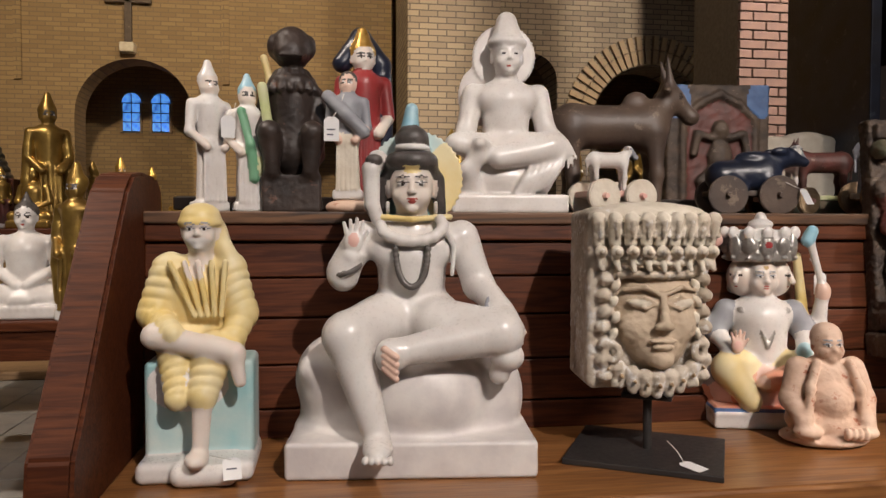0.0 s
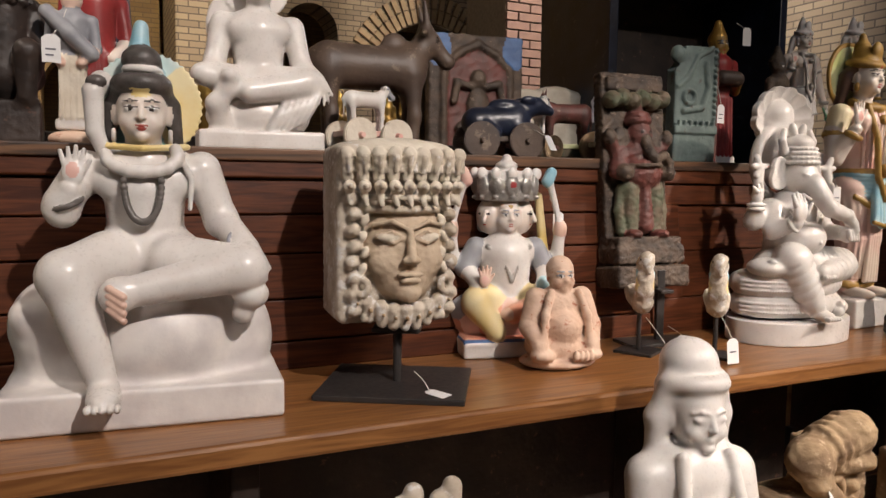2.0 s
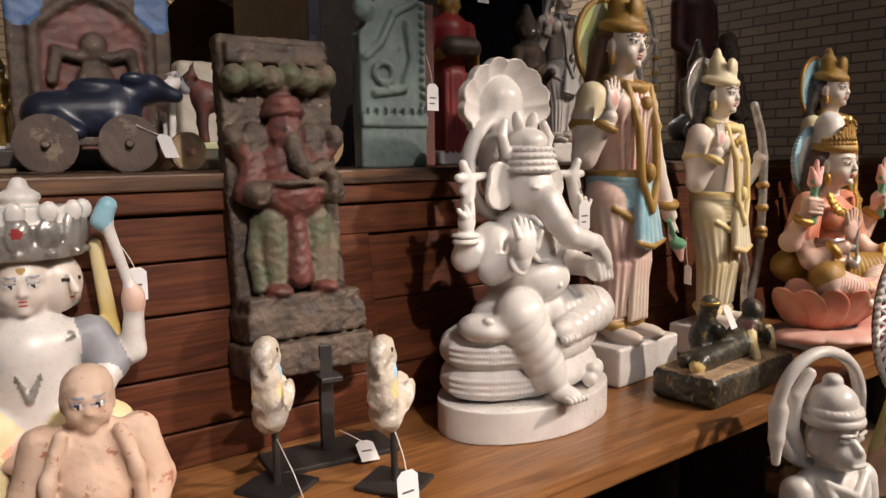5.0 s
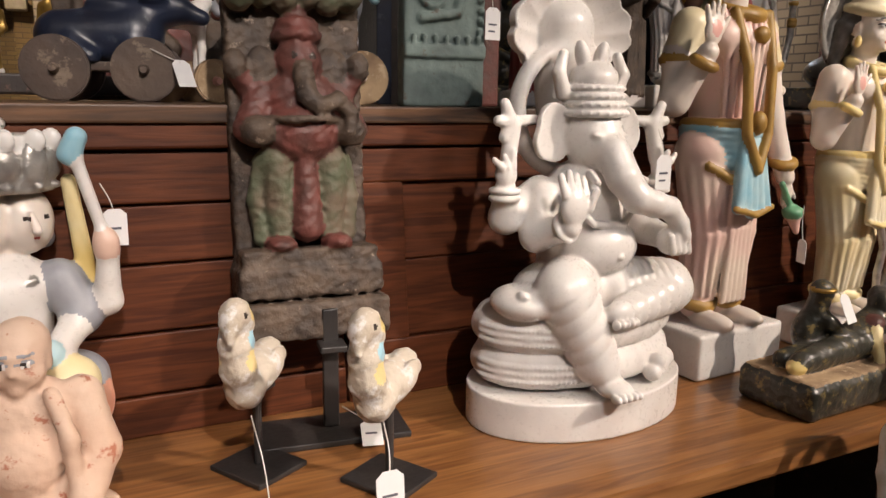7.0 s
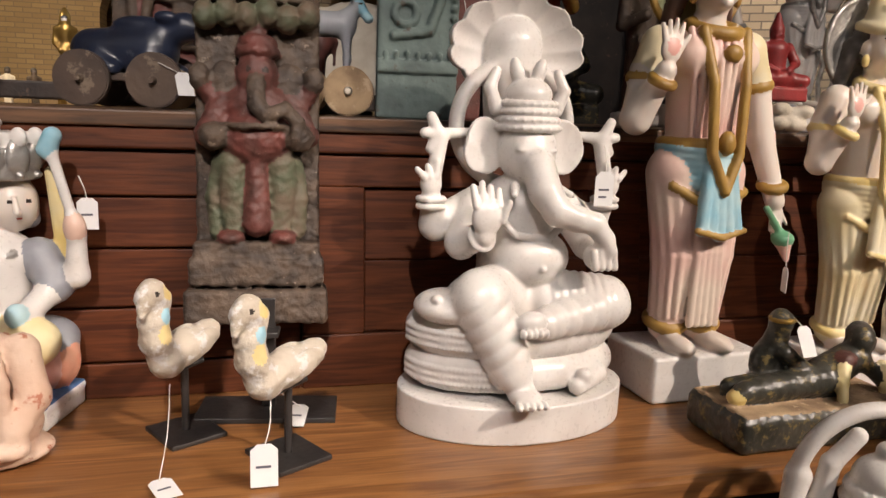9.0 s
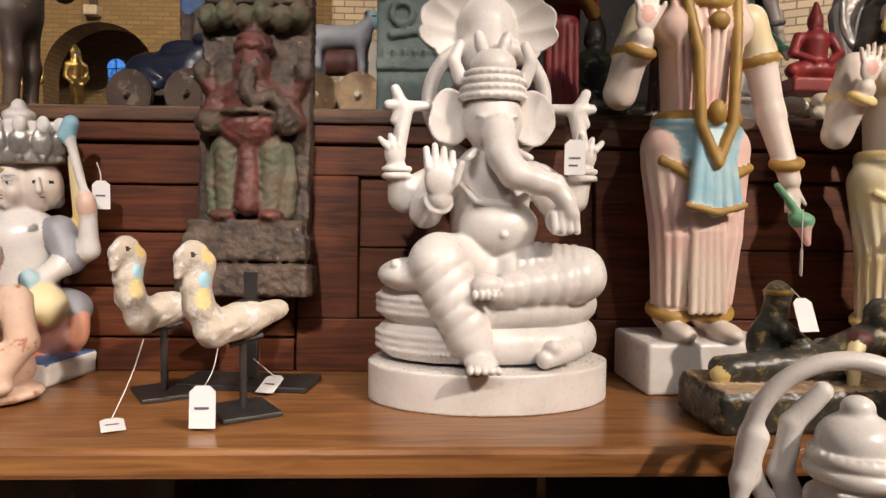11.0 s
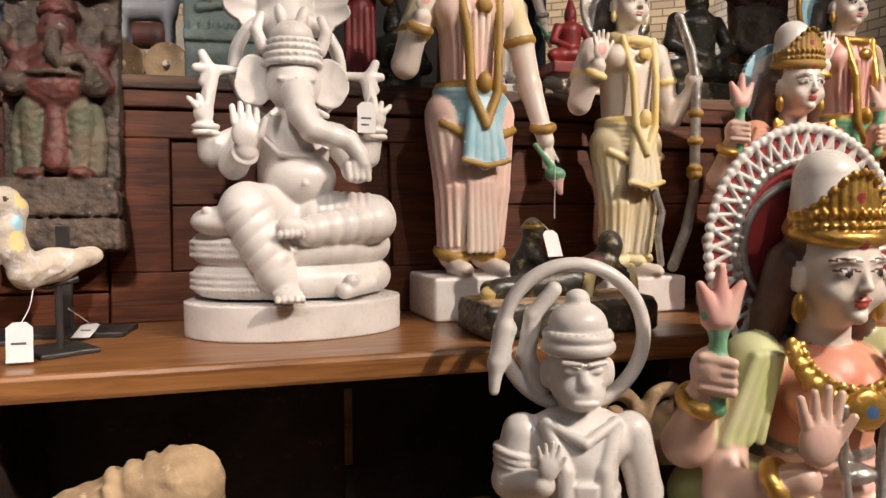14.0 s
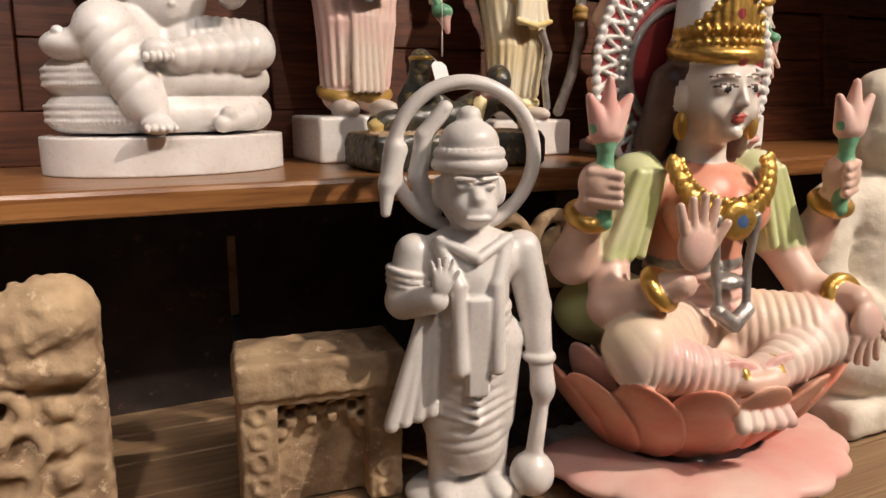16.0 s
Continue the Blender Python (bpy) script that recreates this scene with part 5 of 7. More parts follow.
def lotus_seated(top, skirt, crown="gold", size=1.0, halo="sky_blue", base="pink", shawl=None):
    """A goddess seated on a lotus, 0.75 m tall."""
    s = Figure(0.0027, 0.009)
    W = "flesh"
    s.box("marble", 0, 0.02, 0.02, 0.20, 0.14, 0.02, 0.012)
    for i in range(9):
        a = math.pi * (i / 8)
        s.ell(base, -0.19 * math.cos(a), 0.0 - 0.14 * math.sin(a), 0.045, 0.075, 0.065, 0.022, k=0.005)
    s.ell(base, 0, 0.02, 0.115, 0.15, 0.105, 0.07, k=0.01)
    for row, (n, R, z, up, lean) in enumerate(((9, 0.200, 0.135, 0.095, 36), (8, 0.180, 0.165, 0.085, 26))):
        for i in range(n):
            a = math.pi * (i + 0.5 * row) / (n - 1 + row)
            c, q = -math.cos(a), -math.sin(a)
            turn = math.degrees(math.atan2(c, -q))
            s.ell(base if row else "coral", R * c, 0.02 + R * 0.72 * q, z, 0.058, 0.010, up, tilt=(lean, 0, turn), k=0.002)
            s.ell("cream", R * c * 1.03, 0.02 + R * 0.745 * q, z + 0.012, 0.040, 0.009, up * 0.75, tilt=(lean, 0, turn), k=0.002)
    s.ell(skirt, 0, 0.03, 0.215, 0.16, 0.10, 0.05)
    for d in (-1, 1):
        s.cap(skirt, (d * 0.05, -0.01, 0.245), (d * 0.155, -0.075, 0.25), 0.060, 0.052, ribs=7, deep=0.0025)
        s.cap("dress_pink", (d * 0.155, -0.085, 0.235), (d * 0.02, -0.125, 0.205), 0.046, 0.030, ribs=9, deep=0.003)
        s.ell("gold", d * 0.03, -0.128, 0.208, 0.012, 0.030, 0.030, k=0.002)
        s.ell(W, d * -0.012, -0.145, 0.205, 0.034, 0.020, 0.018, k=0.003)
    for i in range(5):
        s.cap("dress_pink", (-0.02 + 0.01 * i, -0.12, 0.21), (-0.04 + 0.02 * i, -0.165, 0.15), 0.009, 0.011, k=0.003)
    s.ell(shawl or skirt, -0.13, 0.06, 0.27, 0.09, 0.06, 0.06)
    s.cap(W, (0, 0.03, 0.27), (0, 0.03, 0.36), 0.075, 0.068)
    for i in range(5):
        s.ring("silver" if i > 3 else "pink", 0, 0.028, 0.285 + 0.016 * i, 0.073 - 0.002 * i, 0.010, k=0.002)
    s.cap(top, (0, 0.03, 0.36), (0, 0.03, 0.43), 0.072, 0.082)
    s.ell(top, 0, 0.03, 0.455, 0.11, 0.062, 0.05)
    for d in (-1, 1):
        s.ell(top, d * 0.045, -0.025, 0.43, 0.043, 0.036, 0.04)
        s.cap(shawl or top, (d * 0.108, 0.03, 0.475), (d * 0.15, 0.03, 0.39), 0.044, 0.045)
        for i in range(4):
            s.cap(shawl or top, (d * (0.09 + 0.012 * i), -0.008, 0.49), (d * (0.12 + 0.018 * i), -0.012, 0.37), 0.008, k=0.005)
        s.cap(W, (d * 0.15, 0.03, 0.38), (d * 0.18, -0.03, 0.30), 0.032, 0.03)
        s.cap(W, (d * 0.165, 0.035, 0.37), (d * 0.215, 0.02, 0.36), 0.036, 0.034)
        s.cap(W, (d * 0.215, 0.02, 0.36), (d * 0.215, -0.03, 0.45), 0.034, 0.022)
        s.ring("gold", d * 0.215, -0.022, 0.435, 0.024, 0.012, (25, 0, 0), k=0.001)
        s.ell(W, d * 0.212, -0.04, 0.482, 0.028, 0.026, 0.032)
        for i in range(4):
            s.cap(W, (d * 0.23, -0.05, 0.50 - 0.013 * i), (d * 0.195, -0.068, 0.495 - 0.013 * i), 0.0075, k=0.001)
        s.cap("green", (d * 0.205, -0.05, 0.43), (d * 0.208, -0.05, 0.54), 0.010, 0.012)
        for j in (-1, 0, 1):
            s.cap("green", (d * 0.208, -0.05, 0.535), (d * 0.208 + j * 0.022, -0.055, 0.56), 0.012, 0.006, k=0.004)
            s.cap("pink", (d * 0.208 + j * 0.006, -0.05, 0.555), (d * 0.208 + j * 0.03, -0.055, 0.60 + 0.022 * (j == 0)), 0.019, 0.006, k=0.003)
    s.cap(W, (-0.18, -0.03, 0.30), (-0.11, -0.10, 0.345), 0.03, 0.022)
    s.ring("gold", -0.13, -0.08, 0.335, 0.024, 0.012, (40, 40, 0), k=0.001)
    hand(s, W, -0.10, -0.115, 0.40, 0.034, palm="pink")
    s.cap(W, (0.18, -0.03, 0.30), (0.195, -0.11, 0.30), 0.03, 0.022)
    s.ring("gold", 0.192, -0.085, 0.30, 0.025, 0.012, (75, 0, 0), k=0.001)
    hand(s, W, 0.198, -0.13, 0.27, 0.032, up=-1, palm="pink")
    for i in range(17):
        a = math.pi * i / 16
        s.ell("gold", -0.085 * math.cos(a), -0.028 - 0.035 * math.sin(a), 0.505 - 0.075 * math.sin(a), 0.011, 0.006, 0.016, k=0.002)
        s.ell("gold", -0.072 * math.cos(a), -0.030 - 0.030 * math.sin(a), 0.508 - 0.058 * math.sin(a), 0.007, 0.006, 0.008, k=0.001)
    s.ell("gold", 0, -0.072, 0.425, 0.03, 0.012, 0.03, k=0.002)
    s.paint("blue_card", 0, -0.085, 0.425, 0.010)
    for x in (-0.035, 0.035):
        s.chain("silver", [(x, -0.07, 0.43), (x * 0.8, -0.066, 0.35), (x * 0.7, -0.075, 0.29)], 0.0065, k=0.001)
    s.chain("silver", [(-0.025, -0.075, 0.29), (0, -0.08, 0.27), (0.025, -0.075, 0.29)], 0.012, k=0.001)
    s.ell("silver", 0, -0.055, 0.33, 0.03, 0.02, 0.014, k=0.002)
    s.cap("skin", (0, 0.03, 0.48), (0, 0.02, 0.56), 0.04, 0.034)
    if halo == "beaded":
        s.disc("red", 0, 0.085, 0.64, 0.155, 0.006, scale=0.86)
        for R, n, c in ((0.157, 76, "marble"), (0.114, 56, "silver")):
            for i in range(n):
                a = 2 * math.pi * i / n
                s.ell(c, R * math.cos(a), 0.078, 0.64 + R * 1.16 * math.sin(a), 0.0085, 0.006, 0.0085, k=0.0005)
        for i in range(44):
            a, b = 2 * math.pi * i / 44, 2 * math.pi * (i + 0.5) / 44
            for q in (b, 2 * a - b):
                s.cap("marble", (0.150 * math.cos(a), 0.078, 0.64 + 0.150 * 1.16 * math.sin(a)), (0.122 * math.cos(q), 0.078, 0.64 + 0.122 * 1.16 * math.sin(q)), 0.0032, k=0.0005)
        s.ring("silver", 0, 0.078, 0.64, 0.10, 0.006, (90, 0, 0), k=0.001)
    elif halo:
        s.disc(halo, 0, 0.085, 0.62, 0.12, 0.008, teeth=50)
        s.disc("marble", 0, 0.078, 0.62, 0.095, 0.008)
    face(s, 0, 0.0, 0.605, 0.064, "skin", "hair_brown")
    s.paint("lip", 0, -0.065, 0.648, 0.007, 0.03, 0.007)
    s.ell("hair_brown", 0, 0.028, 0.625, 0.064, 0.056, 0.07, k=0.004)
    for d in (-1, 1):
        s.chain("hair_brown", [(d * 0.055, 0.035, 0.62), (d * 0.072, 0.05, 0.54), (d * 0.08, 0.055, 0.48)], 0.03, 0.02)
        s.ell("gold", d * 0.062, -0.008, 0.558, 0.011, 0.010, 0.022, k=0.001)
    s.ring(crown, 0, 0.008, 0.665, 0.058, 0.012, (8, 0, 0), k=0.002)
    s.cap("marble", (0, 0.02, 0.67), (0, 0.03, 0.74), 0.058, 0.046)
    for i in range(17):
        a = math.pi * i / 16
        up = 0.016 + 0.058 * math.sin(a) ** 3
        c, q = -math.cos(a), math.sin(a)
        s.cap(crown, (0.060 * c, 0.012 - 0.054 * q, 0.668), (0.062 * c, 0.014 - 0.056 * q, 0.672 + up), 0.008, 0.006, k=0.004)
        s.ell(crown, 0.066 * c, 0.010 - 0.062 * q, 0.676, 0.0055, 0.005, 0.0055, k=0.0005)
        s.ell(crown, 0.066 * c, 0.010 - 0.062 * q, 0.692, 0.0045, 0.005, 0.0065, k=0.0005)
        s.ell(crown, 0.066 * c, 0.012 - 0.062 * q, 0.676 + up, 0.006, 0.005, 0.006, k=0.0005)
    s.paint("red", 0, -0.055, 0.715, 0.008, 0.02, 0.008)
    return s


yellow_sage().make("sage_statue", 0.095, 1.32, 0.70, 0, "seated bearded figure in a yellow robe on a teal-washed block")
tag(0.165, 1.205, 0.735, 10, (0.10, 1.23, 0.76), 1, -60)
seated_ascetic().make("ascetic_statue", 0.50, 1.305, 0.70, -6, "large white marble ascetic seated on a rock with a bead necklace")

head_stand = thing("head_stand", pose(0.985, 1.28, 0.70, 0, 0, -30), "black iron stand with a square foot plate on the pew", "stand")
part("foot_plate", boxed(-0.15, 0.15, -0.13, 0.13, 0, 0.012, 0.002), "black", head_stand)
part("rod", tube(bmesh.new(), (0, 0, 0.012), (0, 0, 0.15), 0.009), "black", head_stand)
part("cradle", boxed(-0.05, 0.05, -0.03, 0.03, 0.118, 0.13, 0.003), "black", head_stand)
crowned_head().make("crowned_stone_bust", 0.985, 1.29, 0.822, -6, "weathered carved stone head wearing a flower crown")
tag(1.02, 1.15, 0.714, 30, (0.99, 1.2, 0.75), 0, -85)
four_faced().make("four_headed_deity_statue", 1.365, 1.495, 0.70, -14, "painted marble four-headed figure on a pink lotus base", size=1.10)
tag(1.515, 1.48, 1.03, 0, (1.50, 1.50, 1.09), 1)
laughing_monk().make("monk_statue", 1.40, 1.30, 0.70, -10, "small terracotta laughing monk with a round belly", size=1.16)


def mount(name, x, y, yaw, height, plate, label, lift=0.0):
    st = thing(name, pose(x, y, 0.70, 0, 0, yaw), label, "stand")
    part("foot_plate", boxed(-plate[0], plate[0], -plate[1], plate[1], 0, 0.008, 0.002), "black", st)
    part("rod", tube(bmesh.new(), (0, 0, 0.008), (0, 0, height), 0.006), "black", st)
    part("cradle", tube(bmesh.new(), (-0.02, 0, height), (0.03, 0, height + 0.01), 0.006), "black", st)
    return st


mount("figure_mount", 1.672, 1.335, 30, 0.108, (0.045, 0.05), "small black iron mount with a square foot")
mount("figure_mount", 1.826, 1.228, 30, 0.108, (0.045, 0.05), "small black iron mount with a square foot")
duck().make("duck_figure", 1.652, 1.303, 0.70, 60, "worn clay duck with traces of blue and yellow paint", "figurine", "ducks", 1.0)
duck().make("duck_figure", 1.793, 1.194, 0.70, 46, "whitened clay duck with a yellow-painted head on a mount", "figurine", "ducks", 1.0)
tag(1.66, 1.15, 0.706, 25, (1.655, 1.29, 0.80), 1, -86)
tag(1.79, 1.135, 0.735, 0, (1.80, 1.185, 0.81), 1, -6, 1.15)
plaque_stand = thing("plaque_stand", pose(1.80, 1.40, 0.70, 0, 0, -8), "black iron stand with a broad foot plate behind the ducks", "stand")
part("foot_plate", boxed(-0.115, 0.115, -0.05, 0.05, 0, 0.010, 0.002), "black", plaque_stand)
part("rod", boxed(-0.012, 0.012, 0.0, 0.012, 0.01, 0.20, 0.002), "black", plaque_stand)
part("hook", boxed(-0.02, 0.02, -0.03, 0.012, 0.14, 0.15, 0.002), "black", plaque_stand)
tag(1.845, 1.345, 0.715, -15, (1.81, 1.38, 0.75), 1, -70)
elephant_plaque().make("carved_plaque", 1.785, 1.468, 0.848, -3, "old carved wooden elephant-headed plaque in faded red and green", size=0.96, lean=-6)
serpent_elephant().make("elephant_deity_statue", 2.212, 1.335, 0.70, 3, "white marble elephant-headed figure under a serpent hood", size=1.05)
tag(2.345, 1.30, 1.10, 5, (2.355, 1.33, 1.17), 2, 0, 1.1)
standing_deity("dress_pink", "sky_blue", "ochre", "lime", top="dress_pink").make("standing_deity_statue", 2.585, 1.41, 0.70, 4, "tall painted marble standing figure in pink and blue robes")
tag(2.745, 1.33, 0.93, 70, (2.75, 1.34, 1.02), 0, 0, 0.9)
standing_deity("pale_yellow", "pale_yellow", "pale_yellow", "silver", True, "hair", False, "yellow", "").make("archer_deity_statue", 2.94, 1.385, 0.70, 6, "standing pale yellow marble figure holding a silver bow", size=0.87)
reclining().make("reclining_statue", 2.685, 1.185, 0.70, 3, "small dark bronze group with a reclining figure", size=0.88)
tag(2.665, 1.165, 0.865, 10, (2.66, 1.2, 0.90), 0, -25)
lotus_seated("coral", "ochre", "ochre", 1, "sky_blue", "pink").make("seated_goddess_statue", 3.27, 1.24, 0.70, -4, "painted marble goddess seated on a pink lotus with a blue halo", size=0.80)
standing_deity("coral", "green", "ochre", "sky_blue", False, "hair", True, "gold", "pink").make("standing_goddess_statue", 3.53, 1.39, 0.70, 2, "standing figure in green and coral robes with gold sash", size=0.92)

# ---- figures in front of the pew ----
def hooded_figure():
    s = Figure(0.0038, 0.014)
    W = "marble"
    s.ell(W, 0, 0, 0.02, 0.12, 0.10, 0.03)
    s.cap(W, (0, 0, 0.05), (0, 0.0, 0.30), 0.10, 0.085)
    s.ell(W, 0, 0.0, 0.375, 0.108, 0.07, 0.08)
    for d in (-1, 1):
        s.cap(W, (d * 0.09, 0.0, 0.38), (d * 0.10, -0.03, 0.25), 0.045, 0.04)
        s.cap(W, (d * 0.10, -0.04, 0.25), (d * 0.015, -0.09, 0.32), 0.032, 0.018)
        s.chain(W, [(d * 0.05, -0.05, 0.43), (d * 0.06, -0.085, 0.33), (d * 0.045, -0.105, 0.15)], 0.012, k=0.006)
    s.cap(W, (0, -0.085, 0.31), (0, -0.095, 0.36), 0.018, 0.010)
    face(s, 0, -0.01, 0.495, 0.058, W, "marble_grey", False, False)
    for d in (-1, 1):
        s.paint("marble_grey", d * 0.02, -0.065, 0.502, 0.012, 0.02, 0.0035)
        s.chain(W, [(d * 0.05, 0.0, 0.56), (d * 0.068, 0.015, 0.49), (d * 0.062, 0.02, 0.40)], 0.02, 0.024)
    s.ell(W, 0, 0.015, 0.54, 0.066, 0.06, 0.05)
    s.ring(W, 0, 0.0, 0.555, 0.05, 0.016, (-10, 0, 0))
    s.ell(W, 0, 0.02, 0.59, 0.056, 0.055, 0.05)
    return s


def monkey_warrior():
    s = Figure(0.0028, 0.007)
    W = "marble"
    s.ell(W, 0, 0, 0.015, 0.10, 0.07, 0.025)
    for d in (-1, 1):
        s.cap(W, (d * 0.036, 0, 0.26), (d * 0.038, -0.005, 0.14), 0.05, 0.036)
        s.cap(W, (d * 0.038, -0.005, 0.14), (d * 0.04, 0.0, 0.03), 0.03, 0.022)
        s.ell(W, d * 0.042, -0.03, 0.03, 0.022, 0.042, 0.016)
    s.cap(W, (0, 0, 0.24), (0, 0, 0.36), 0.06, 0.062)
    s.ell(W, 0, 0.0, 0.39, 0.085, 0.05, 0.05)
    for i in range(6):
        s.ring(W, 0, 0.0, 0.235 + 0.015 * i, 0.058, 0.009, (0, -8, 0), k=0.003)
    s.cap(W, (-0.082, 0, 0.40), (-0.10, -0.01, 0.335), 0.03, 0.028)
    s.cap(W, (-0.10, -0.012, 0.33), (-0.062, -0.065, 0.345), 0.026, 0.018)
    hand(s, W, -0.055, -0.075, 0.372, 0.018)
    for i in range(3):
        s.ring(W, -0.092 , -0.005, 0.355 + 0.01 * i, 0.03, 0.005, (0, 12, 0), k=0.001)
    s.cap(W, (0.082, 0, 0.40), (0.105, 0.0, 0.31), 0.03, 0.026)
    s.cap(W, (0.105, 0.0, 0.31), (0.11, -0.03, 0.21), 0.025, 0.018)
    s.ring(W, 0.108, -0.022, 0.235, 0.018, 0.008, k=0.001)
    s.ell(W, 0.11, -0.035, 0.19, 0.02, 0.02, 0.028)
    s.cap(W, (0.11, -0.035, 0.18), (0.095, -0.04, 0.06), 0.012, 0.014)
    s.ell(W, 0.095, -0.04, 0.05, 0.035, 0.034, 0.036)
    for x in (-0.028, 0.028):
        s.chain(W, [(x * 1.8, -0.03, 0.42), (x, -0.058, 0.36), (x, -0.07, 0.24)], 0.012, k=0.002)
    s.cap(W, (0, 0.0, 0.27), (0, 0.0, 0.10), 0.060, 0.058, ribs=10, deep=0.003)
    s.box(W, 0, -0.062, 0.27, 0.017, 0.010, 0.075, 0.005, k=0.006)
    for i in range(7):
        s.chain(W, [(-0.062, -0.03, 0.165 + 0.016 * i), (0.0, -0.062, 0.15 + 0.016 * i), (0.062, -0.03, 0.165 + 0.016 * i)], 0.0055, k=0.003)
    for i in range(4):
        s.cap(W, (-0.075 + 0.006 * i, -0.03, 0.31), (-0.125 + 0.02 * i, -0.04, 0.15 + 0.006 * i), 0.010, 0.012, k=0.004)
    s.chain(W, [(-0.05, -0.035, 0.425), (0, -0.058, 0.40), (0.05, -0.035, 0.425)], 0.008, k=0.002)
    s.cap(W, (0, 0, 0.42), (0, 0, 0.455), 0.026)
    s.ell(W, 0, 0, 0.49, 0.046, 0.046, 0.055)
    s.ell(W, 0, -0.032, 0.468, 0.034, 0.03, 0.028)
    s.ell(W, 0, -0.058, 0.458, 0.020, 0.008, 0.005, k=0.002)
    for d in (-1, 1):
        s.ell(W, d * 0.018, -0.043, 0.502, 0.012, 0.006, 0.006, k=0.002)
        s.ell(W, d * 0.046, 0.0, 0.49, 0.010, 0.014, 0.022)
        s.cap(W, (d * 0.006, -0.052, 0.512), (d * 0.03, -0.045, 0.514), 0.004, k=0.003)
    s.cap(W, (0, -0.044, 0.50), (0, -0.056, 0.485), 0.007, 0.010)
    s.ring(W, 0, 0, 0.53, 0.046, 0.010, k=0.002)
    s.ring(W, 0, 0, 0.546, 0.045, 0.008, k=0.002)
    s.ell(W, 0, 0.002, 0.56, 0.044, 0.044, 0.036, k=0.003)
    s.ell(W, 0, 0.004, 0.60, 0.018, 0.018, 0.014)
    for z, R in ((0.524, 0.049), (0.552, 0.047)):
        for i in range(28):
            a = math.pi * 2 * i / 28
            s.ell(W, R * math.cos(a), R * math.sin(a), z, 0.004, k=0.0005)
    s.ring(W, 0.0, 0.03, 0.54, 0.108, 0.011, (90, 0, 0), k=0.003, flat=1.2)
    s.chain(W, [(-0.05, 0.03, 0.46), (-0.072, 0.03, 0.51), (-0.062, 0.03, 0.57), (-0.03, 0.03, 0.61)], 0.016, 0.012, k=0.004)
    s.chain(W, [(-0.104, 0.03, 0.55), (-0.118, 0.02, 0.50), (-0.122, 0.015, 0.46)], 0.018, 0.008)
    return s


def stone_figure():
    s = Figure(0.006, 0.014)
    s.box("chalk", 0, 0, 0.03, 0.11, 0.09, 0.03, 0.02)
    s.ell("chalk", 0, 0, 0.12, 0.13, 0.10, 0.08)
    s.cap("chalk", (0, 0, 0.15), (0, 0, 0.34), 0.085, 0.075)
    s.ell("chalk", 0, 0, 0.37, 0.10, 0.06, 0.06)
    for d in (-1, 1):
        s.cap("chalk", (d * 0.095, 0, 0.38), (d * 0.12, -0.02, 0.26), 0.035, 0.03)
        s.cap("chalk", (d * 0.12, -0.02, 0.26), (d * 0.05, -0.08, 0.2), 0.028, 0.022)
    face(s, 0, -0.01, 0.48, 0.05, "chalk", "chalk", False, False)
    s.ell("chalk", 0, 0.0, 0.54, 0.045, 0.045, 0.05)
    s.carve(0.0012, 0.012, 6)
    return s


def carved_beam():
    s = Figure(0.004, 0.010)
    U = "umber"
    s.box(U, 0.04, 0.02, 0.15, 0.055, 0.06, 0.15, 0.008)
    s.box(U, -0.08, 0.02, 0.10, 0.08, 0.055, 0.10, 0.01)
    s.cap(U, (-0.06, -0.02, 0.29), (0.05, -0.03, 0.325), 0.042, 0.048)
    for i in range(4):
        s.ring(U, -0.03 + 0.024 * i, -0.022, 0.30 + 0.007 * i, 0.042, 0.010, (0, 75, 0), k=0.003)
    s.ell(U, -0.08, -0.03, 0.28, 0.05, 0.05, 0.05)
    s.cap(U, (-0.08, -0.05, 0.24), (-0.03, -0.06, 0.19), 0.03, 0.022)
    s.cap(U, (-0.02, -0.04, 0.265), (0.07, -0.05, 0.265), 0.022, 0.024)
    for i in range(5):
        s.ring(U, -0.02 + 0.015 * (i % 2), -0.045, 0.03 + 0.045 * i, 0.026, 0.009, (90, 0, 0), k=0.003)
        s.ell(U, 0.045, -0.045, 0.03 + 0.045 * i, 0.018, 0.012, 0.016)
    s.carve(0.0018, 0.010, 7)
    return s


def stone_niche():
    s = Figure(0.004, 0.006)
    U = "umber"
    s.box(U, 0, 0.03, 0.13, 0.125, 0.035, 0.13, 0.008)
    for d in (-1, 1):
        s.box(U, d * 0.098, -0.01, 0.10, 0.028, 0.035, 0.10, 0.005)
        for i in range(5):
            s.ring(U, d * 0.098, -0.045, 0.02 + 0.038 * i, 0.013, 0.005, (90, 0, 0), k=0.002)
    s.box(U, 0, -0.012, 0.225, 0.13, 0.045, 0.03, 0.008)
    s.box(U, 0, -0.008, 0.19, 0.125, 0.04, 0.008, 0.003)
    for r in range(4):
        for i in range(9):
            if (i + r) % 2 and abs(i - 4) >= r - 1 + (r == 3):
                s.box(U, -0.064 + 0.016 * i, -0.012, 0.175 - 0.016 * r, 0.008, 0.014, 0.008, 0.001, k=0.001)
    for d in (-1, 1):
        s.chain(U, [(d * 0.068, -0.01, 0.10), (d * 0.05, -0.01, 0.14), (0, -0.01, 0.165)], 0.009, k=0.002)
    s.ell(U, 0.04, 0.0, 0.256, 0.07, 0.03, 0.014)
    s.carve(0.0012, 0.009, 8)
    return s


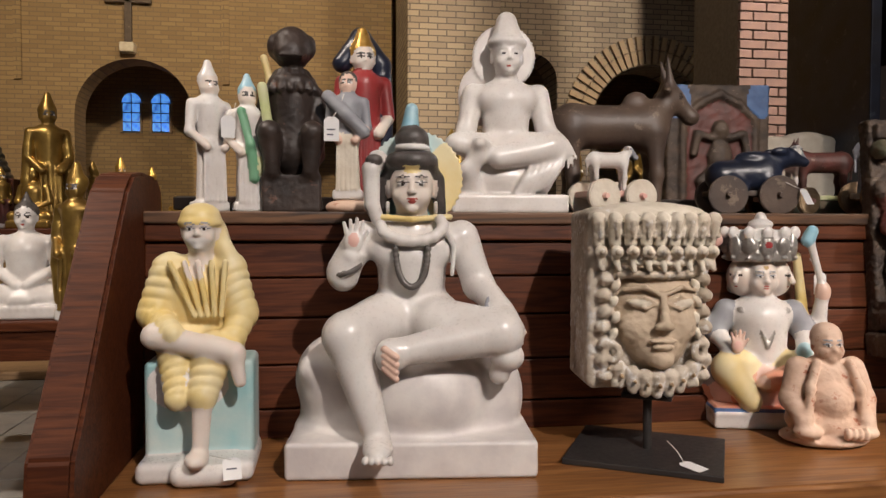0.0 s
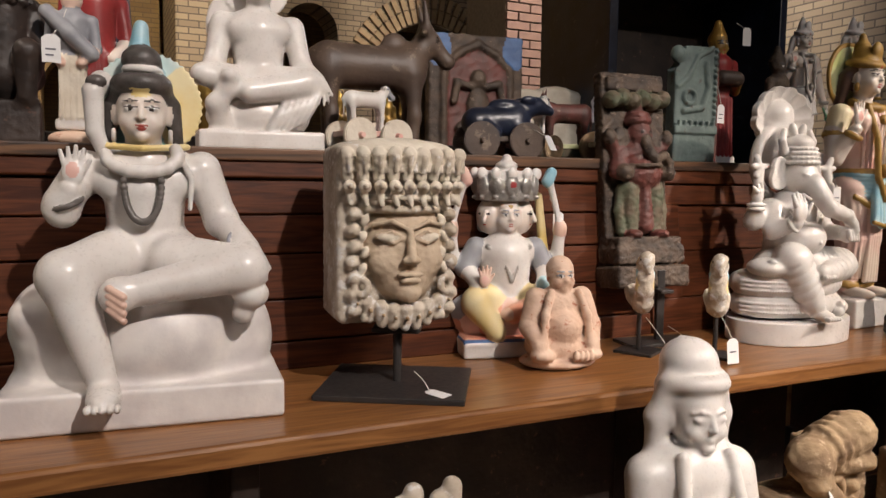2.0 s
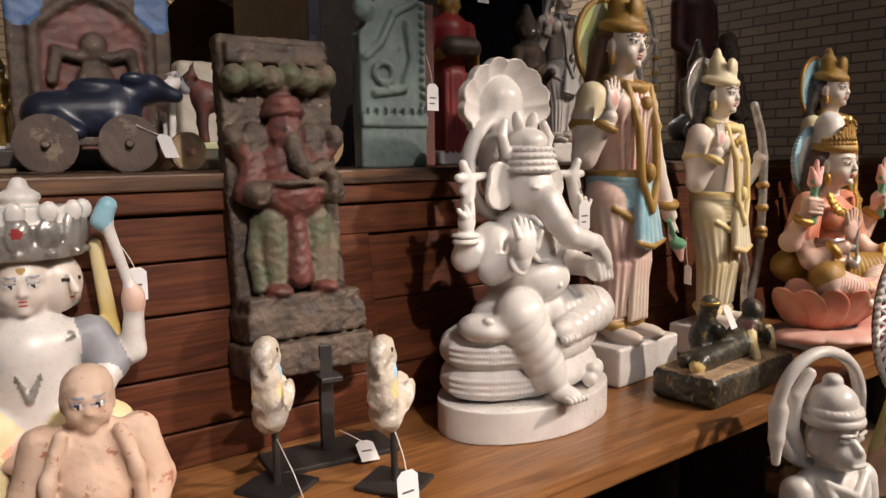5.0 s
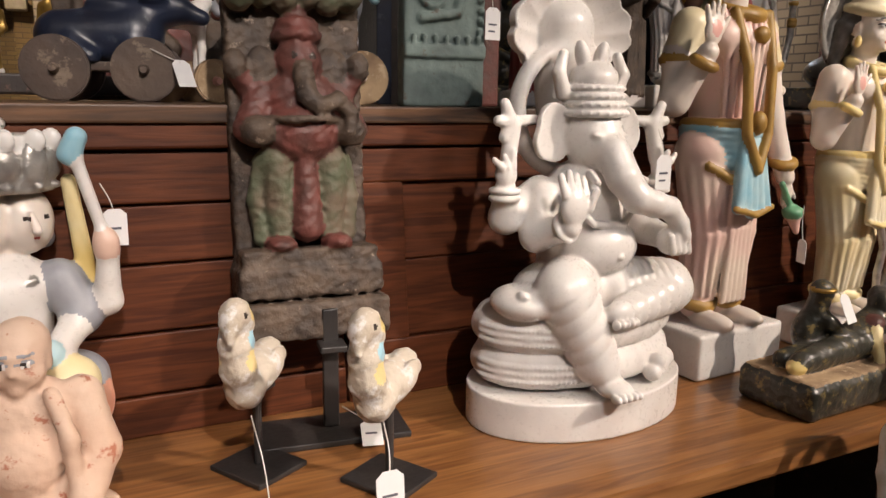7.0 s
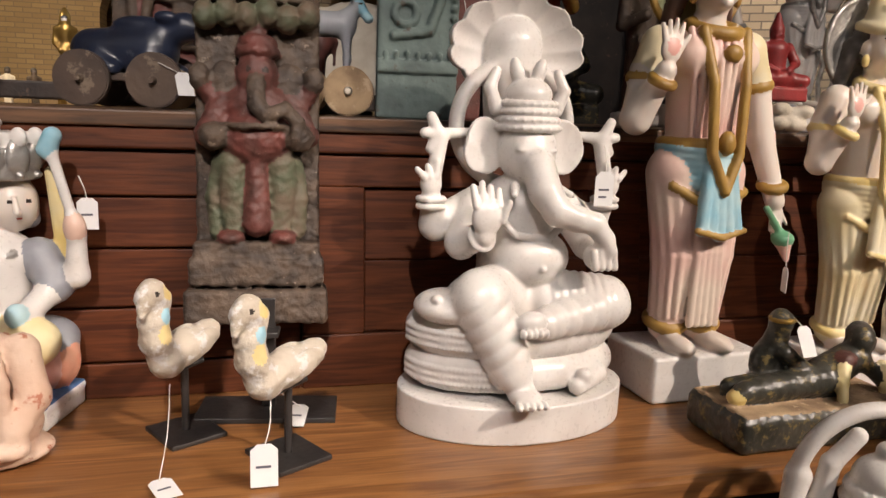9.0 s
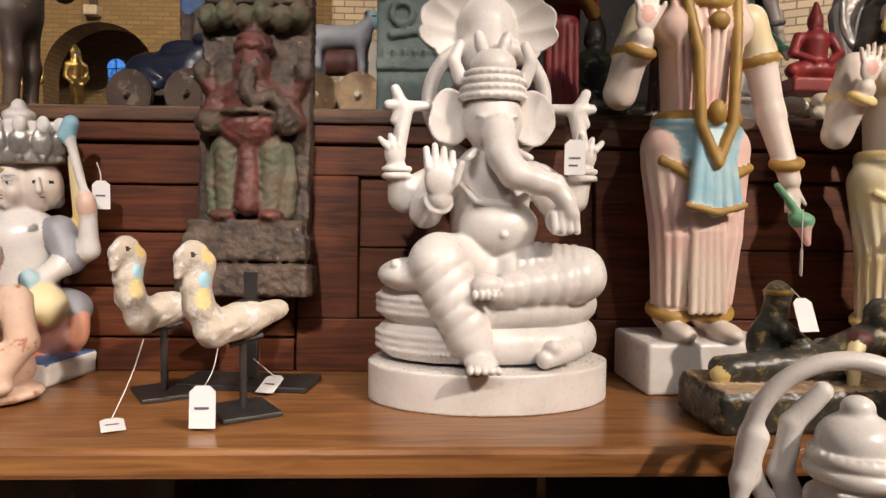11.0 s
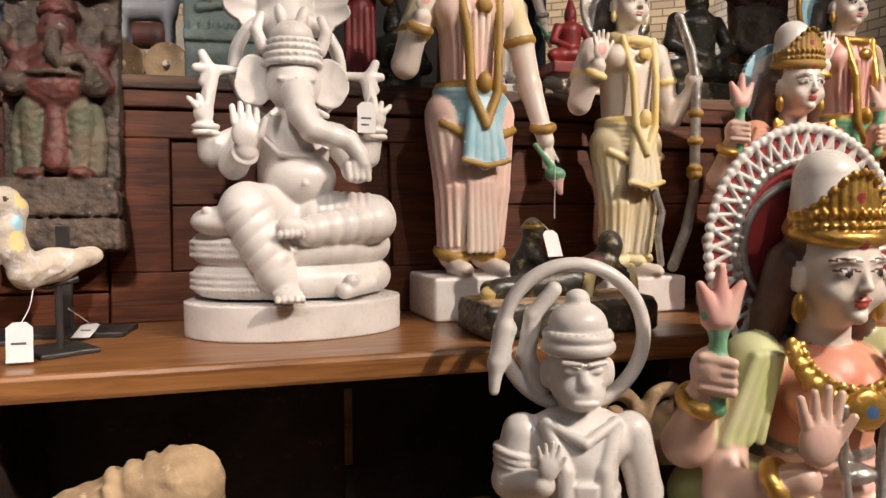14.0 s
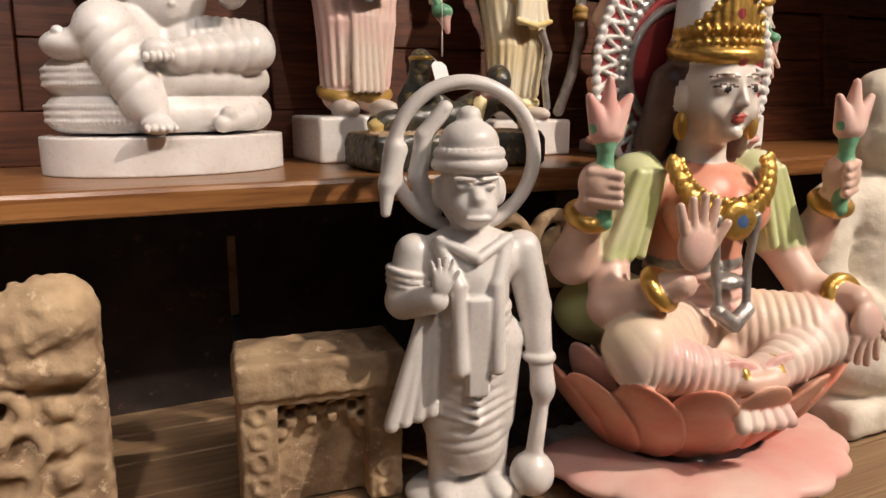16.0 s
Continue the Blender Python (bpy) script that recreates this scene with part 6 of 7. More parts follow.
def scroll_bracket():
    s = Figure(0.005, 0.010)
    s.box("oldwood", 0, 0.03, 0.19, 0.12, 0.03, 0.19, 0.008)
    s.box("umber", 0, 0.0, 0.33, 0.13, 0.05, 0.022, 0.008)
    for x in (-0.07, 0.02):
        s.ring("umber", x, -0.02, 0.395, 0.034, 0.013, (90, 0, 0))
        s.ell("umber", x, -0.02, 0.395, 0.014)
    s.chain("umber", [(-0.12, 0.0, 0.355), (0.0, -0.01, 0.375), (0.12, 0.0, 0.36)], 0.02)
    for i in range(8):
        s.ring("oldwood", -0.08, 0.0, 0.03 + 0.036 * i, 0.018, 0.009, (90, 0, 0), k=0.003)
        s.ring("oldwood", 0.06, 0.0, 0.03 + 0.036 * i, 0.018, 0.009, (90, 0, 0), k=0.003)
    s.carve(0.0012, 0.01, 9)
    return s


hooded_figure().make("hooded_figure_statue", 1.44, 0.90, 0.20, -10, "smooth white marble hooded figure standing before the pew")
monkey_warrior().make("monkey_warrior_statue", 2.585, 0.90, 0.20, -14, "white marble monkey-faced warrior with a looped tail")
lotus_seated("coral", "cream", "gold", 1, "beaded", "pink", "lime").make("large_goddess_statue", 2.985, 0.83, 0.19, -8, "large painted marble goddess on a pink lotus with gold crown", size=1.06)
carved_beam().make("carved_beam", 1.975, 1.02, 0.20, 0, "pale carved timber beam end with an animal head", "carving", size=1.08)
tag(1.90, 0.93, 0.43, 20, (1.92, 0.96, 0.50), 1, -20)
stone_niche().make("carved_niche", 2.375, 1.0, 0.20, -6, "pale carved niche block with a pierced lattice", "carving", size=0.98)
scroll_bracket().make("scroll_bracket", 2.77, 1.0, 0.20, -5, "old carved wooden bracket with scrolls on its top", "carving")
stone_figure().make("stone_figure", 3.42, 0.85, 0.20, 0, "pale worn stone figure seated before the pew", size=1.15)
scallop = Figure(0.006, 0.01)
for i in range(6):
    scallop.cap("stone", (-0.05 + 0.02 * i, 0, 0.0), (-0.06 + 0.024 * i, -0.02, 0.37 + 0.02 * (i % 3)), 0.022, 0.018, 0.004)
scallop.make("stone_fragment", 0.90, 0.98, 0.20, 0, "grey carved stone fragment below the seat", "carving")


# ---- things on the ledge ----
L = 1.20


def slim_statue(body, second, height, hat=None, arms="down", skin="skin", voxel=0.004):
    """A slender standing figure of the given height on a round base."""
    s = Figure(voxel, 0.008)
    k = height / 0.4
    s.box("marble" if body != "darkwood" else body, 0, 0, 0.014 * k, 0.042 * k, 0.035 * k, 0.014 * k, 0.006)
    s.cap(body, (0, 0, 0.03 * k), (0, 0, 0.16 * k), 0.034 * k, 0.03 * k)
    for i in range(5):
        x = (-0.024 + 0.012 * i) * k
        s.cap(body, (x, -0.028 * k, 0.18 * k), (x * 1.1, -0.034 * k, 0.03 * k), 0.006 * k, k=0.003)
    s.cap(second, (0, 0, 0.17 * k), (0, 0, 0.27 * k), 0.032 * k, 0.036 * k)
    s.ell(second, 0, 0, 0.275 * k, 0.048 * k, 0.03 * k, 0.024 * k)
    for d in (-1, 1):
        s.cap(second, (d * 0.046 * k, 0, 0.275 * k), (d * 0.055 * k, -0.005 * k, 0.205 * k), 0.015 * k, 0.012 * k)
        if arms == "down":
            s.cap(skin, (d * 0.055 * k, -0.005 * k, 0.205 * k), (d * 0.025 * k, -0.04 * k, 0.165 * k), 0.011 * k)
        else:
            s.cap(skin, (d * 0.055 * k, -0.005 * k, 0.205 * k), (d * 0.03 * k, -0.05 * k, 0.225 * k), 0.012 * k)
    face(s, 0, 0, 0.325 * k, 0.026 * k, skin, "hair")
    s.ell(hat or "hair", 0, 0.008 * k, 0.342 * k, 0.026 * k, 0.024 * k, 0.024 * k)
    if hat:
        s.cap(hat, (0, 0.004, 0.35 * k), (0, 0.006, 0.385 * k), 0.022 * k, 0.010 * k)
    return s


slim_statue("marble", "marble", 0.37, "marble").make("slim_statue", 0.055, 1.70, L, 35, "slim white marble standing figure with a tall cap")
s = slim_statue("marble", "marble", 0.34, "sky_blue")
s.chain("lime", [(0.03, -0.03, 0.30), (0.045, -0.03, 0.2), (0.02, -0.03, 0.1)], 0.012)
s.chain("green", [(-0.02, -0.03, 0.24), (0.0, -0.04, 0.16), (0.01, -0.035, 0.08)], 0.010)
s.chain("yellow", [(0.04, 0.0, 0.25), (0.055, 0.0, 0.32), (0.04, 0.0, 0.375)], 0.009)
s.make("painted_monkey_statue", 0.145, 1.70, L, 15, "painted marble monkey figure with green sash and raised tail")
tag(0.105, 1.655, L + 0.20, 20, (0.12, 1.68, L + 0.26), 0)
s = Figure(0.0045, 0.012)
D = "darkwood"
s.box(D, 0, 0, 0.045, 0.07, 0.055, 0.045, 0.004)
s.ell(D, 0, 0.01, 0.15, 0.06, 0.05, 0.06)
s.cap(D, (0, 0.01, 0.15), (0, 0.01, 0.28), 0.05, 0.058)
s.ring(D, 0, 0.01, 0.315, 0.042, 0.018)
for i in range(16):
    a = 2 * math.pi * i / 16
    s.cap(D, (0.035 * math.cos(a), 0.01 + 0.035 * math.sin(a), 0.34), (0.062 * math.cos(a), 0.01 + 0.06 * math.sin(a), 0.295), 0.010, k=0.003)
for d in (-1, 1):
    s.cap(D, (d * 0.06, 0.01, 0.28), (d * 0.075, -0.01, 0.20), 0.022, 0.02)
    s.cap(D, (d * 0.075, -0.01, 0.20), (d * 0.05, -0.05, 0.17), 0.02, 0.018)
    s.cap(D, (d * 0.05, -0.02, 0.14), (d * 0.05, -0.06, 0.19), 0.03, 0.026)
    s.cap(D, (d * 0.05, -0.06, 0.19), (d * 0.045, -0.05, 0.10), 0.024, 0.02)
    s.ell(D, d * 0.045, 0.0, 0.405, 0.014, 0.02, 0.026)
s.ell(D, 0, 0.0, 0.40, 0.05, 0.052, 0.052)
s.ell(D, 0, -0.03, 0.385, 0.04, 0.034, 0.03)
s.ell(D, 0, -0.055, 0.372, 0.03, 0.012, 0.006, k=0.002)
s.carve(0.0008, 0.008, 2)
s.make("dark_wooden_figure", 0.25, 1.71, L, 0, "squatting figure carved in blackened wood on a block")
s = slim_statue("chalk", "grey", 0.34, None, "down", "flesh")
s.chain("grey", [(-0.045, -0.02, 0.245), (0.0, -0.04, 0.20), (0.04, -0.03, 0.16)], 0.016)
s.make("suited_man_statue", 0.385, 1.66, L + 0.03, -8, "small painted figure of a man in a grey jacket")
s = Figure(0.005, 0.006)
s.ell("terracotta", 0, 0, 0.012, 0.055, 0.05, 0.02)
s.make("round_plinth", 0.385, 1.66, L, 0, "small round terracotta statue plinth", "plinth")
tag(0.345, 1.615, L + 0.195, 0, (0.375, 1.63, L + 0.28), 2, 0, 1.1)
s = slim_statue("red", "red", 0.50, "gold", "down", "skin")
s.chain("navy", [(0.0, 0.03, 0.47), (0.055, 0.03, 0.40), (0.06, 0.02, 0.28), (0.05, 0.02, 0.06)], 0.028)
s.chain("navy", [(0.0, 0.03, 0.47), (-0.05, 0.03, 0.40)], 0.026)
s.make("robed_madonna_statue", 0.43, 1.84, L, 10, "painted standing figure in red robe and dark blue mantle")


def swan_goddess():
    s = Figure(0.0042, 0.012)
    W = "marble"
    s.box(W, 0, 0.02, 0.022, 0.14, 0.085, 0.022, 0.005)
    s.ell(W, 0.0, 0.02, 0.08, 0.12, 0.07, 0.06)
    s.chain(W, [(-0.09, -0.03, 0.055), (-0.10, -0.05, 0.10), (-0.075, -0.06, 0.135), (-0.06, -0.06, 0.155)], 0.026, 0.016)
    s.ell(W, -0.075, -0.07, 0.16, 0.018, 0.024, 0.018)
    for i in range(6):
        s.ell(W, 0.03 + 0.016 * i, -0.045, 0.07 + 0.006 * i, 0.012, 0.02, 0.05, tilt=(0, 30, 0), k=0.003)
    s.cap(W, (-0.02, 0, 0.155), (0.10, -0.03, 0.16), 0.045, 0.035)
    s.cap(W, (0.10, -0.035, 0.155), (-0.03, -0.06, 0.13), 0.034, 0.026)
    s.cap(W, (0.0, 0.0, 0.15), (-0.09, -0.03, 0.16), 0.042, 0.034)
    s.cap(W, (0, 0.02, 0.15), (0, 0.02, 0.27), 0.052, 0.062)
    s.ell(W, 0, 0.02, 0.285, 0.085, 0.045, 0.04)
    for d in (-1, 1):
        s.ell(W, d * 0.036, -0.008, 0.275, 0.036, 0.026, 0.03)
        s.cap(W, (d * 0.08, 0.02, 0.29), (d * 0.098, 0.01, 0.205), 0.028, 0.024)
    s.cap(W, (0.098, 0.01, 0.205), (0.13, -0.04, 0.165), 0.022, 0.016)
    hand(s, W, 0.135, -0.05, 0.15, 0.02, up=-1)
    s.cap(W, (-0.098, 0.01, 0.205), (-0.12, -0.03, 0.17), 0.022, 0.018)
    s.ell(W, -0.125, -0.04, 0.165, 0.03, 0.026, 0.026)
    s.cap(W, (0, 0.02, 0.30), (0, 0.01, 0.345), 0.028, 0.026)
    s.disc(W, 0.0, 0.05, 0.39, 0.082, 0.006, teeth=40)
    s.ell(W, -0.07, 0.055, 0.29, 0.045, 0.008, 0.075)
    face(s, 0, 0.0, 0.378, 0.042, "marble", "marble_grey")
    s.cap(W, (0, 0.005, 0.415), (0, 0.012, 0.465), 0.042, 0.026)
    s.ring(W, 0, 0.002, 0.412, 0.04, 0.008)
    return s


swan_goddess().make("swan_goddess_statue", 0.79, 1.71, L, -4, "white marble seated goddess with a swan on the pew ledge", size=1.05)


def four_legs(mat, long, high, body, head=1, horns=False, voxel=0.0045, second=None, hump=0.0):
    """A standing animal along x, its head towards +x."""
    s = Figure(voxel, 0.016 * long / 0.3)
    m2 = second or mat
    z = high * 0.62
    s.cap(mat, (-long * 0.36, 0, z), (long * 0.20, 0, z), body * 1.05, body)
    s.ell(mat, -long * 0.36, 0, z, body * 0.95, body, body * 1.05)
    s.ell(mat, long * 0.22, 0, z - body * 0.1, body * 0.9, body * 0.9, body * 1.15)
    if hump:
        s.ell(mat, long * 0.12, 0, z + body * 1.15, body * 0.6, body * 0.4, hump)
    for x in (-0.38, 0.24):
        for d in (-1, 1):
            s.cap(mat, (long * x, d * body * 0.5, z - body * 0.4), (long * (x + 0.02), d * body * 0.55, z * 0.45), body * 0.5, body * 0.28)
            s.cap(mat, (long * (x + 0.02), d * body * 0.55, z * 0.45), (long * x, d * body * 0.55, 0.006), body * 0.28, body * 0.3)
    s.cap(mat, (long * 0.25, 0, z + body * 0.4), (long * 0.38, 0, high * 0.82), body * 0.75, body * 0.5)
    s.cap(m2, (long * 0.38, 0, high * 0.84), (long * 0.52, 0, high * 0.70), body * 0.50, body * 0.34)
    s.ell(m2, long * 0.535, 0, high * 0.685, body * 0.34, body * 0.36, body * 0.3)
    for d in (-1, 1):
        s.cap(mat, (long * 0.34, d * body * 0.4, high * 0.88), (long * 0.31, d * body * 0.95, high * 0.86), body * 0.18, body * 0.12)
        s.paint("eye", long * 0.43, d * body * 0.45, high * 0.83, body * 0.14)
        if horns:
            s.cap(mat, (long * 0.36, d * body * 0.3, high * 0.92), (long * 0.33, d * body * 0.5, high * 1.10), body * 0.22, body * 0.05)
    s.chain(mat, [(-long * 0.48, 0, z + body * 0.5), (-long * 0.54, 0, z), (-long * 0.52, 0, z * 0.5)], body * 0.14)
    return s


four_legs("bullwood", 0.37, 0.385, 0.058, horns=True, second="bullwood", hump=0.03).make("wooden_bull", 1.13, 1.80, L, -8, "large worn brown wooden bull with upright horns", "figurine")


def cart(x, y, yaw, long, wide, r, label, wood="umber", body_mat="umber", z=L):
    c = thing("toy_cart", pose(x, y, z, 0, 0, yaw), label, "toy cart", "wheeled toys")
    part("platform", boxed(-long / 2, long / 2, -wide / 2, wide / 2, r * 0.95, r * 0.95 + 0.016, 0.003), body_mat, c)
    for px in (-long * 0.32, long * 0.32):
        part("axle", tube(bmesh.new(), (px, -wide / 2 - 0.03, r), (px, wide / 2 + 0.03, r), 0.006), wood, c)
        for d in (-1, 1):
            bm = tube(bmesh.new(), (px, d * (wide / 2 + 0.006), r), (px, d * (wide / 2 + 0.024), r), r, r, 28)
            bmesh.ops.bevel(bm, geom=[e for e in bm.edges if len(e.link_faces) == 2 and e.calc_face_angle(0) > 1], offset=0.003, segments=2, affect="EDGES")
            w = part("wheel", bm, wood, c)
            part("hub", tube(bmesh.new(), (px, d * (wide / 2 + 0.024), r), (px, d * (wide / 2 + 0.038), r), 0.009, 0.006), body_mat, w)
    return c


def on_cart(c, s, dz, name="animal", size=1.0, dx=0.0):
    ob = new(name, s.mesh(name))
    ob.parent = c
    ob.matrix_basis = pose(dx, 0, dz) @ Matrix.Diagonal((size, size, size, 1))
    return ob


c = cart(1.06, 1.68, 6, 0.16, 0.09, 0.043, "small wheeled toy horse on a pink and white cart", "chalk", "pink")
on_cart(c, four_legs("marble", 0.13, 0.13, 0.02, second="grey", voxel=0.004), 0.056, "horse")
c = cart(1.535, 1.845, -12, 0.22, 0.10, 0.055, "dark blue wooden animal on a wheeled cart", "bullwood", "bullwood")
s = Figure(0.0042, 0.012)
N = "navy"
s.cap(N, (-0.07, 0, 0.045), (0.05, 0, 0.05), 0.045, 0.05)
s.cap(N, (0.05, 0, 0.075), (0.12, 0, 0.10), 0.036, 0.026)
s.cap(N, (0.11, 0, 0.10), (0.165, 0, 0.085), 0.026, 0.014)
s.ell(N, 0.02, 0, 0.10, 0.05, 0.03, 0.018)
for d in (-1, 1):
    s.ell(N, 0.085, d * 0.03, 0.115, 0.024, 0.012, 0.012)
    s.cap(N, (-0.05, d * 0.04, 0.03), (-0.02, d * 0.045, 0.01), 0.018)
    s.cap(N, (0.05, d * 0.04, 0.03), (0.09, d * 0.045, 0.01), 0.016)
on_cart(c, s, 0.066)
tag(1.65, 1.73, L + 0.05, 20, (1.60, 1.75, L + 0.09), 0, -30)
c = cart(1.93, 1.78, -10, 0.15, 0.09, 0.05, "painted toy horse on a wheeled cream cart", "umber", "chalk")
on_cart(c, four_legs("grey", 0.16, 0.20, 0.026, second="sky_blue", voxel=0.004), 0.062, "horse")
c = cart(1.66, 1.86, 12, 0.14, 0.08, 0.04, "small white painted toy horse on wheels", "umber", "pink")
on_cart(c, four_legs("marble", 0.15, 0.17, 0.024, second="grey", voxel=0.004), 0.052, "horse")
four_legs("oldred", 0.20, 0.17, 0.032, horns=True, voxel=0.005).make("red_wooden_bull", 1.86, 1.98, L + 0.06, 170, "small reddish brown wooden bull on a green box", "figurine")
green_box = thing("green_box", pose(1.86, 1.97, L), "olive green painted wooden box", "box")
part("body", boxed(-0.12, 0.12, -0.04, 0.04, 0, 0.06, 0.004), "oldgreen", green_box)
part("lid", boxed(-0.125, 0.125, -0.045, 0.045, 0.046, 0.061, 0.003), "lime", green_box)


def framed_relief():
    s = Figure(0.0045, 0.006)
    s.box("oldwood", 0, 0.02, 0.17, 0.135, 0.018, 0.17, 0.004)
    s.paint("blue_card", 0.11, 0, 0.30, 0.035, 0.1, 0.05)
    s.paint("blue_card", -0.11, 0, 0.30, 0.035, 0.1, 0.05)
    s.box("oldred", 0, 0.004, 0.15, 0.095, 0.006, 0.12, 0.004)
    s.ell("oldred", 0, 0.004, 0.265, 0.07, 0.006, 0.04)
    for d in (-1, 1):
        s.chain("oldwood", [(d * 0.095, 0.0, 0.04), (d * 0.095, 0.0, 0.25), (d * 0.05, 0.0, 0.29), (0, 0.0, 0.315)], 0.010)
        s.chain("oldwood", [(d * 0.02, -0.01, 0.2), (d * 0.06, -0.012, 0.21), (d * 0.07, -0.012, 0.16)], 0.010)
        s.chain("oldwood", [(d * 0.02, -0.01, 0.12), (d * 0.05, -0.012, 0.09), (d * 0.04, -0.012, 0.05)], 0.012)
    s.ell("oldwood", 0, -0.008, 0.22, 0.022, 0.018, 0.026)
    s.ell("oldwood", 0, -0.008, 0.15, 0.032, 0.02, 0.045)
    s.carve(0.001, 0.009, 3)
    return s


framed_relief().make("framed_relief", 1.62, 2.15, L, -6, "painted wooden relief panel in blue with a red arched niche", "carving", size=1.28)


def bracket_teal():
    s = Figure(0.004, 0.006)
    T = "tealwood"
    s.box(T, 0, 0.02, 0.17, 0.075, 0.022, 0.17, 0.004)
    s.ell(T, -0.095, 0.02, 0.36, 0.06, 0.06, 0.10, cut=True, k=0.0)
    s.box(T, 0.0, -0.004, 0.095, 0.075, 0.006, 0.012, 0.002)
    for i in range(7):
        s.cap(T, (-0.06 + 0.02 * i, -0.008, 0.118), (-0.06 + 0.02 * i, -0.008, 0.106), 0.006, 0.003, k=0.002)
    for i in range(12):
        s.ell(T, 0.065, -0.004, 0.13 + 0.018 * i, 0.007, k=0.002)
    s.ring(T, -0.025, -0.004, 0.19, 0.02, 0.007, (90, 0, 0), k=0.002)
    s.chain(T, [(-0.045, -0.004, 0.15), (0.02, -0.004, 0.16), (0.04, -0.004, 0.22), (0.03, -0.004, 0.29)], 0.009, k=0.003)
    s.chain(T, [(-0.065, -0.002, 0.22), (-0.03, -0.004, 0.25), (0.0, -0.004, 0.31), (0.05, -0.004, 0.335)], 0.008, k=0.003)
    s.ell(T, -0.06, 0.01, 0.315, 0.022, 0.022, 0.026)
    s.carve(0.0007, 0.008, 1)
    return s


bracket_teal().make("carved_bracket", 2.085, 1.60, L, -6, "grey-green carved wooden bracket with scrollwork", "carving", size=1.03)
tag(2.175, 1.585, L + 0.15, 10, (2.17, 1.60, L + 0.24), 2, 0, 1.1)
post = thing("timber_post", pose(2.195, 1.68, L), "worn brown timber post section", "timber")
part("shaft", boxed(-0.035, 0.035, -0.03, 0.03, 0, 0.36, 0.006), "oldred", post)
part("peg", tube(bmesh.new(), (0, -0.045, 0.33), (0, -0.03, 0.33), 0.008), "black", post)
s = slim_statue("red", "red", 0.52, "gold", "up", "ochre", 0.0045)
s.cap("bullwood", (-0.03, -0.065, 0.30), (0.03, -0.065, 0.30), 0.028, 0.026)
s.make("red_robed_statue", 2.43, 1.86, L, -8, "carved wooden figure in red robes holding a bowl")
tag(2.50, 1.80, L + 0.45, 0, (2.48, 1.83, L + 0.5), 0, 0, 1.2)

# the dark cabinet behind the ledge, with a seated bronze in it
cab = thing("dark_cabinet", pose(2.62, 2.35, 0), "tall dark blue-black open display cabinet", "cabinet")
for x in (-0.46, 0.42):
    part("side_panel", boxed(x, x + 0.04, -0.22, 0.25, 0, 2.3, 0.004), "navy", cab)
part("rear_panel", boxed(-0.42, 0.42, 0.22, 0.25, 0, 2.3), "darkwood", cab)
part("shelf", boxed(-0.42, 0.42, -0.2, 0.22, 1.16, 1.19, 0.003), "darkwood", cab)
part("shelf", boxed(-0.42, 0.42, -0.2, 0.22, 1.98, 2.01, 0.003), "darkwood", cab)
part("top", boxed(-0.5, 0.5, -0.26, 0.26, 2.3, 2.36, 0.01), "navy", cab)
part("cornice", boxed(-0.48, 0.48, -0.25, -0.22, 2.2, 2.3, 0.006), "navy", cab)


def bronze_seated():
    s = Figure(0.005, 0.012)
    B = "bronze"
    s.box(B, 0, 0, 0.03, 0.13, 0.09, 0.03, 0.008)
    s.ell(B, 0, 0, 0.10, 0.12, 0.08, 0.05)
    s.cap(B, (0, 0, 0.12), (0, 0, 0.22), 0.05, 0.056)
    s.ell(B, 0, 0, 0.235, 0.075, 0.04, 0.03)
    for d in (-1, 1):
        s.cap(B, (d * 0.07, 0, 0.24), (d * 0.10, -0.02, 0.17), 0.022, 0.02)
        s.cap(B, (d * 0.10, -0.02, 0.17), (d * 0.03, -0.07, 0.13), 0.018, 0.014)
        s.cap(B, (d * 0.03, -0.02, 0.10), (d * 0.12, -0.06, 0.09), 0.034, 0.03)
    face(s, 0, 0, 0.295, 0.034, B, B, False, False)
    s.cap(B, (0, 0, 0.32), (0, 0, 0.38), 0.03, 0.01)
    return s


bronze_seated().make("bronze_deity", 2.60, 2.22, 1.19, 0, "dark bronze seated figure inside the cabinet")
s = bronze_seated()
s.mats = ["red"]
s.make("small_red_figure", 2.965, 1.72, L + 0.07, 0, "small glossy red seated figure on pale rocks", size=0.52)
s = Figure(0.005, 0.004)
for i in range(22):
    s.ell("chalk" if i % 3 else "grey", random.uniform(-0.09, 0.09), random.uniform(-0.05, 0.05), random.uniform(0.008, 0.055), random.uniform(0.018, 0.03), 0.02, 0.016)
s.make("rock_base", 2.97, 1.70, L, 0, "heap of pale carved rocks under a small figure", "carving")
standing_deity("marble", "marble", "marble", None, False, "marble_grey", False, "silver", "").make("white_monkey_statue", 2.83, 1.84, L, -6, "white marble standing figure behind the pew ledge", size=0.62)
standing_deity("marble", "marble", "marble_grey", None, True, "marble", False, "silver", "").make("white_archer_statue", 3.14, 1.86, L, 4, "white marble standing figure with a silver bow", size=0.66)
s = slim_statue("oldwood", "oldwood", 0.44, "oldwood", "up", "oldwood", 0.005)
s.make("brown_carved_figure", 2.66, 1.80, L, 10, "dark brown carved wooden standing figure")
s = slim_statue("oldred", "oldred", 0.85, "oldwood", "down", "oldred", 0.008)
s.make("brown_nude_statue", 3.78, 2.05, L, 0, "tall reddish brown carved standing figure")
bronze_seated().make("seated_dark_figure", 3.36, 1.74, L, 5, "dark seated figure with a tall crown")
s = stone_figure()
s.mats = ["oldwood"]
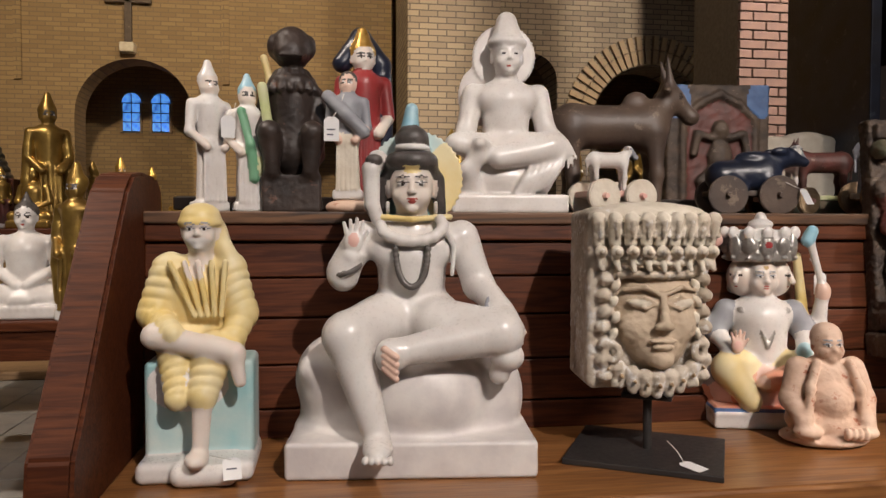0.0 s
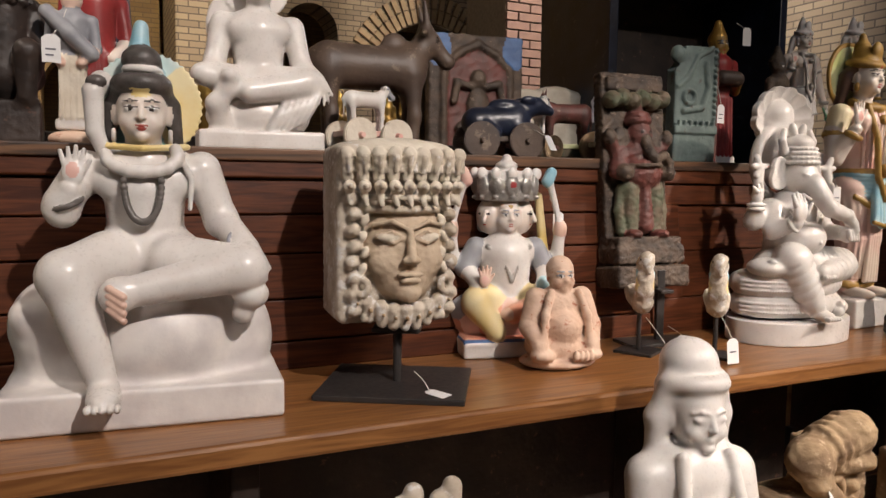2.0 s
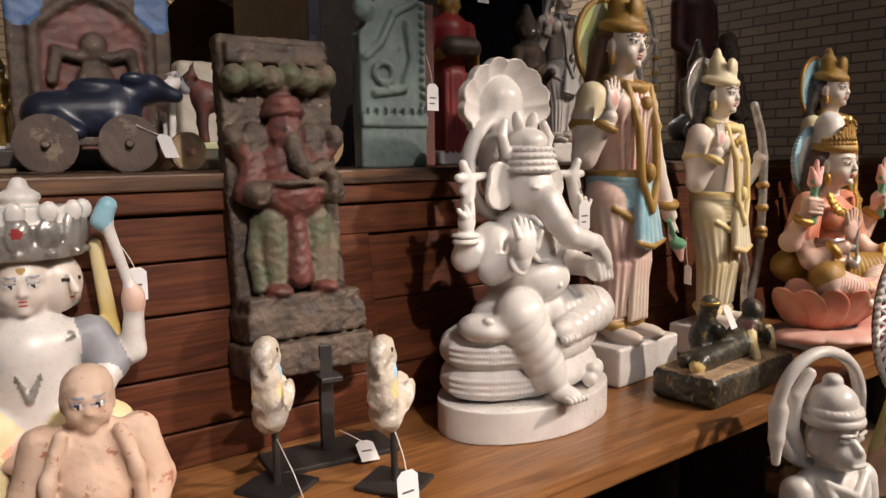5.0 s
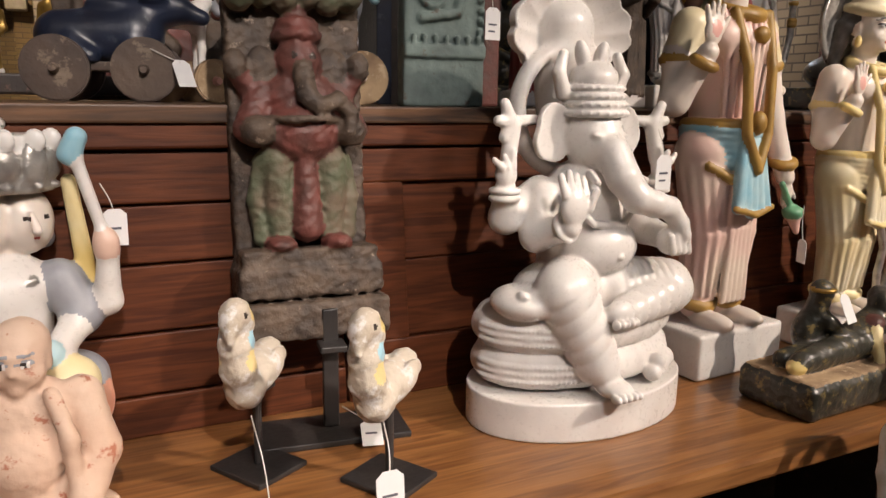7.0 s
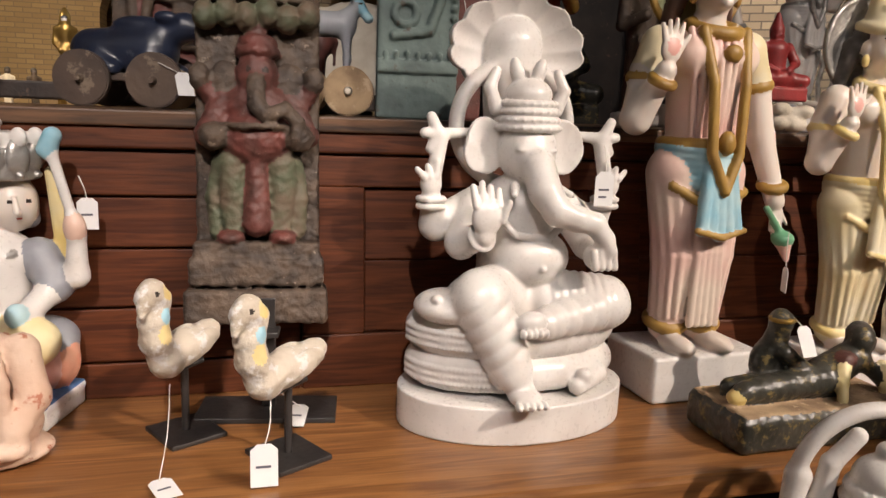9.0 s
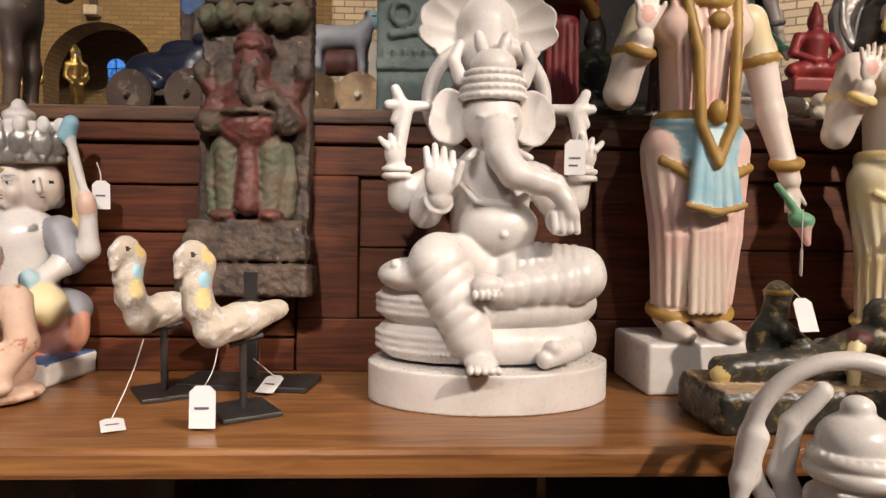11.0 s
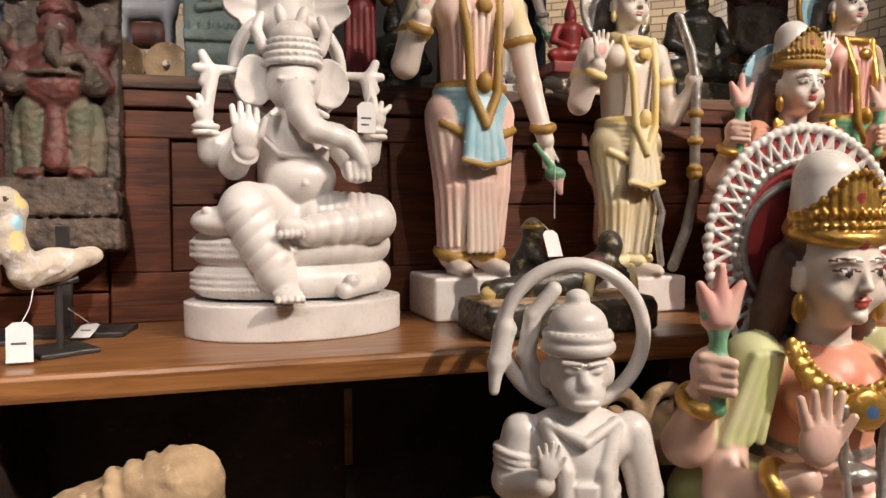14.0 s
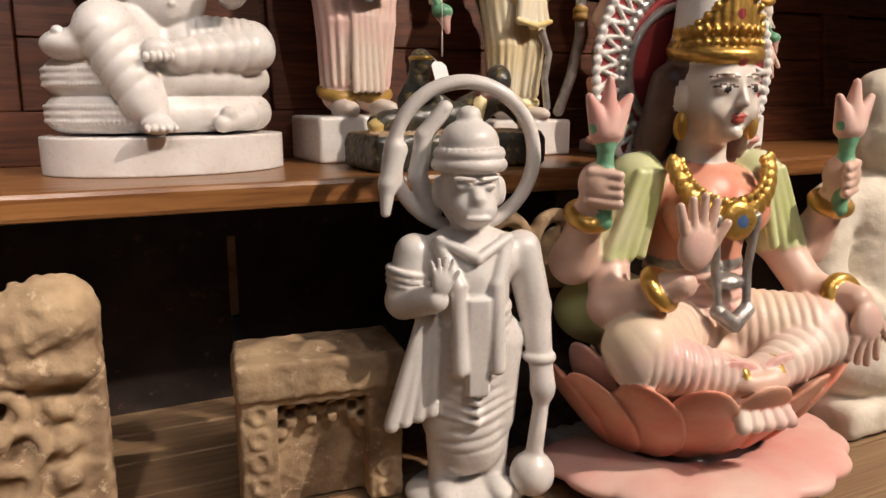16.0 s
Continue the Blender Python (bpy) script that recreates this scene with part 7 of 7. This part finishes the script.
s.make("seated_wooden_figure", 3.62, 1.80, L, 5, "old seated wooden figure with a broad backplate", size=0.75)
s = Figure(0.01, 0.01)
s.box("chalk", 0, 0, 0.12, 0.16, 0.05, 0.12, 0.02)
s.ell("chalk", 0.05, 0, 0.23, 0.09, 0.05, 0.03)
s.carve(0.003, 0.02, 2)
s.make("limestone_block", 2.02, 2.35, 1.25, 0, "rough pale limestone block", "stone")
support = thing("display_table", pose(1.2, 2.45, 0), "dark wooden display table behind the pew", "table")
part("tabletop", boxed(-1.3, 0.92, -0.4, 0.4, 1.21, 1.25, 0.005), "darkwood", support)
for x in (-1.2, 0.82):
    for y in (-0.33, 0.3):
        part("leg", boxed(x, x + 0.06, y, y + 0.06, 0, 1.21, 0.004), "darkwood", support)
for x in (0.95, 1.15, 1.33, 1.45, 0.75):
    s = slim_statue("brass", "brass", random.uniform(0.16, 0.26), "brass", "down", "brass", 0.006)
    s.make("brass_figurine", x, 2.3 + 0.1 * math.sin(x * 9), 1.25, 40 * math.sin(x * 7), "small old brass figurine on the table", "figurine", "brass figurines")

# ---- the tables of gilded figures further back ----
def meditating(mat, hair="hair", voxel=0.006):
    s = Figure(voxel, 0.014)
    s.box(mat, 0, 0, 0.03, 0.17, 0.11, 0.03, 0.012)
    for i in range(11):
        s.ell(mat, -0.15 + 0.03 * i, -0.10, 0.045, 0.013, 0.012, 0.016, k=0.003)
    s.ell(mat, 0, 0, 0.10, 0.16, 0.10, 0.045)
    for d in (-1, 1):
        s.cap(mat, (d * 0.05, 0, 0.11), (d * 0.145, -0.05, 0.095), 0.045, 0.038)
        s.cap(mat, (d * 0.14, -0.05, 0.085), (-d * 0.03, -0.09, 0.08), 0.03, 0.022)
        s.cap(mat, (d * 0.095, 0.01, 0.32), (d * 0.125, 0.0, 0.21), 0.03, 0.026)
        s.cap(mat, (d * 0.125, 0.0, 0.21), (d * 0.02, -0.075, 0.14), 0.024, 0.018)
    s.cap(mat, (0, 0.01, 0.12), (0, 0.01, 0.28), 0.07, 0.085)
    s.ell(mat, 0, 0.01, 0.315, 0.105, 0.055, 0.045)
    s.cap(mat, (0, 0.01, 0.33), (0, 0.0, 0.38), 0.03)
    face(s, 0, 0, 0.42, 0.048, mat, hair, mat == "marble", mat == "marble")
    s.ell(hair, 0, 0.012, 0.45, 0.048, 0.046, 0.04)
    s.cap(hair, (0, 0.01, 0.48), (0, 0.01, 0.53), 0.024, 0.005)
    return s


def standing_gilt(mat="brass"):
    s = slim_statue(mat, mat, 0.72, mat, "down", mat, 0.008)
    s.chain(mat, [(-0.09, 0, 0.42), (-0.10, 0, 0.25), (-0.085, 0, 0.09)], 0.03)
    s.chain(mat, [(0.09, 0, 0.42), (0.10, 0, 0.25), (0.085, 0, 0.09)], 0.03)
    return s


def low_table(x, y, wide, deep, high, label):
    t = thing("display_table", pose(x, y, 0), label, "table", "display tables")
    part("tabletop", boxed(-wide / 2, wide / 2, -deep / 2, deep / 2, high - 0.04, high, 0.006), "pew", t)
    for sx in (-1, 1):
        for sy in (-1, 1):
            part("leg", boxed(sx * (wide / 2 - 0.05) - 0.03, sx * (wide / 2 - 0.05) + 0.03, sy * (deep / 2 - 0.05) - 0.03, sy * (deep / 2 - 0.05) + 0.03, 0, high - 0.04, 0.004), "pew", t)
    part("apron", boxed(-wide / 2 + 0.03, wide / 2 - 0.03, -deep / 2 + 0.02, -deep / 2 + 0.04, high - 0.16, high - 0.04, 0.003), "pew", t)
    return t


low_table(-1.05, 3.34, 0.95, 0.72, 0.78, "low wooden display table of seated figures")
meditating("marble").make("seated_buddha_statue", -0.90, 3.14, 0.78, 4, "white marble seated meditating figure with dark hair", size=0.98)
s = meditating("navy", "navy")
s.make("dark_seated_statue", -0.66, 3.34, 0.78, 0, "dark grey seated meditating figure", size=0.72)
meditating("marble", "marble").make("seated_buddha_statue", -0.84, 3.58, 0.78, 15, "pale marble seated meditating figure with a bare head", size=0.95)
meditating("marble_grey", "grey").make("seated_buddha_statue", -0.72, 3.62, 0.86, -15, "grey marble seated meditating figure", size=0.85)
standing_gilt().make("gilded_standing_statue", -0.665, 3.02, 0.78, -20, "gilded standing figure in a long robe", size=0.90)
standing_gilt("brass").make("gilded_standing_statue", -1.18, 4.2, 1.14, 30, "dull gilded standing figure in a long robe", size=1.05)
low_table(-1.45, 4.35, 1.1, 0.7, 1.14, "dark red-brown wooden table of gilded figures")
for i in range(9):
    x, y = -1.9 + 0.11 * i, 4.15 + 0.3 * ((i * 7) % 3) / 2
    if i % 3 == 0:
        meditating("brass", "brass", 0.01).make("gilded_seated_statue", x, y, 1.14, 20 - 5 * i, "gilded seated meditating figure", size=0.62 + 0.04 * (i % 4))
    else:
        slim_statue("brass" if i % 2 else "oldred", "brass", 0.30 + 0.05 * (i % 3), "brass", "down", "brass", 0.008).make("gilded_figurine", x, y, 1.14, 15 * i, "small gilded standing figure", "figurine", "gilded figurines")
s = Figure(0.01, 0.01)
for i in range(7):
    s.ring("bronze", 0, 0, 0.02 + 0.05 * i, 0.14 - 0.018 * i, 0.03)
s.cap("bronze", (0, 0, 0), (0, 0, 0.36), 0.13, 0.03)
s.cap("bronze", (0, 0, 0.36), (0, 0, 0.62), 0.02, 0.006)
s.make("stupa_model", -1.62, 4.5, 1.42, 0, "dark tiered stupa model with a tall spire", "model", size=0.8)
step = thing("display_riser", pose(-1.62, 4.5, 1.14), "small dark wooden riser", "riser")
part("body", boxed(-0.2, 0.2, -0.15, 0.15, 0, 0.28, 0.006), "pew", step)
low_table(-1.35, 6.6, 1.5, 0.8, 1.05, "dark wooden table of gilded figures by the far wall")
for i in range(6):
    standing_gilt("brass").make("gilded_standing_statue", -1.85 + 0.22 * i, 6.5 + 0.12 * (i % 2), 1.05, 30 * (i % 3) - 30, "shining gilded standing figure", size=(0.78, 0.55, 0.95, 0.85, 0.5, 0.6)[i])
low_table(0.1, 7.2, 0.9, 0.6, 1.1, "dark wooden table by the far wall")
for i in range(4):
    slim_statue(("chalk", "oldwood", "brass", "grey")[i], ("chalk", "oldwood", "red", "grey")[i], 0.38, None, "down", "oldwood", 0.01).make("standing_figurine", -0.2 + 0.2 * i, 7.15, 1.1, 20 * i, "weathered standing figurine on the table", "figurine")
slim_statue("chalk", "chalk", 0.6, "chalk", "up", "chalk", 0.012).make("wall_statue", 0.95, 11.0, 2.35, 0, "pale stone saint on a wall bracket")
corbel = thing("wall_bracket", pose(0.95, 11.05, 2.2), "pale stone wall bracket under a saint", "bracket")
part("body", boxed(-0.12, 0.12, -0.15, 0.15, 0, 0.15, 0.02), "chalk", corbel)
